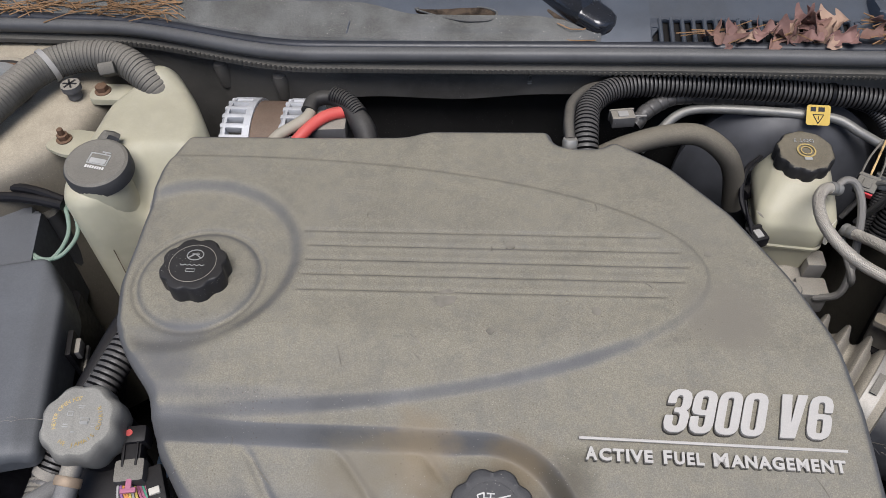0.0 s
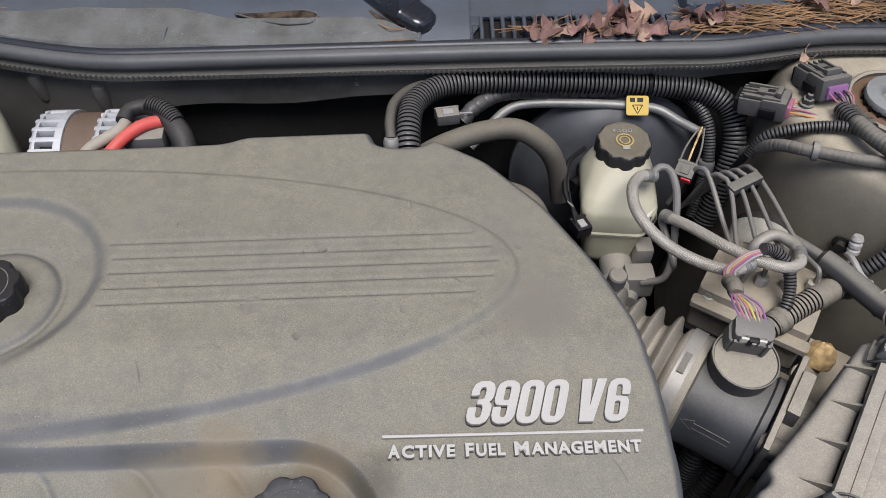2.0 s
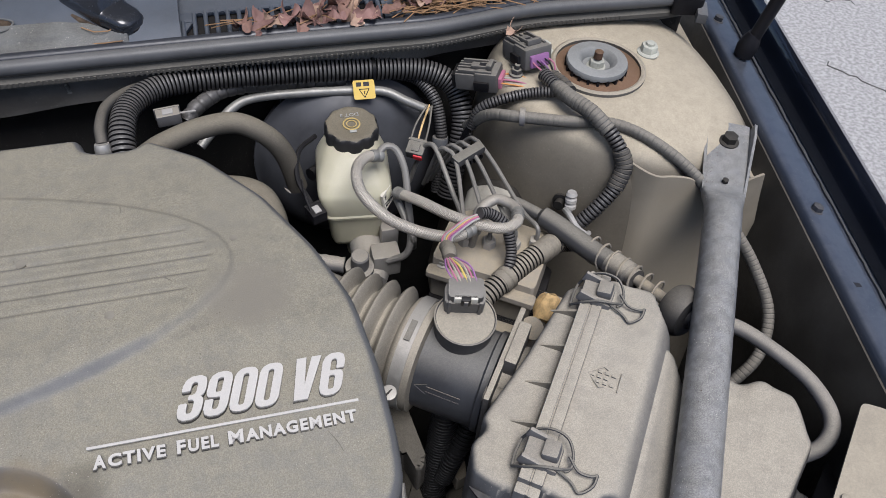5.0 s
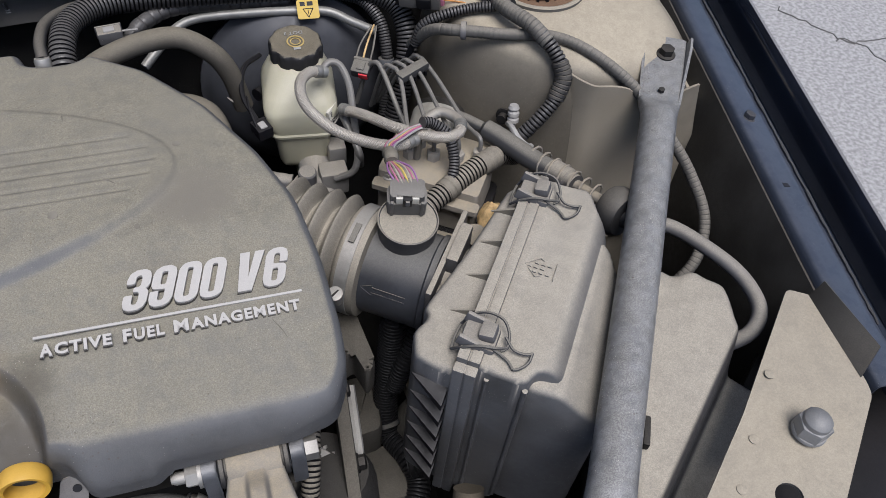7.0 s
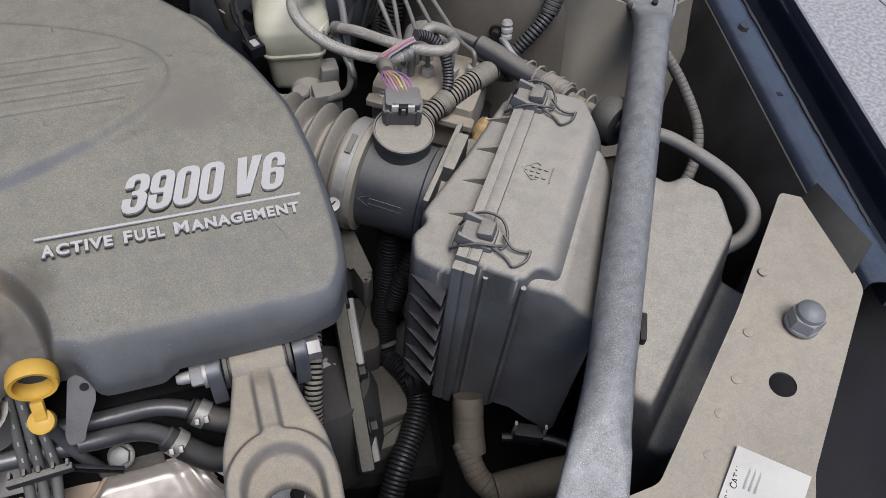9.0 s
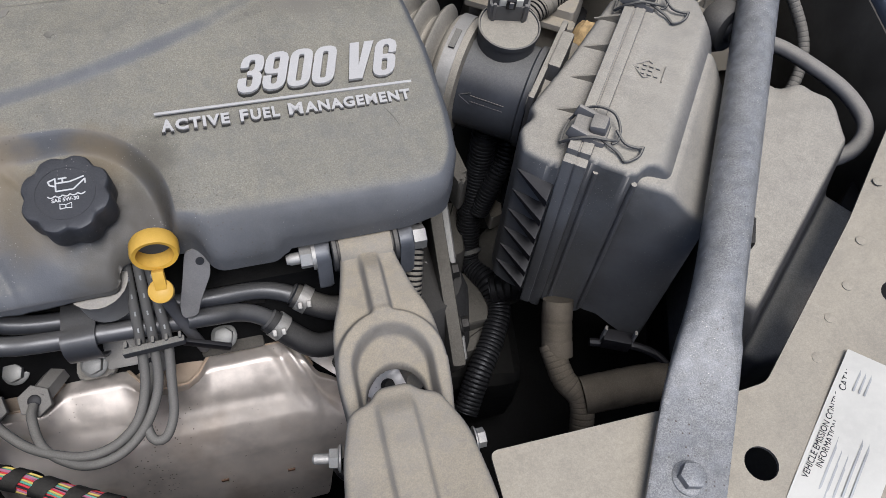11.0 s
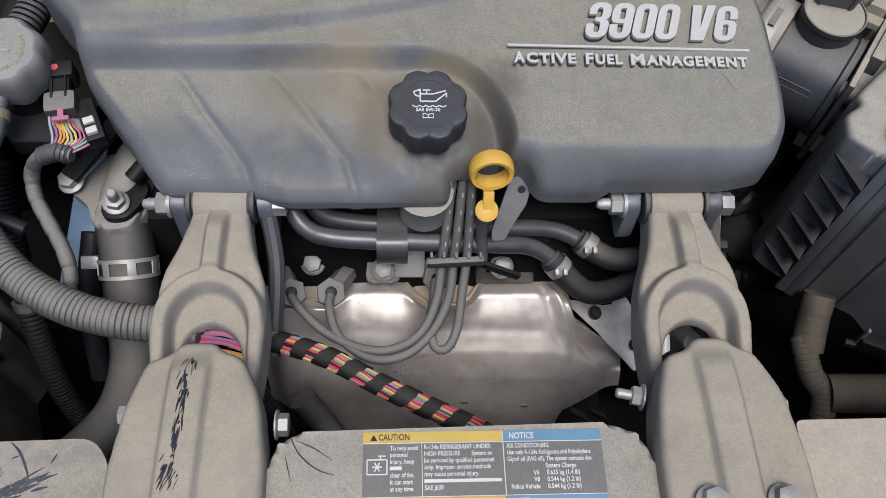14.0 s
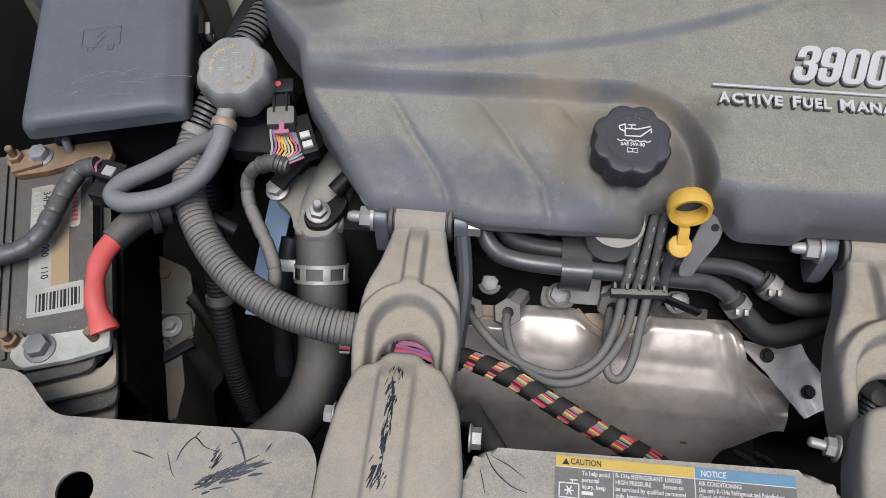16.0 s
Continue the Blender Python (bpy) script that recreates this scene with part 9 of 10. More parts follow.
part("casting", prism(rounded([(-0.495, 0.237), (-0.444, 0.219), (-0.432, 0.19), (-0.441, 0.18), (-0.422, 0.165), (-0.418, 0.137), (-0.426, 0.12), (-0.412, 0.083), (-0.411, 0.046), (-0.429, 0.045), (-0.443, 0.088), (-0.445, 0.118), (-0.463, 0.137), (-0.48, 0.185)], 0.005), 0.46, 0.582, 0.003), MOUNTCAST, mt, "tan dusty casting")
rim = [(-0.465, 0.161), (-0.429, 0.165), (-0.419, 0.141), (-0.437, 0.123), (-0.457, 0.133)]
# pockets are flat dark triangles laid on the casting
part("pocket", prism(rounded([(-0.463, 0.160), (-0.446, 0.162), (-0.460, 0.147)], 0.002), 0.5822, 0.5832, 0, None), DARKMETAL, mt, "flat dark triangle drawn as a pocket")
part("pocket", prism(rounded([(-0.456, 0.136), (-0.438, 0.127), (-0.448, 0.138)], 0.002), 0.5822, 0.5832, 0, None), DARKMETAL, mt, "flat dark triangle drawn as a pocket")
part("web", sweep(bmesh.new(), [Vector((*q, 0.5835)) for q in rim + rim[:1]], 0.0022, 8), MOUNTCAST, mt)
part("strap", box((-0.434, 0.115, 0.585), (0.048, 0.011, 0.006), rz(38), 0.001), BLACK, mt, "black rubber strap")
part("washer", lathe([(0.0125, 0), (0.0125, 0.002), (0.006, 0.0022)], (-0.444, 0.146, 0.5832), n=28), STEEL, mt, "pale washer")
bolt("bolt", (-0.444, 0.146, 0.5850), (0, 0, 1), 0.0125, mt, STEEL)
part("hole", lathe([(0.008, 0), (0.008, 0.0015), (0.0045, 0.002)], (-0.472, 0.212, 0.582), n=20), RUST, mt)

SURGECAP = mat("greyed_cap_plastic", (0.135, 0.135, 0.130), 0.6, dust=0.7, dirt=(0.33, 0.318, 0.275), vary=0.25, specks=0.2, lo=0.2, cling=0.15)
sg = thing("surge_tank_cap", (-0.341, 0.283, 0.80), "large dusty ribbed coolant pressure cap with worn print", "cap")
SAX = Vector((0.02, -0.20, 1)).normalized()
SC = Vector((-0.3405, 0.286, 0.823))
part("cap_body", lathe([(0.027, -0.014), (0.0325, -0.010), (0.0345, 0.000), (0.0345, 0.016), (0.0330, 0.0215), (0.0295, 0.0258), (0.0285, 0.0264)], SC, SAX, 96, lambda a, r: 1 - 0.075 * abs(math.cos(4 * a)) ** 3 if r in (1, 2, 3, 4) else 1 - 0.05 * abs(math.cos(4 * a)) ** 3), SURGECAP, sg, sharp=32)
SF = plane_frame(SC + SAX * 0.0264, (1, 0.0, 0), (0, 1, 0.2))


def arc_text(body, r, a0, a1, size, m, material, parent, flip=False):
    n = len(body)
    for i, ch in enumerate(body):
        if ch == " ":
            continue
        a = radians(a0 + (a1 - a0) * i / max(1, n - 1))
        mm = m @ Matrix.Translation((r * math.cos(a), r * math.sin(a), 0.0003)) @ Matrix.Rotation(a + (radians(90) if flip else radians(-90)), 4, "Z")
        text("cap_print", ch, size, mm, material, parent, 0.0003)


arc_text("NEVER OPEN HOT", 0.0185, 200, 95, 0.0048, SF, TANINK, sg)
arc_text("NE JAMAIS OUVRIR", 0.0200, -115, 35, 0.0048, SF, TANINK, sg, True)
bars("cap_print", [(0.0065, -0.0025, 0.0075, 0.0006), (0.0065, 0.0025, 0.0075, 0.0006), (0.003, 0.0, 0.0006, 0.005), (0.010, 0.0, 0.0006, 0.005), (0.0065, -0.0012, 0.006, 0.002), (-0.007, 0.0075, 0.0045, 0.0006), (-0.007, 0.004, 0.0045, 0.0006), (-0.0092, 0.0058, 0.0006, 0.0036), (-0.0048, 0.0058, 0.0006, 0.0036), (-0.0085, -0.0035, 0.004, 0.001), (-0.0085, -0.0055, 0.005, 0.001), (0.001, 0.0125, 0.006, 0.0008), (0.001, 0.0108, 0.004, 0.0008), (0.0145, -0.002, 0.003, 0.0008), (0.0145, -0.004, 0.003, 0.0008), (-0.001, -0.0095, 0.003, 0.001)], SF, GREYINK, sg)
part("neck", lathe([(0.028, 0), (0.026, 0.03)], SC - SAX * 0.040, SAX, 28), BLACK, sg)
part("neck_bracket", prism(rounded([(-0.030, -0.024), (0.012, -0.034), (0.030, 0.006), (0.01, 0.034), (-0.03, 0.03)], 0.008), -0.016, 0.0, 0.003, Matrix.Translation((-0.326, 0.268, 0.784)) @ rz(14).to_4x4()), BLACK, sg, "dusty black bracket under the cap")
e = thing("overflow_hose", (-0.42, 0.19, 0.75), "grey rubber overflow hose looping from the pressure cap", "hose")
part("spout", lathe([(0.0085, -0.012), (0.0085, 0.012)], (-0.346, 0.253, 0.818), (-0.1, -0.9, -0.3), 16), GREYPL, e)
part("ring_clamp", lathe([(0.0105, -0.004), (0.0112, -0.003), (0.0112, 0.003), (0.0105, 0.004)], (-0.347, 0.243, 0.814), (-0.1, -0.9, -0.3), 18), TARNISH, e, "stained end band")
part("hose", tube([(-0.346, 0.245, 0.815), (-0.350, 0.222, 0.806), (-0.362, 0.196, 0.798), (-0.388, 0.176, 0.794), (-0.420, 0.168, 0.792), (-0.436, 0.176, 0.790), (-0.432, 0.192, 0.788), (-0.412, 0.212, 0.784), (-0.385, 0.245, 0.776), (-0.36, 0.28, 0.76)], 0.0090, 14), HOSEGREY, e)

e = thing("main_loom", (-0.20, 0.09, 0.70), "thick dusty taped main wiring loom curving to the strut", "wire loom")
part("taped_section", wound([(-0.392, 0.262, 0.768), (-0.392, 0.240, 0.765), (-0.383, 0.200, 0.760), (-0.360, 0.160, 0.755), (-0.325, 0.125, 0.750), (-0.283, 0.102, 0.746), (-0.240, 0.092, 0.742), (-0.200, 0.092, 0.736), (-0.17, 0.10, 0.73)], 0.0146, 0.0046, 0.00060, 20, seed=41), TAPE, e, "grey cloth-taped section")
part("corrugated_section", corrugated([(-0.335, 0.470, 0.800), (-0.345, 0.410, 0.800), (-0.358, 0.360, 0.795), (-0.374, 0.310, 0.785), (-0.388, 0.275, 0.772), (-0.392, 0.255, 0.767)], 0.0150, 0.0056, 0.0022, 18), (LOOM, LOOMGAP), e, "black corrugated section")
part("strap", ring_lathe([(0.0155, -0.004), (0.0168, -0.004), (0.0168, 0.004), (0.0155, 0.004)], (-0.389, 0.268, 0.770), (-0.3, -0.7, -0.4), 20), GREYPL, e)
e = thing("braided_sleeve", (-0.36, 0.42, 0.74), "dark woven wire sleeve beside the conduit", "wire loom")
part("sleeve", tube([(-0.350, 0.480, 0.785), (-0.366, 0.420, 0.790), (-0.378, 0.365, 0.785), (-0.392, 0.320, 0.77)], 0.011, 14), BLACK, e)
e = thing("side_loom", (-0.37, 0.14, 0.45), "black corrugated loom dropping into the bay", "wire loom")
part("loom", corrugated([(-0.405, 0.275, 0.70), (-0.404, 0.235, 0.645), (-0.402, 0.200, 0.600), (-0.397, 0.165, 0.560), (-0.390, 0.130, 0.50), (-0.385, 0.11, 0.42)], 0.0125, 0.005, 0.0018, 14), (DEEPLOOM, LOOMGAP), e)
part("band", ring_lathe([(0.0128, -0.005), (0.0158, -0.005), (0.0158, 0.005), (0.0128, 0.005)], (-0.4002, 0.186, 0.582), (0.1, -0.65, -0.75), 18), CAPGREY, e)

rh = thing("radiator_hose", (-0.27, 0.10, 0.58), "thick black upper radiator hose with spring clamp", "hose")
part("hose", tube([(-0.272, 0.205, 0.705), (-0.268, 0.180, 0.690), (-0.264, 0.140, 0.664), (-0.262, 0.100, 0.636), (-0.275, 0.062, 0.612), (-0.305, 0.030, 0.594), (-0.345, 0.002, 0.582), (-0.40, -0.03, 0.575)], lambda run, s: 0.0245 + 0.003 * smooth01((s - 0.5) * 3), 22), RUBBER, rh)
clampq = Vector((-0.2675, 0.172, 0.685))
cax = Vector((0.05, -0.80, -0.56))
cb = part("spring_clamp", ring_lathe([(0.0252, -0.009), (0.0266, -0.009), (0.0266, -0.0055), (0.0252, -0.0055)], clampq, cax, 36), STEEL, rh, "bright slotted spring clamp")
part("clamp_edge", ring_lathe([(0.0252, 0.0055), (0.0266, 0.0055), (0.0266, 0.009), (0.0252, 0.009)], clampq, cax, 36), STEEL, cb)
cfm = axis_frame(clampq, cax)
for k in range(7):
    a = 2 * math.pi * k / 7 + 0.3
    part("clamp_bar", box(cfm @ Vector((0.0259 * math.cos(a), 0.0259 * math.sin(a), 0)), (0.0014, 0.0075, 0.012), cfm.to_3x3() @ rz(math.degrees(a)), 0.0003), STEEL, cb)
part("clamp_ear", box(clampq + Vector((-0.032, 0.002, 0.006)), (0.016, 0.012, 0.010), rx(35), 0.002), STEEL, cb)
bars("hose_print", [(-0.004 + 0.004 * k, -0.004 * (k % 2), 0.0028, 0.008) for k in range(4)], plane_frame((-0.266, 0.158, 0.7005), (1, 0, 0), (0, 0.8, 0.6)), TANINK, rh)
th = thing("thermostat_housing", (-0.28, 0.23, 0.66), "pale cast alloy thermostat outlet with studs", "housing")
part("casting", tube([(-0.256, 0.300, 0.712), (-0.262, 0.260, 0.724), (-0.270, 0.225, 0.715), (-0.272, 0.200, 0.703)], lambda run, s: 0.019 + 0.005 * s, 20), CASTGREY, th)
part("flange", prism(rounded([(-0.318, 0.228), (-0.308, 0.222), (-0.298, 0.212), (-0.291, 0.192), (-0.262, 0.188), (-0.246, 0.205), (-0.252, 0.236), (-0.268, 0.262), (-0.288, 0.274), (-0.302, 0.252)], 0.006), 0.712, 0.7235, 0.003), CASTGREY, th, "stained cast flange")
part("flange_boss", prism(rounded([(-0.292, 0.206), (-0.280, 0.184), (-0.258, 0.186), (-0.248, 0.205), (-0.262, 0.222), (-0.282, 0.222)], 0.008), 0.716, 0.7300, 0.003), CASTGREY, th)
part("sensor_plate", prism(rounded([(-0.284, 0.206), (-0.277, 0.191), (-0.258, 0.192), (-0.245, 0.213), (-0.244, 0.230), (-0.254, 0.240), (-0.268, 0.236)], 0.008), 0.728, 0.736, 0.002), BLACK, th, "black sensor plate")
bolt("stud", (-0.268, 0.206, 0.740), (0.15, -0.2, 1), 0.016, th, STEEL, stud=0.014)
bolt("bolt", (-0.3145, 0.234, 0.731), (-0.1, -0.2, 1), 0.016, th, STEEL)
part("bracket_arm", box((-0.292, 0.262, 0.748), (0.018, 0.075, 0.006), rz(-34) @ rx(10), 0.002), BLACK, th)
part("sensor_hose", tube([(-0.255, 0.225, 0.748), (-0.240, 0.240, 0.756), (-0.225, 0.255, 0.755)], 0.008, 12), BLACK, th)
part("bypass_pipe", tube([(-0.300, 0.200, 0.700), (-0.305, 0.165, 0.675), (-0.306, 0.13, 0.64), (-0.306, 0.10, 0.60)], 0.010, 12), BLACK, th)

cn = thing("coil_connector", (-0.29, 0.25, 0.79), "black locking connector with a fan of coloured wires", "connector")
CTN = rz(10) @ rx(6)


def on_coil(x, y, z):
    return Vector((-0.2990, 0.2595, 0.8090)) + CTN @ Vector((x, y, z))


part("plug_body", box(on_coil(0, 0.010, 0.001), (0.017, 0.030, 0.016), CTN, 0.003), BLACK, cn)
for s in (-1, 1):
    part("plug_rail", box(on_coil(0.0055 * s, 0.012, 0.009), (0.002, 0.026, 0.004), CTN, 0.0006), BLACK, cn)
part("plug_collar", box(on_coil(0, 0.026, 0.002), (0.0245, 0.016, 0.021), CTN, 0.004), BLACK, cn)
part("plug_head", box(on_coil(0, -0.004, 0), (0.0255, 0.020, 0.020), CTN, 0.004), CAPGREY, cn, "grey connector head")
part("plug_tip", lathe([(0.003, 0), (0.003, 0.0006)], on_coil(-0.002, 0.027, 0.0125), CTN @ Vector((0, 0, 1)), 14), LABELRED, cn, "red dot")
part("pink_lock", box(on_coil(0.001, -0.016, 0.008), (0.005, 0.012, 0.003), CTN, 0.001), WIREPINK, cn, "pink lock")
part("pink_lock", box(on_coil(0.001, -0.021, 0.008), (0.013, 0.004, 0.003), CTN, 0.001), WIREPINK, cn)
part("side_plug", box((-0.2765, 0.246, 0.799), (0.015, 0.040, 0.015), rz(24) @ rx(10), 0.002), BLACK, cn)
for q in (-0.007, 0.004):
    part("white_clip", box(Vector((-0.2742, 0.239, 0.8065)) + rz(24) @ Vector((0.0, q, 0)), (0.009, 0.006, 0.005), rz(24) @ rx(10), 0.001), LABELWHITE, cn, "pale secondary clip")
for k, wm in enumerate((WIREGREY, WIREPURPLE, WIREORANGE, WIREORANGE, WIREYEL, WIREGREY, WIREYEL, WIREPINK, WIREPINK, WIREGREEN, WIREPINK)):
    s = k / 10
    a = on_coil(-0.010 + 0.020 * s, -0.014, 0.002 - 0.008 * s)
    b = Vector((-0.303 + 0.030 * s, 0.229 + 0.002 * math.sin(k), 0.803 - 0.005 * s))
    c = Vector((-0.306 + 0.010 * s, 0.219 - 0.004 * s, 0.794 + 0.002 * (k % 2)))
    part("wire", tube([a, (a + b) / 2 + Vector((0, 0, 0.002)), b, c], 0.0011, 6, 0.004), wm, cn)
part("cable", wound([(-0.288, 0.217, 0.794), (-0.302, 0.220, 0.794), (-0.318, 0.222, 0.785), (-0.331, 0.219, 0.768), (-0.330, 0.203, 0.754), (-0.319, 0.184, 0.746), (-0.304, 0.160, 0.740), (-0.297, 0.140, 0.730), (-0.300, 0.118, 0.715)], 0.0062, 0.016, 0.0004, 14, seed=51), TAPE, cn, "dusty taped tail")
part("tape_wrap", wound([(-0.290, 0.217, 0.794), (-0.302, 0.220, 0.794), (-0.316, 0.222, 0.786)], 0.0074, 0.004, 0.0010, 12, seed=52), LOOM, cn, "black crumpled tape")
solid("fan_shroud_edge", box((-0.338, 0.245, 0.640), (0.026, 0.19, 0.004), rx(18) @ rz(-4), 0.001), BLUEPL, "blue-grey plastic strip below the looms", "shroud")

# ---- coolant reservoir, alternator, hoses at the rear ----
tank = thing("coolant_reservoir", (-0.39, 0.60, 0.62), "milky white coolant reservoir with dusty black flip cap", "reservoir")


def tank_top(x, y):
    z = 0.868 + 0.018 * np.exp(-(((x + 0.392) / 0.022) ** 2 + ((y - 0.698) / 0.02) ** 2))
    z = z - 0.055 * sstep((0.600 - y) / 0.05) * sstep((x + 0.405) / 0.03)
    z = z - 0.05 * sstep((x + 0.345) / 0.04) ** 2
    return z


moulding("body", rounded([(-0.449, 0.540), (-0.442, 0.665), (-0.404, 0.718), (-0.380, 0.718), (-0.350, 0.680), (-0.312, 0.612), (-0.345, 0.555), (-0.392, 0.520), (-0.420, 0.506), (-0.440, 0.512)], 0.018, 5), tank_top, 0.004, 0.014, lambda x, y: 0.655, TANK, tank, "milky polyethylene body")
part("neck", lathe([(0.030, 0.0), (0.0285, 0.04), (0.027, 0.072)], (-0.413, 0.546, 0.800), (0.05, -0.05, 1), 30), TANK, tank)
part("crack", tube([(-0.419, 0.5215, 0.838), (-0.416, 0.5165, 0.815), (-0.410, 0.5085, 0.780), (-0.404, 0.500, 0.745)], 0.0004, 5), COPPER, tank, "hairline brown crack")
CA = Vector((0.06, -0.12, 1)).normalized()
cc = Vector((-0.4095, 0.549, 0.872))
fc = part("flip_cap", lathe([(0.0310, -0.008), (0.0335, -0.006), (0.0335, 0.006), (0.0315, 0.010), (0.0285, 0.0115), (0.027, 0.0112)], cc, CA, 48), CAPGREY, tank, "dusty black flip cap")
part("cap_tab", tube([cc + Vector((-0.004, 0.028, 0.006)), cc + Vector((-0.002, 0.038, 0.010)), cc + Vector((0.006, 0.040, 0.003))], 0.007, 10), CAPGREY, fc)
CF = plane_frame(cc + CA * 0.0116, (1, 0.0, -0.06), (0, 1, 0.12)) @ pose(0.002, 0.002, 0, 0, 0, -8)
bm = bmesh.new()
for a, b in (((-0.010, -0.005), (0.010, -0.005)), ((0.010, -0.005), (0.010, 0.008)), ((0.010, 0.008), (-0.010, 0.008)), ((-0.010, 0.008), (-0.010, -0.005)), ((0.004, 0.008), (0.004, 0.011)), ((0.000, 0.011), (0.009, 0.011))):
    sweep(bm, [CF @ Vector((*a, 0)), CF @ Vector((*b, 0))], 0.0007, 5)
part("cap_symbol", bm, GREYINK, fc)
bars("cap_symbol", [(0.0, -0.001, 0.017, 0.006)], CF, GREYINK, fc)
bars("cap_print", [(-0.009 + 0.0026 * k, -0.0095, 0.0018, 0.0032) for k in range(8)], CF, WHITEINK, fc)
part("mount_ear", prism(rounded([(-0.50, 0.600), (-0.478, 0.628), (-0.435, 0.622), (-0.435, 0.590), (-0.470, 0.585)], 0.010), 0.850, 0.8545, 0.001), TANK, tank)
bolt("bolt", (-0.478, 0.610, 0.855), (0, 0, 1), 0.012, tank, RUST, stud=0.008)
part("mount_ear", prism(rounded([(-0.474, 0.672), (-0.474, 0.700), (-0.425, 0.700), (-0.420, 0.672)], 0.010), 0.852, 0.860, 0.002), TANK, tank)
bolt("bolt", (-0.460, 0.687, 0.860), (0, 0, 1), 0.013, tank, RUST)
e = thing("air_hose", (-0.56, 0.62, 0.85), "fat dusty ribbed hose arching over the strut tower", "hose")
part("hose", wound([(-0.600, 0.560, 0.870), (-0.570, 0.600, 0.878), (-0.548, 0.645, 0.884), (-0.525, 0.688, 0.888), (-0.490, 0.712, 0.888), (-0.450, 0.716, 0.886), (-0.420, 0.704, 0.880), (-0.392, 0.686, 0.862), (-0.375, 0.68, 0.83)], 0.0176, 0.0048, 0.0005, 22, seed=61), TAPE, e)
part("zip_tie", ring_lathe([(0.0186, -0.003), (0.0200, -0.003), (0.0200, 0.003), (0.0186, 0.003)], (-0.517, 0.696, 0.888), (0.6, 0.7, 0.1), 26), WIREGREY, e, "pale zip tie")
part("torn_tape", box((-0.447, 0.695, 0.885), (0.018, 0.030, 0.014), rz(20) @ rx(-40), 0.003), TAPE, e, "torn tape flap")
e = thing("push_clip", (-0.492, 0.678, 0.858), "grey slotted push clip on the tower", "clip")
part("clip_head", lathe([(0.008, 0), (0.008, 0.010), (0.011, 0.011), (0.011, 0.018), (0.006, 0.0185)], (-0.491, 0.680, 0.857), n=18), GREYPL, e)
for k in range(3):
    part("clip_slot", box((-0.491, 0.680, 0.8755), (0.016, 0.0022, 0.001), rz(60 * k)), DARKINK, e)

ALUPALE = mat("chalky_cast_alloy", (0.46, 0.47, 0.485), 0.6, metal=0.2, dust=0.25, dirt=(0.42, 0.40, 0.36), vary=0.25, scale=60, bump=0.4, spec=0.35)
alt = thing("alternator", (-0.265, 0.665, 0.72), "finned grey alloy alternator with brown core", "alternator")
AC = Vector((-0.270, 0.662, 0.790))


def bell(x, w):
    b = part("end_bell", ring_lathe([(0.048, -w / 2), (0.062, -w / 2), (0.066, -w / 2 + 0.004), (0.066, -w / 2 + 0.007), (0.048, -w / 2 + 0.007)], AC + Vector((x, 0, 0)), (1, 0, 0), 40), ALUPALE, alt, "pale cast end bell with cooling slots")
    part("rim", ring_lathe([(0.048, w / 2 - 0.008), (0.066, w / 2 - 0.008), (0.066, w / 2), (0.048, w / 2)], AC + Vector((x, 0, 0)), (1, 0, 0), 40), ALUPALE, b)
    for k in range(30):
        a = 2 * math.pi * k / 30
        part("fin", box(AC + Vector((x, 0.060 * math.cos(a), 0.060 * math.sin(a))), (w, 0.0125, 0.0062), rx(math.degrees(a)), 0.0022, 2), ALUPALE, b)


bell(-0.026, 0.034)
bell(0.040, 0.034)
part("core", lathe([(0.056, -0.022), (0.063, -0.016), (0.063, 0.020), (0.056, 0.026)], AC + Vector((0.007, 0, 0)), (1, 0, 0), 36), COPPER, alt, "brown laminated core")
part("shaft_body", lathe([(0.054, -0.045), (0.054, 0.056)], AC, (1, 0, 0), 28), DARKMETAL, alt)
part("regulator", box((-0.196, 0.655, 0.838), (0.046, 0.034, 0.030), rz(4), 0.004), GREYPL, alt, "grey regulator block")
e = thing("alternator_lead", (-0.17, 0.65, 0.82), "red and grey alternator cables under a rubber boot", "cable")
part("red_cable", tube([(-0.244, 0.606, 0.826), (-0.221, 0.623, 0.852), (-0.204, 0.644, 0.858), (-0.190, 0.656, 0.859), (-0.172, 0.665, 0.856)], 0.0068, 12), REDCABLE, e, "bright red cable")
part("tan_cable", tube([(-0.272, 0.606, 0.826), (-0.246, 0.624, 0.852), (-0.226, 0.638, 0.858), (-0.214, 0.651, 0.860), (-0.213, 0.669, 0.858)], 0.0064, 12), TANLEAD, e, "dusty tan cable")
part("boot", tube([(-0.215, 0.659, 0.860), (-0.211, 0.675, 0.862), (-0.196, 0.681, 0.862), (-0.180, 0.673, 0.861), (-0.164, 0.659, 0.858), (-0.152, 0.643, 0.850), (-0.147, 0.631, 0.840)], lambda run, s: 0.0085 + 0.0045 * smooth01((s - 0.5) * 3), 14), RUBBERDK, e, "folded rubber boot")
part("boot_ribs", corrugated([(-0.190, 0.681, 0.866), (-0.172, 0.671, 0.865), (-0.157, 0.655, 0.860)], 0.0100, 0.0034, 0.001, 14), (RUBBERDK, LOOMGAP), e)
part("loom", corrugated([(-0.180, 0.622, 0.835), (-0.160, 0.622, 0.842), (-0.138, 0.620, 0.838), (-0.12, 0.61, 0.82)], 0.0075, 0.0038, 0.001, 12), (LOOM, LOOMGAP), e)
e = thing("black_cover_end", (-0.335, 0.60, 0.79), "black rubber shroud beside the cover corner", "shroud")
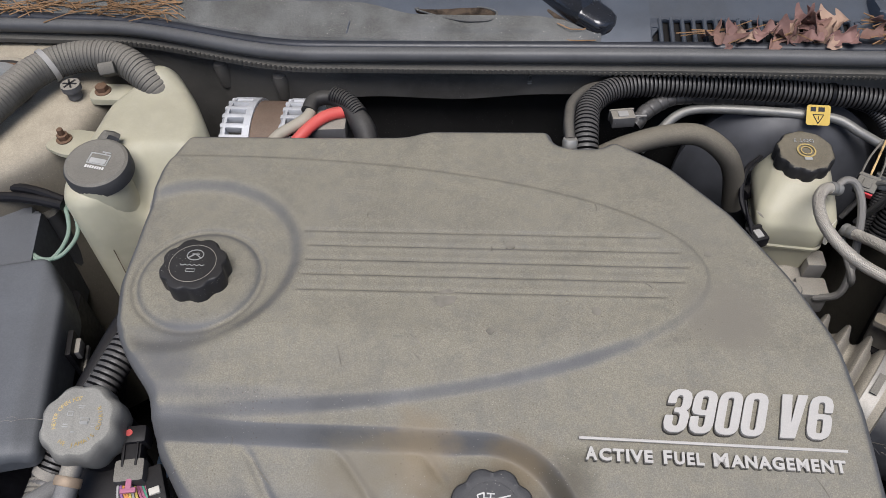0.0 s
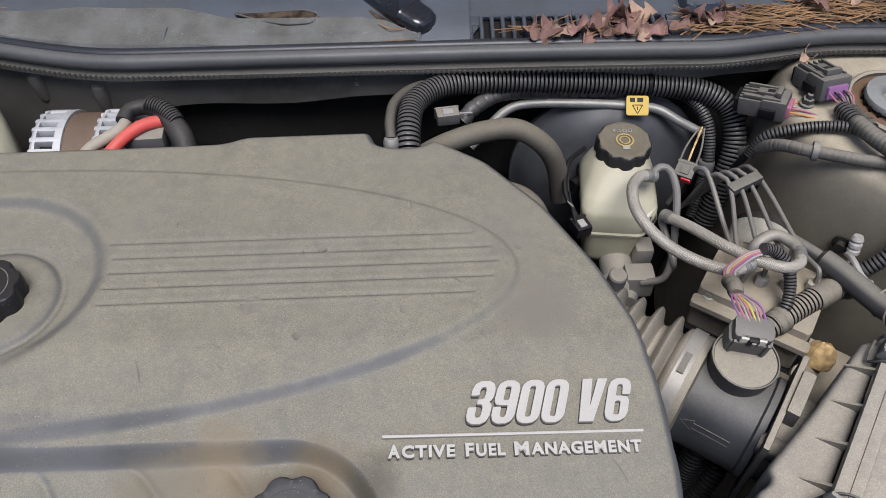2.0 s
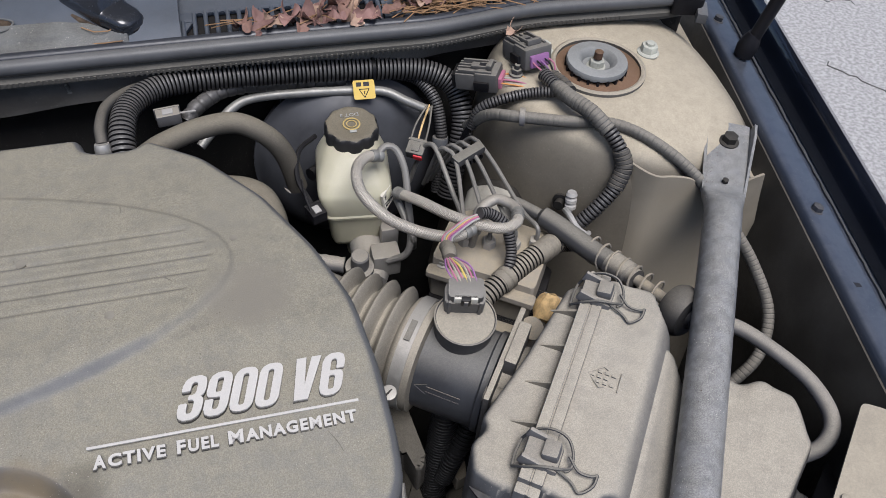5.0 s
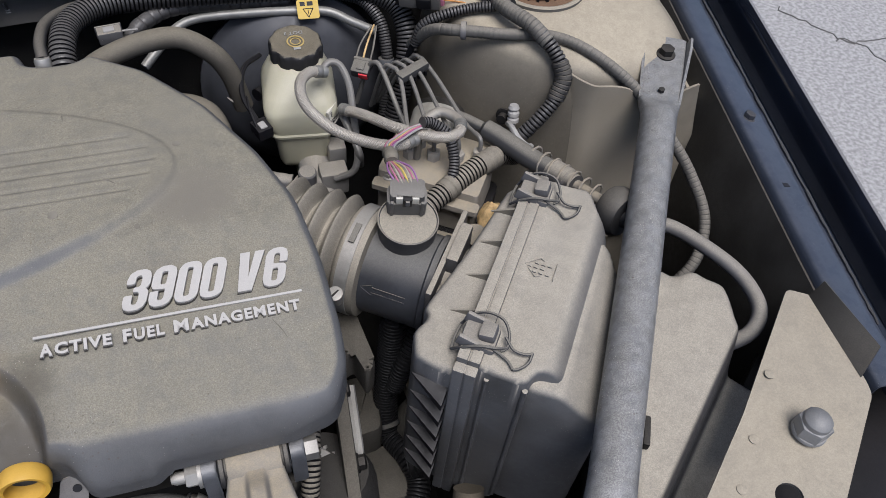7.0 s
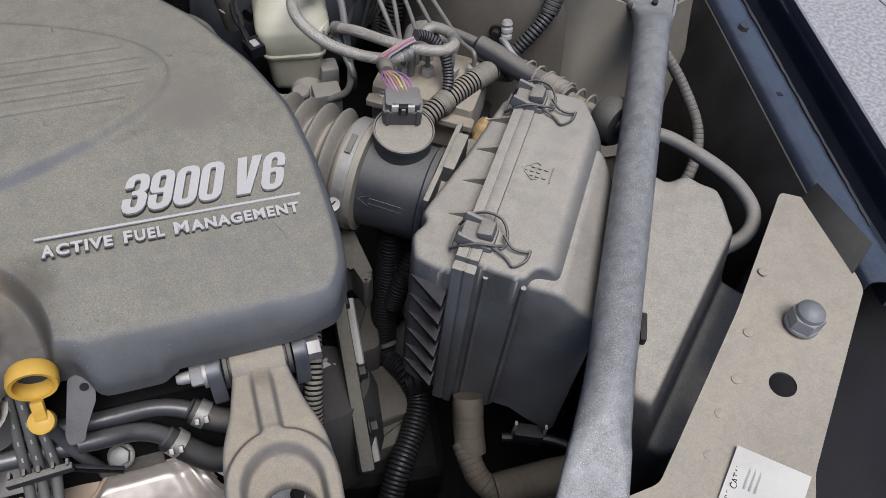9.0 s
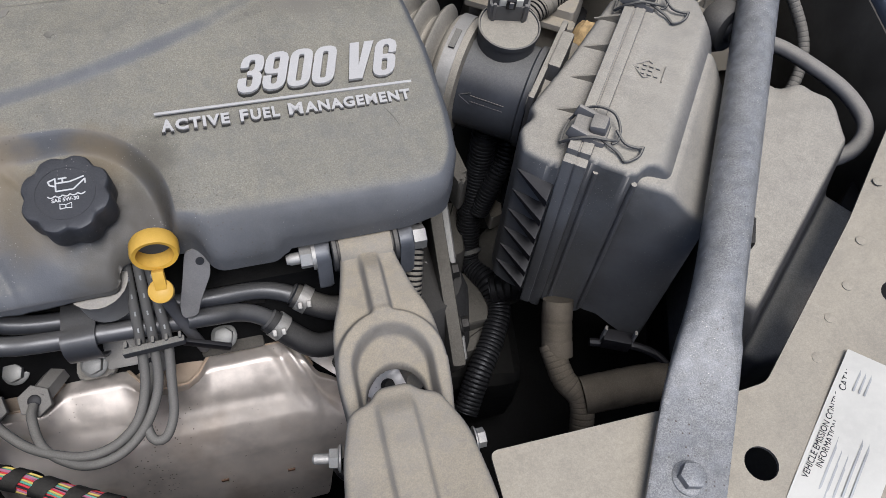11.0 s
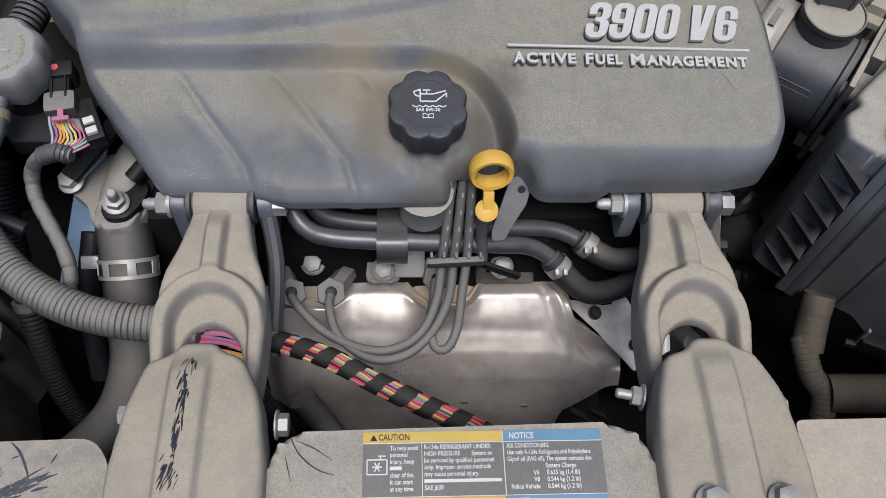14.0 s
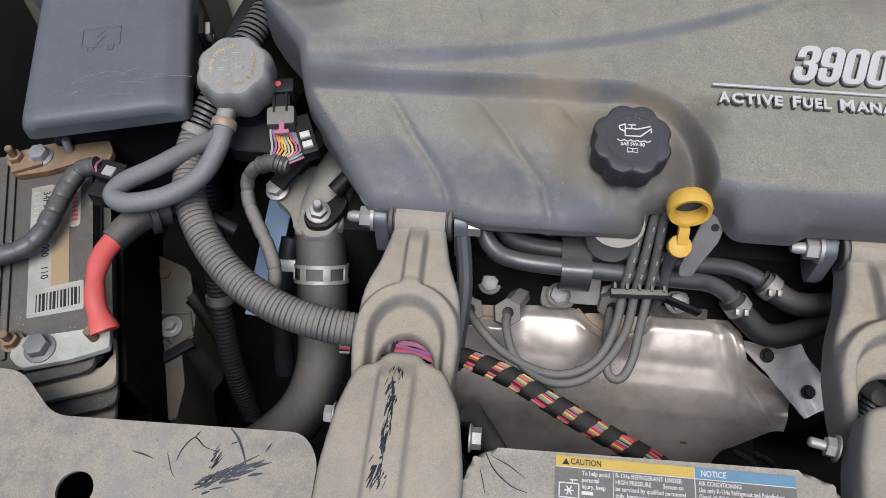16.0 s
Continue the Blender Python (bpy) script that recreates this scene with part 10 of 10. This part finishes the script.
part("shroud", tube([(-0.350, 0.575, 0.800), (-0.348, 0.605, 0.812), (-0.335, 0.628, 0.816), (-0.31, 0.64, 0.81)], 0.014, 12), BLACK, e)
e = thing("side_grommet", (-0.352, 0.52, 0.78), "pale grey round plug beside the cover", "plug")
part("plug", lathe([(0.014, -0.01), (0.014, 0.01), (0.010, 0.014)], (-0.357, 0.548, 0.815), (-0.6, -0.3, 0.5), 20), WIREGREY, e)


# ---- symbols and labels ----
OF = plane_frame(OIL_AT + OIL_AXIS * (OIL_H - 0.0002), (1, 0, 0), (0, 1, 0.18))
bm = bmesh.new()
for a, b in (((-0.011, 0.0105), (-0.006, 0.0125)), ((-0.011, 0.0105), (-0.010, 0.0075)), ((-0.010, 0.0075), (-0.006, 0.006)), ((-0.006, 0.0125), (-0.006, 0.002)), ((-0.006, 0.002), (0.006, 0.002)), ((0.006, 0.002), (0.014, 0.009)), ((-0.006, 0.0085), (0.004, 0.0085)), ((0.004, 0.0085), (0.014, 0.0115)), ((-0.001, 0.0085), (-0.001, 0.0118)), ((-0.004, 0.012), (0.002, 0.012)), ((0.0145, 0.0095), (0.0145, 0.0055))):
    sweep(bm, [OF @ Vector((*a, 0.0002)), OF @ Vector((*b, 0.0002))], 0.0006, 6)
for k in range(5):
    x0 = -0.012 + 0.0052 * k
    sweep(bm, [OF @ Vector((x0 + 0.0052 * t / 4, -0.0015 - 0.0014 * math.sin(math.pi * t / 4), 0.0002)) for t in range(5)], 0.0005, 6)
sweep(bm, [OF @ Vector(q) for q in ((-0.0040, -0.0125, 0), (-0.0040, -0.0085, 0), (0.0, -0.0095, 0), (0.0040, -0.0085, 0), (0.0040, -0.0125, 0), (0.0, -0.0120, 0), (-0.0040, -0.0125, 0))], 0.0004, 6)
sweep(bm, [OF @ Vector((0, -0.0120, 0)), OF @ Vector((0, -0.0095, 0))], 0.0004, 6)
part("cap_symbol", bm, WHITEINK, oil_cap, "white oil can symbol")
text("cap_print", "SAE 5W-30", 0.0040, OF @ pose(0, -0.0055, 0.0002), WHITEINK, oil_cap, 0.0004, bold=0.00008)
part("cap_groove", ring_lathe([(0.0206, 0), (0.0206, 0.0004), (0.0212, 0.0004), (0.0212, 0)], OIL_AT + OIL_AXIS * (OIL_H - 0.0003), OIL_AXIS, 44), CAPDARK, oil_cap)
PF = Matrix.Translation((-0.272, 0.421, 0.8845))
bm = bmesh.new()
sweep(bm, [PF @ Vector((0.0075 * math.cos(a), 0.0095 + 0.0058 * math.sin(a), 0)) for a in (2 * math.pi * k / 20 for k in range(21))], 0.0005, 5)
for a, b in (((-0.006, 0.006), (0.0, 0.0105)), ((0.006, 0.006), (0.0, 0.0105)), ((-0.003, 0.0105), (0.004, 0.0105))):
    sweep(bm, [PF @ Vector((*a, 0.0)), PF @ Vector((*b, 0.0))], 0.0006, 5)
for k in range(5):
    x0 = -0.011 + 0.0044 * k
    sweep(bm, [PF @ Vector((x0 + 0.0044 * t / 4, -0.0015 - 0.0012 * math.sin(math.pi * t / 4), 0.0002)) for t in range(5)], 0.0004, 5)
sweep(bm, [PF @ Vector(q) for q in ((-0.0040, -0.0095, 0), (-0.0040, -0.0065, 0), (0.0040, -0.0065, 0), (0.0040, -0.0095, 0), (-0.0040, -0.0095, 0))], 0.0004, 5)
part("cap_symbol", bm, GREYINK, ps_cap, "worn steering wheel symbol")
part("cap_groove", ring_lathe([(0.0206, 0), (0.0206, 0.0004), (0.0212, 0.0004), (0.0212, 0)], (-0.272, 0.421, 0.8843), (0, 0, 1), 44), GREYPL, ps_cap)

cau = thing("caution_label", (0.036, -0.05, 0.7872), "grey caution label with yellow and blue headings", "label")
LX, LY, LZ = -0.047, -0.0155, 0.7876


def lrect(name, x0, y0, x1, y1, material, dz=0.0):
    return part(name, prism([(LX + x0, LY - y1), (LX + x1, LY - y1), (LX + x1, LY - y0), (LX + x0, LY - y0)], LZ + dz, LZ + dz + 0.0003), material, cau, smooth=False)


def ltext(body, x, y, size, material=WHITEINK, squeeze=0.80):
    text("print", body, size, Matrix.Translation((LX + x, LY - y, LZ + 0.0009)), material, cau, 0.0003, "LEFT", squeeze=squeeze, bold=0.00006)


lrect("backing", 0.0, 0.0, 0.166, 0.100, LABELGREY)
lrect("yellow_heading", 0.0, 0.0, 0.0965, 0.0075, LABELYEL, 0.0003)
lrect("blue_heading", 0.0970, 0.0, 0.166, 0.0075, LABELBLUE, 0.0003)
lrect("yellow_heading", 0.0, 0.0445, 0.0965, 0.052, LABELYEL, 0.0003)
lrect("blue_heading", 0.0970, 0.0445, 0.166, 0.052, LABELBLUE, 0.0003)
for x0, y0, x1, y1 in ((0.0, 0.0076, 0.166, 0.0081), (0.0965, 0.0, 0.0971, 0.0445), (0.0402, 0.0085, 0.0406, 0.0435), (0.0, 0.0440, 0.166, 0.0444)):
    lrect("rule", x0, y0, x1, y1, WHITEINK, 0.0003)
ltext("CAUTION", 0.0105, 0.0040, 0.0060, DARKINK)
ltext("NOTICE", 0.1010, 0.0040, 0.0060)
ltext("ATTENTION", 0.0105, 0.0485, 0.0060, DARKINK)
ltext("AVIS", 0.1030, 0.0485, 0.0060)
bm = bmesh.new()
for oy in (0.0, 0.0445):
    add_prism(bm, [(LX + 0.0048, LY - 0.0062 - oy), (LX + 0.0098, LY - 0.0062 - oy), (LX + 0.0073, LY - 0.0018 - oy)], Matrix.Identity(4), LZ + 0.0006, LZ + 0.0009)
part("warning_triangle", bm, DARKINK, cau, smooth=False)
for k, s in enumerate(("To help avoid", "personal", "injury, keep", None, "clear of fan.", "It can start", "at any time.")):
    if s:
        ltext(s, 0.0185, 0.0115 + 0.0046 * k, 0.0044)
lrect("print_bar", 0.0185, 0.0238, 0.0265, 0.0262, WHITEINK, 0.0004)
for k, s in enumerate(("R-134a REFRIGERANT UNDER", "HIGH PRESSURE        System to", "be serviced by qualified personnel", "only. Improper service methods", "may cause personal injury.", None, "SAE J639")):
    if s:
        ltext(s, 0.0418, 0.0110 + 0.0046 * k, 0.0044)
lrect("print_bar", 0.0418, 0.0328, 0.0945, 0.0350, WHITEINK, 0.0004)
for k, s in enumerate(("AIR CONDITIONING", "Use only R-134a Refrigerant and Polyalkylene", "Glycol oil (PAG oil). The system contains dye.")):
    ltext(s, 0.0990, 0.0110 + 0.0046 * k, 0.0044, squeeze=0.72)
ltext("System Charge", 0.1250, 0.0250, 0.0044)
for k, (a, b) in enumerate((("V6", "0.635 kg (1.4 lb)"), ("V8", "0.544 kg (1.2 lb)"), ("Police Vehicle", "0.544 kg (1.2 lb)"))):
    ltext(a, 0.1165 if k < 2 else 0.1005, 0.0297 + 0.0046 * k, 0.0044)
    ltext(b, 0.1255, 0.0297 + 0.0046 * k, 0.0044)
bm = bmesh.new()
for a, b in (((0.003, 0.019), (0.0165, 0.019)), ((0.0165, 0.019), (0.0165, 0.029)), ((0.0165, 0.029), (0.003, 0.029)), ((0.003, 0.029), (0.003, 0.019)), ((0.012, 0.019), (0.012, 0.0165)), ((0.0105, 0.0165), (0.0155, 0.0165)),
             ((0.0065, 0.024), (0.013, 0.024)), ((0.008, 0.021), (0.0115, 0.027)), ((0.0115, 0.021), (0.008, 0.027))):
    sweep(bm, [Vector((LX + a[0], LY - a[1], LZ + 0.0006)), Vector((LX + b[0], LY - b[1], LZ + 0.0006))], 0.0005, 5)
part("fan_pictogram", bm, WHITEINK, cau)

em = thing("emission_label", (0.50, -0.06, 0.79), "white printed emission control label stuck on the plate", "label")


def on_plate(x, y):
    return 0.7876 + 0.032 * smooth01((x - 0.45) / 0.25)


A0 = Vector((0.550, -0.001, on_plate(0.550, -0.001) + 0.0008))
B0 = Vector((0.455, -0.091, on_plate(0.455, -0.091) + 0.0020))
EF = plane_frame(A0, A0 - B0, Vector((-0.6, 0.75, 0.05)))
bm = bmesh.new()
nseg = 12
g = []
for i in range(nseg + 1):
    row = []
    for w in (0.0, -0.055):
        p = A0 + (B0 - A0).normalized() * (0.150 * i / nseg)
        p = p + (EF.to_3x3() @ Vector((0, 1, 0))) * w
        row.append(bm.verts.new((p.x, p.y, on_plate(p.x, p.y) + 0.0006)))
    g.append(row)
for a, b in zip(g, g[1:]):
    bm.faces.new((a[0], a[1], b[1], b[0]))
part("paper", thicken(bm, 0.0003), LABELWHITE, em, "white glossy paper")


def etext(body, x, y, size):
    p = EF @ Vector((x, y, 0))
    dn = Vector((0, 0, on_plate(p.x, p.y) + 0.0010 - p.z))
    text("print", body, size, Matrix.Translation(dn) @ EF @ pose(x, y, 0), DARKINK if size > 0.006 else GREYINK, em, 0.0003, "LEFT", squeeze=0.85)


etext("CATALYST", -0.034, -0.007, 0.0075)
etext("VEHICLE EMISSION CONTROL", -0.110, -0.0060, 0.0068)
etext("INFORMATION", -0.098, -0.0120, 0.0068)
for k, (x, w) in enumerate(((-0.085, 0.055), (-0.095, 0.060), (-0.092, 0.050), (-0.070, 0.080), (-0.072, 0.085))):
    p = EF @ Vector((x, -0.0175 - 0.005 * k, 0))
    bars("print_bar", [(0, 0, w, 0.0016)], Matrix.Translation((0, 0, on_plate(p.x, p.y) + 0.0007 - p.z)) @ EF @ pose(x, -0.0175 - 0.005 * k, 0), GREYINK, em)
for k in range(3):
    p = EF @ Vector((-0.020, -0.014 - 0.004 * k, 0))
    bars("print_bar", [(0, 0, 0.022, 0.0014)], Matrix.Translation((0, 0, on_plate(p.x, p.y) + 0.0007 - p.z)) @ EF @ pose(-0.020, -0.014 - 0.004 * k, 0), GREYINK, em)

# ---- cowl details: wiper, fasteners, leaves, needles ----
WIPERBLACK = mat("gloss_black_paint", (0.010, 0.012, 0.017), 0.25, dust=0.12, dirt=(0.12, 0.12, 0.12), vary=0.3, bump=0.03, coat=0.6, specks=0.1, spec=0.5)
wp = thing("wiper_arm", (0.11, 0.78, 0.885), "black glossy wiper arm base resting on the cowl", "wiper")
wd = Vector((0.072, -0.072, -0.008)).normalized()
bm = bmesh.new()
rows = []
for s_, w_, h_ in ((0.0, 0.018, 0.010), (0.03, 0.0185, 0.011), (0.062, 0.0195, 0.012), (0.0635, 0.0205, 0.013), (0.066, 0.0195, 0.012), (0.082, 0.0185, 0.012), (0.091, 0.0155, 0.010), (0.095, 0.009, 0.006)):
    o = Vector((0.048, 0.826, 0.912)) + wd * s_
    side_ = wd.cross(Vector((0, 0, 1))).normalized()
    rows.append([bm.verts.new(o + side_ * (w_ * math.copysign(abs(math.cos(a)) ** 0.6, math.cos(a))) + Vector((0, 0, h_ * math.copysign(abs(math.sin(a)) ** 0.6, math.sin(a))))) for a in (2 * math.pi * k / 24 for k in range(24))])
for p, q in zip(rows, rows[1:]):
    for k in range(24):
        bm.faces.new((p[k], p[(k + 1) % 24], q[(k + 1) % 24], q[k]))
bm.faces.new(rows[0][::-1])
bm.faces.new(rows[-1])
part("arm", bm, WIPERBLACK, wp, "glossy black rounded arm")
part("pivot", lathe([(0.014, 0), (0.014, 0.016), (0.010, 0.018)], (0.106, 0.768, 0.886), n=24), BLACK, wp)
# dark strip laid along the arm for the dark of the gap
part("arm_gap", sweep(bmesh.new(), [Vector((0.020, 0.824, 0.902)), Vector((0.045, 0.798, 0.900)), Vector((0.070, 0.774, 0.897)), Vector((0.082, 0.757, 0.893))], 0.004, 8), DEBRIS, wp, "dark strip drawn as the gap beside the arm")
bolt("firewall_stud", (0.029, 0.748, 0.838), (0, -0.5, 0.85), 0.006, None, GREYSTEEL, stud=0.012, group="short steel stud standing on the firewall")
for k, (x, z) in enumerate(((-0.205, 0.852), (-0.190, 0.842), (-0.255, 0.848), (-0.310, 0.846), (-0.200, 0.858), (-0.27, 0.838))):
    solid("firewall_fastener", lathe([(0.006, 0), (0.006, 0.002), (0.004, 0.004)], (x, panel_y(x) + 0.0005, z), (0, -1, 0.3), 14), FIREWALL, "dusty push fastener in the firewall mat", "fastener", "firewall fasteners")


def oak_leaf(seed, m, size):
    rnd = random.Random(seed)
    n = 26
    rim = []
    for i in range(n):
        t = i / (n - 1)
        lobe = 0.30 + 0.16 * math.sin(t * math.pi * 5 + rnd.uniform(-0.3, 0.3))
        rim.append((t, lobe * math.sin(math.pi * min(1, t * 0.95 + 0.05)) ** 0.7))
    bm = bmesh.new()
    a, b, c = rnd.uniform(-0.5, 0.5), rnd.uniform(0.3, 1.0), rnd.uniform(-0.6, 0.6)

    def at(t, w):
        # rolled along the midrib and across it, with a crinkled edge
        roll = w * (1.4 + 2.6 * b)
        z = (1 - math.cos(roll)) / (1.4 + 2.6 * b) * 1.3 + 0.30 * math.sin(t * 3 + a) + c * t * w + 0.10 * noise.noise(Vector((t * 5, w * 6, seed))) + 0.03 * abs(w) * math.sin(24 * t)
        return m @ Vector(((t - 0.5) * size, math.sin(roll) / (1.4 + 2.6 * b) * size, z * size))
    rows = [[bm.verts.new(at(t, w * s)) for s in (-1, -0.7, -0.4, 0, 0.4, 0.7, 1)] for t, w in rim]
    for p, q in zip(rows, rows[1:]):
        for k in range(6):
            bm.faces.new((p[k], p[k + 1], q[k + 1], q[k]))
    bmesh.ops.remove_doubles(bm, verts=bm.verts, dist=1e-5)
    return thicken(bm, 0.0004)


rnd = random.Random(77)
LEAF2 = mat("pale_dead_leaf", (0.33, 0.225, 0.165), 0.75, vary=0.3, scale=60, bump=0.3)
LEAF3 = mat("purple_brown_leaf", (0.215, 0.125, 0.108), 0.7, vary=0.3, scale=60, bump=0.3)
spots = [(0.228, 0.752), (0.246, 0.754), (0.262, 0.752), (0.276, 0.756), (0.291, 0.753), (0.302, 0.757), (0.316, 0.762), (0.328, 0.772), (0.336, 0.764), (0.344, 0.776), (0.352, 0.756), (0.331, 0.752), (0.345, 0.768), (0.366, 0.753), (0.358, 0.763),
         (0.318, 0.751), (0.402, 0.762), (0.412, 0.770), (0.428, 0.765), (0.445, 0.772), (0.452, 0.780), (0.470, 0.776), (0.62, 0.80), (0.56, 0.79)]
for k, (x, y) in enumerate(spots):
    m = Matrix.Translation((x, y, bed_z(y) + 0.004 + 0.006 * rnd.random() + 0.002 * (k % 3))) @ Euler((rnd.uniform(-0.4, 0.8), rnd.uniform(-0.5, 0.5), rnd.uniform(0, 6.3))).to_matrix().to_4x4()
    solid("dead_leaf", oak_leaf(k, m, rnd.uniform(0.030, 0.046)), (LEAF, LEAF3, LEAF2, LEAF3)[k % 4], "curled dry brown oak leaf on the cowl grille", "leaf", "dead leaves on the cowl")
m = Matrix.Translation((0.535, 0.726, 0.872)) @ Euler((0.4, 0.5, 1.0)).to_matrix().to_4x4()
solid("dead_leaf", oak_leaf(91, m, 0.028), LEAF2, "small torn brown leaf behind the tower connector", "leaf", "dead leaves on the cowl")


def needle_heap(rnd, n, xa, xb, ya, yb, z):
    bm = bmesh.new()
    for _ in range(n):
        x = rnd.uniform(xa, xb)
        a = rnd.gauss(0.0, 0.45)
        L = rnd.uniform(0.03, 0.085)
        bend = rnd.uniform(-0.012, 0.012)
        y = seal_y(x) + rnd.uniform(ya, yb)
        h = z + rnd.uniform(0, 0.012)
        tilt = rnd.uniform(-0.08, 0.16)
        pts = [Vector((x + L * (t - 0.5) * math.cos(a), y + L * (t - 0.5) * math.sin(a) * 0.6 + bend * (t - 0.5) ** 2 * 4, h + tilt * L * (t - 0.5))) for t in (0, 0.33, 0.66, 1)]
        sweep(bm, pts, 0.0007, 5)
    return bm


solid("pine_needles", needle_heap(random.Random(1), 230, -0.70, -0.40, 0.012, 0.045, 0.893), NEEDLE, "heap of dry orange pine needles on the cowl", "pine needles", kind="stuff")
solid("pine_needles", needle_heap(random.Random(2), 330, 0.42, 0.78, 0.016, 0.055, 0.891), NEEDLE, "heap of dry orange pine needles beside the leaves", "pine needles", kind="stuff")
solid("pine_needles", needle_heap(random.Random(3), 9, -0.02, 0.36, 0.016, 0.03, 0.893), NEEDLE, "few scattered pine needles along the seal", "pine needles", kind="stuff")
e = thing("hood_prop_rod", (0.87, 0.70, 0.835), "black hood support strut rising from the fender", "hood strut")
part("rod", tube([(0.862, 0.700, 0.845), (0.885, 0.690, 1.0), (0.93, 0.675, 1.30)], 0.0085, 14, 0.05), BLACK, e)
part("ball_joint", lathe([(0.012, -0.012), (0.014, 0), (0.012, 0.012), (0.008, 0.022)], (0.860, 0.701, 0.838), (0.1, -0.05, 1), 18), BLACK, e)
e = thing("cowl_end_clip", (0.79, 0.755, 0.87), "black rubber end block of the cowl seal", "clip")
part("block", prism(rounded([(-0.020, -0.018), (0.020, -0.014), (0.030, 0.030), (-0.014, 0.034)], 0.006), 0, 0.022, 0.004, Matrix.Translation((0.785, 0.756, 0.868)) @ rz(-18).to_4x4()), BLACK, e)
part("tab", box((0.800, 0.738, 0.872), (0.014, 0.034, 0.014), rz(-24), 0.003), SEAL, e)

# raised hood above the bay
hood = grid_sheet(frange(-0.80, 0.86, 8), frange(0, 1, 8), lambda x, v: (x, 0.93 - 0.32 * v, 0.98 + 1.14 * v + 0.06 * v * (1 - v)))
solid("hood", thicken(hood, 0.02), BODYDARK, "dark painted underside of the raised hood", "hood", kind="structure")

# rubbed spots and finger-wide streaks in the dust of the cover
SMUDGE = mat("smudged_dust", (0.168, 0.155, 0.128), 0.8, vary=0.35, scale=120, bump=0.1)
rnd = random.Random(31)
for k in range(16):
    x, y, a = rnd.uniform(-0.22, 0.26), rnd.uniform(0.24, 0.52), rnd.gauss(2.0, 0.5)
    if math.hypot(x + 0.28, y - 0.43) < 0.10 or (0.04 < x < 0.29 and 0.26 < y < 0.345):
        continue
    L, w, bend = rnd.uniform(0.006, 0.030), rnd.uniform(0.0004, 0.0011), rnd.uniform(-0.5, 0.5)
    line = []
    for q in range(10):
        line.append(Vector((x, y, float(cover_height(np.array(x), np.array(y))) + 0.0001)))
        x, y, a = x + L / 9 * math.cos(a), y + L / 9 * math.sin(a), a + bend / 9
    part("smudge", sweep(bmesh.new(), line, lambda run, s: w * (0.2 + math.sin(math.pi * min(0.97, s + 0.03))), 5, True, 0.25), SMUDGE, engine_cover)
for x, y, r in ((-0.045, 0.405, 0.011), (0.085, 0.398, 0.005), (0.150, 0.375, 0.003), (-0.005, 0.372, 0.004), (0.01, 0.47, 0.005), (0.19, 0.47, 0.004)):
    z = float(cover_height(np.array(x), np.array(y)))
    ring = [(r * rnd.uniform(0.7, 1.1) * math.cos(i * 0.6283), r * rnd.uniform(0.7, 1.1) * math.sin(i * 0.6283)) for i in range(10)]
    part("smudge", prism(ring, -0.001, 0.0003, 0, Matrix.Translation((x, y, z))), SMUDGE, engine_cover)
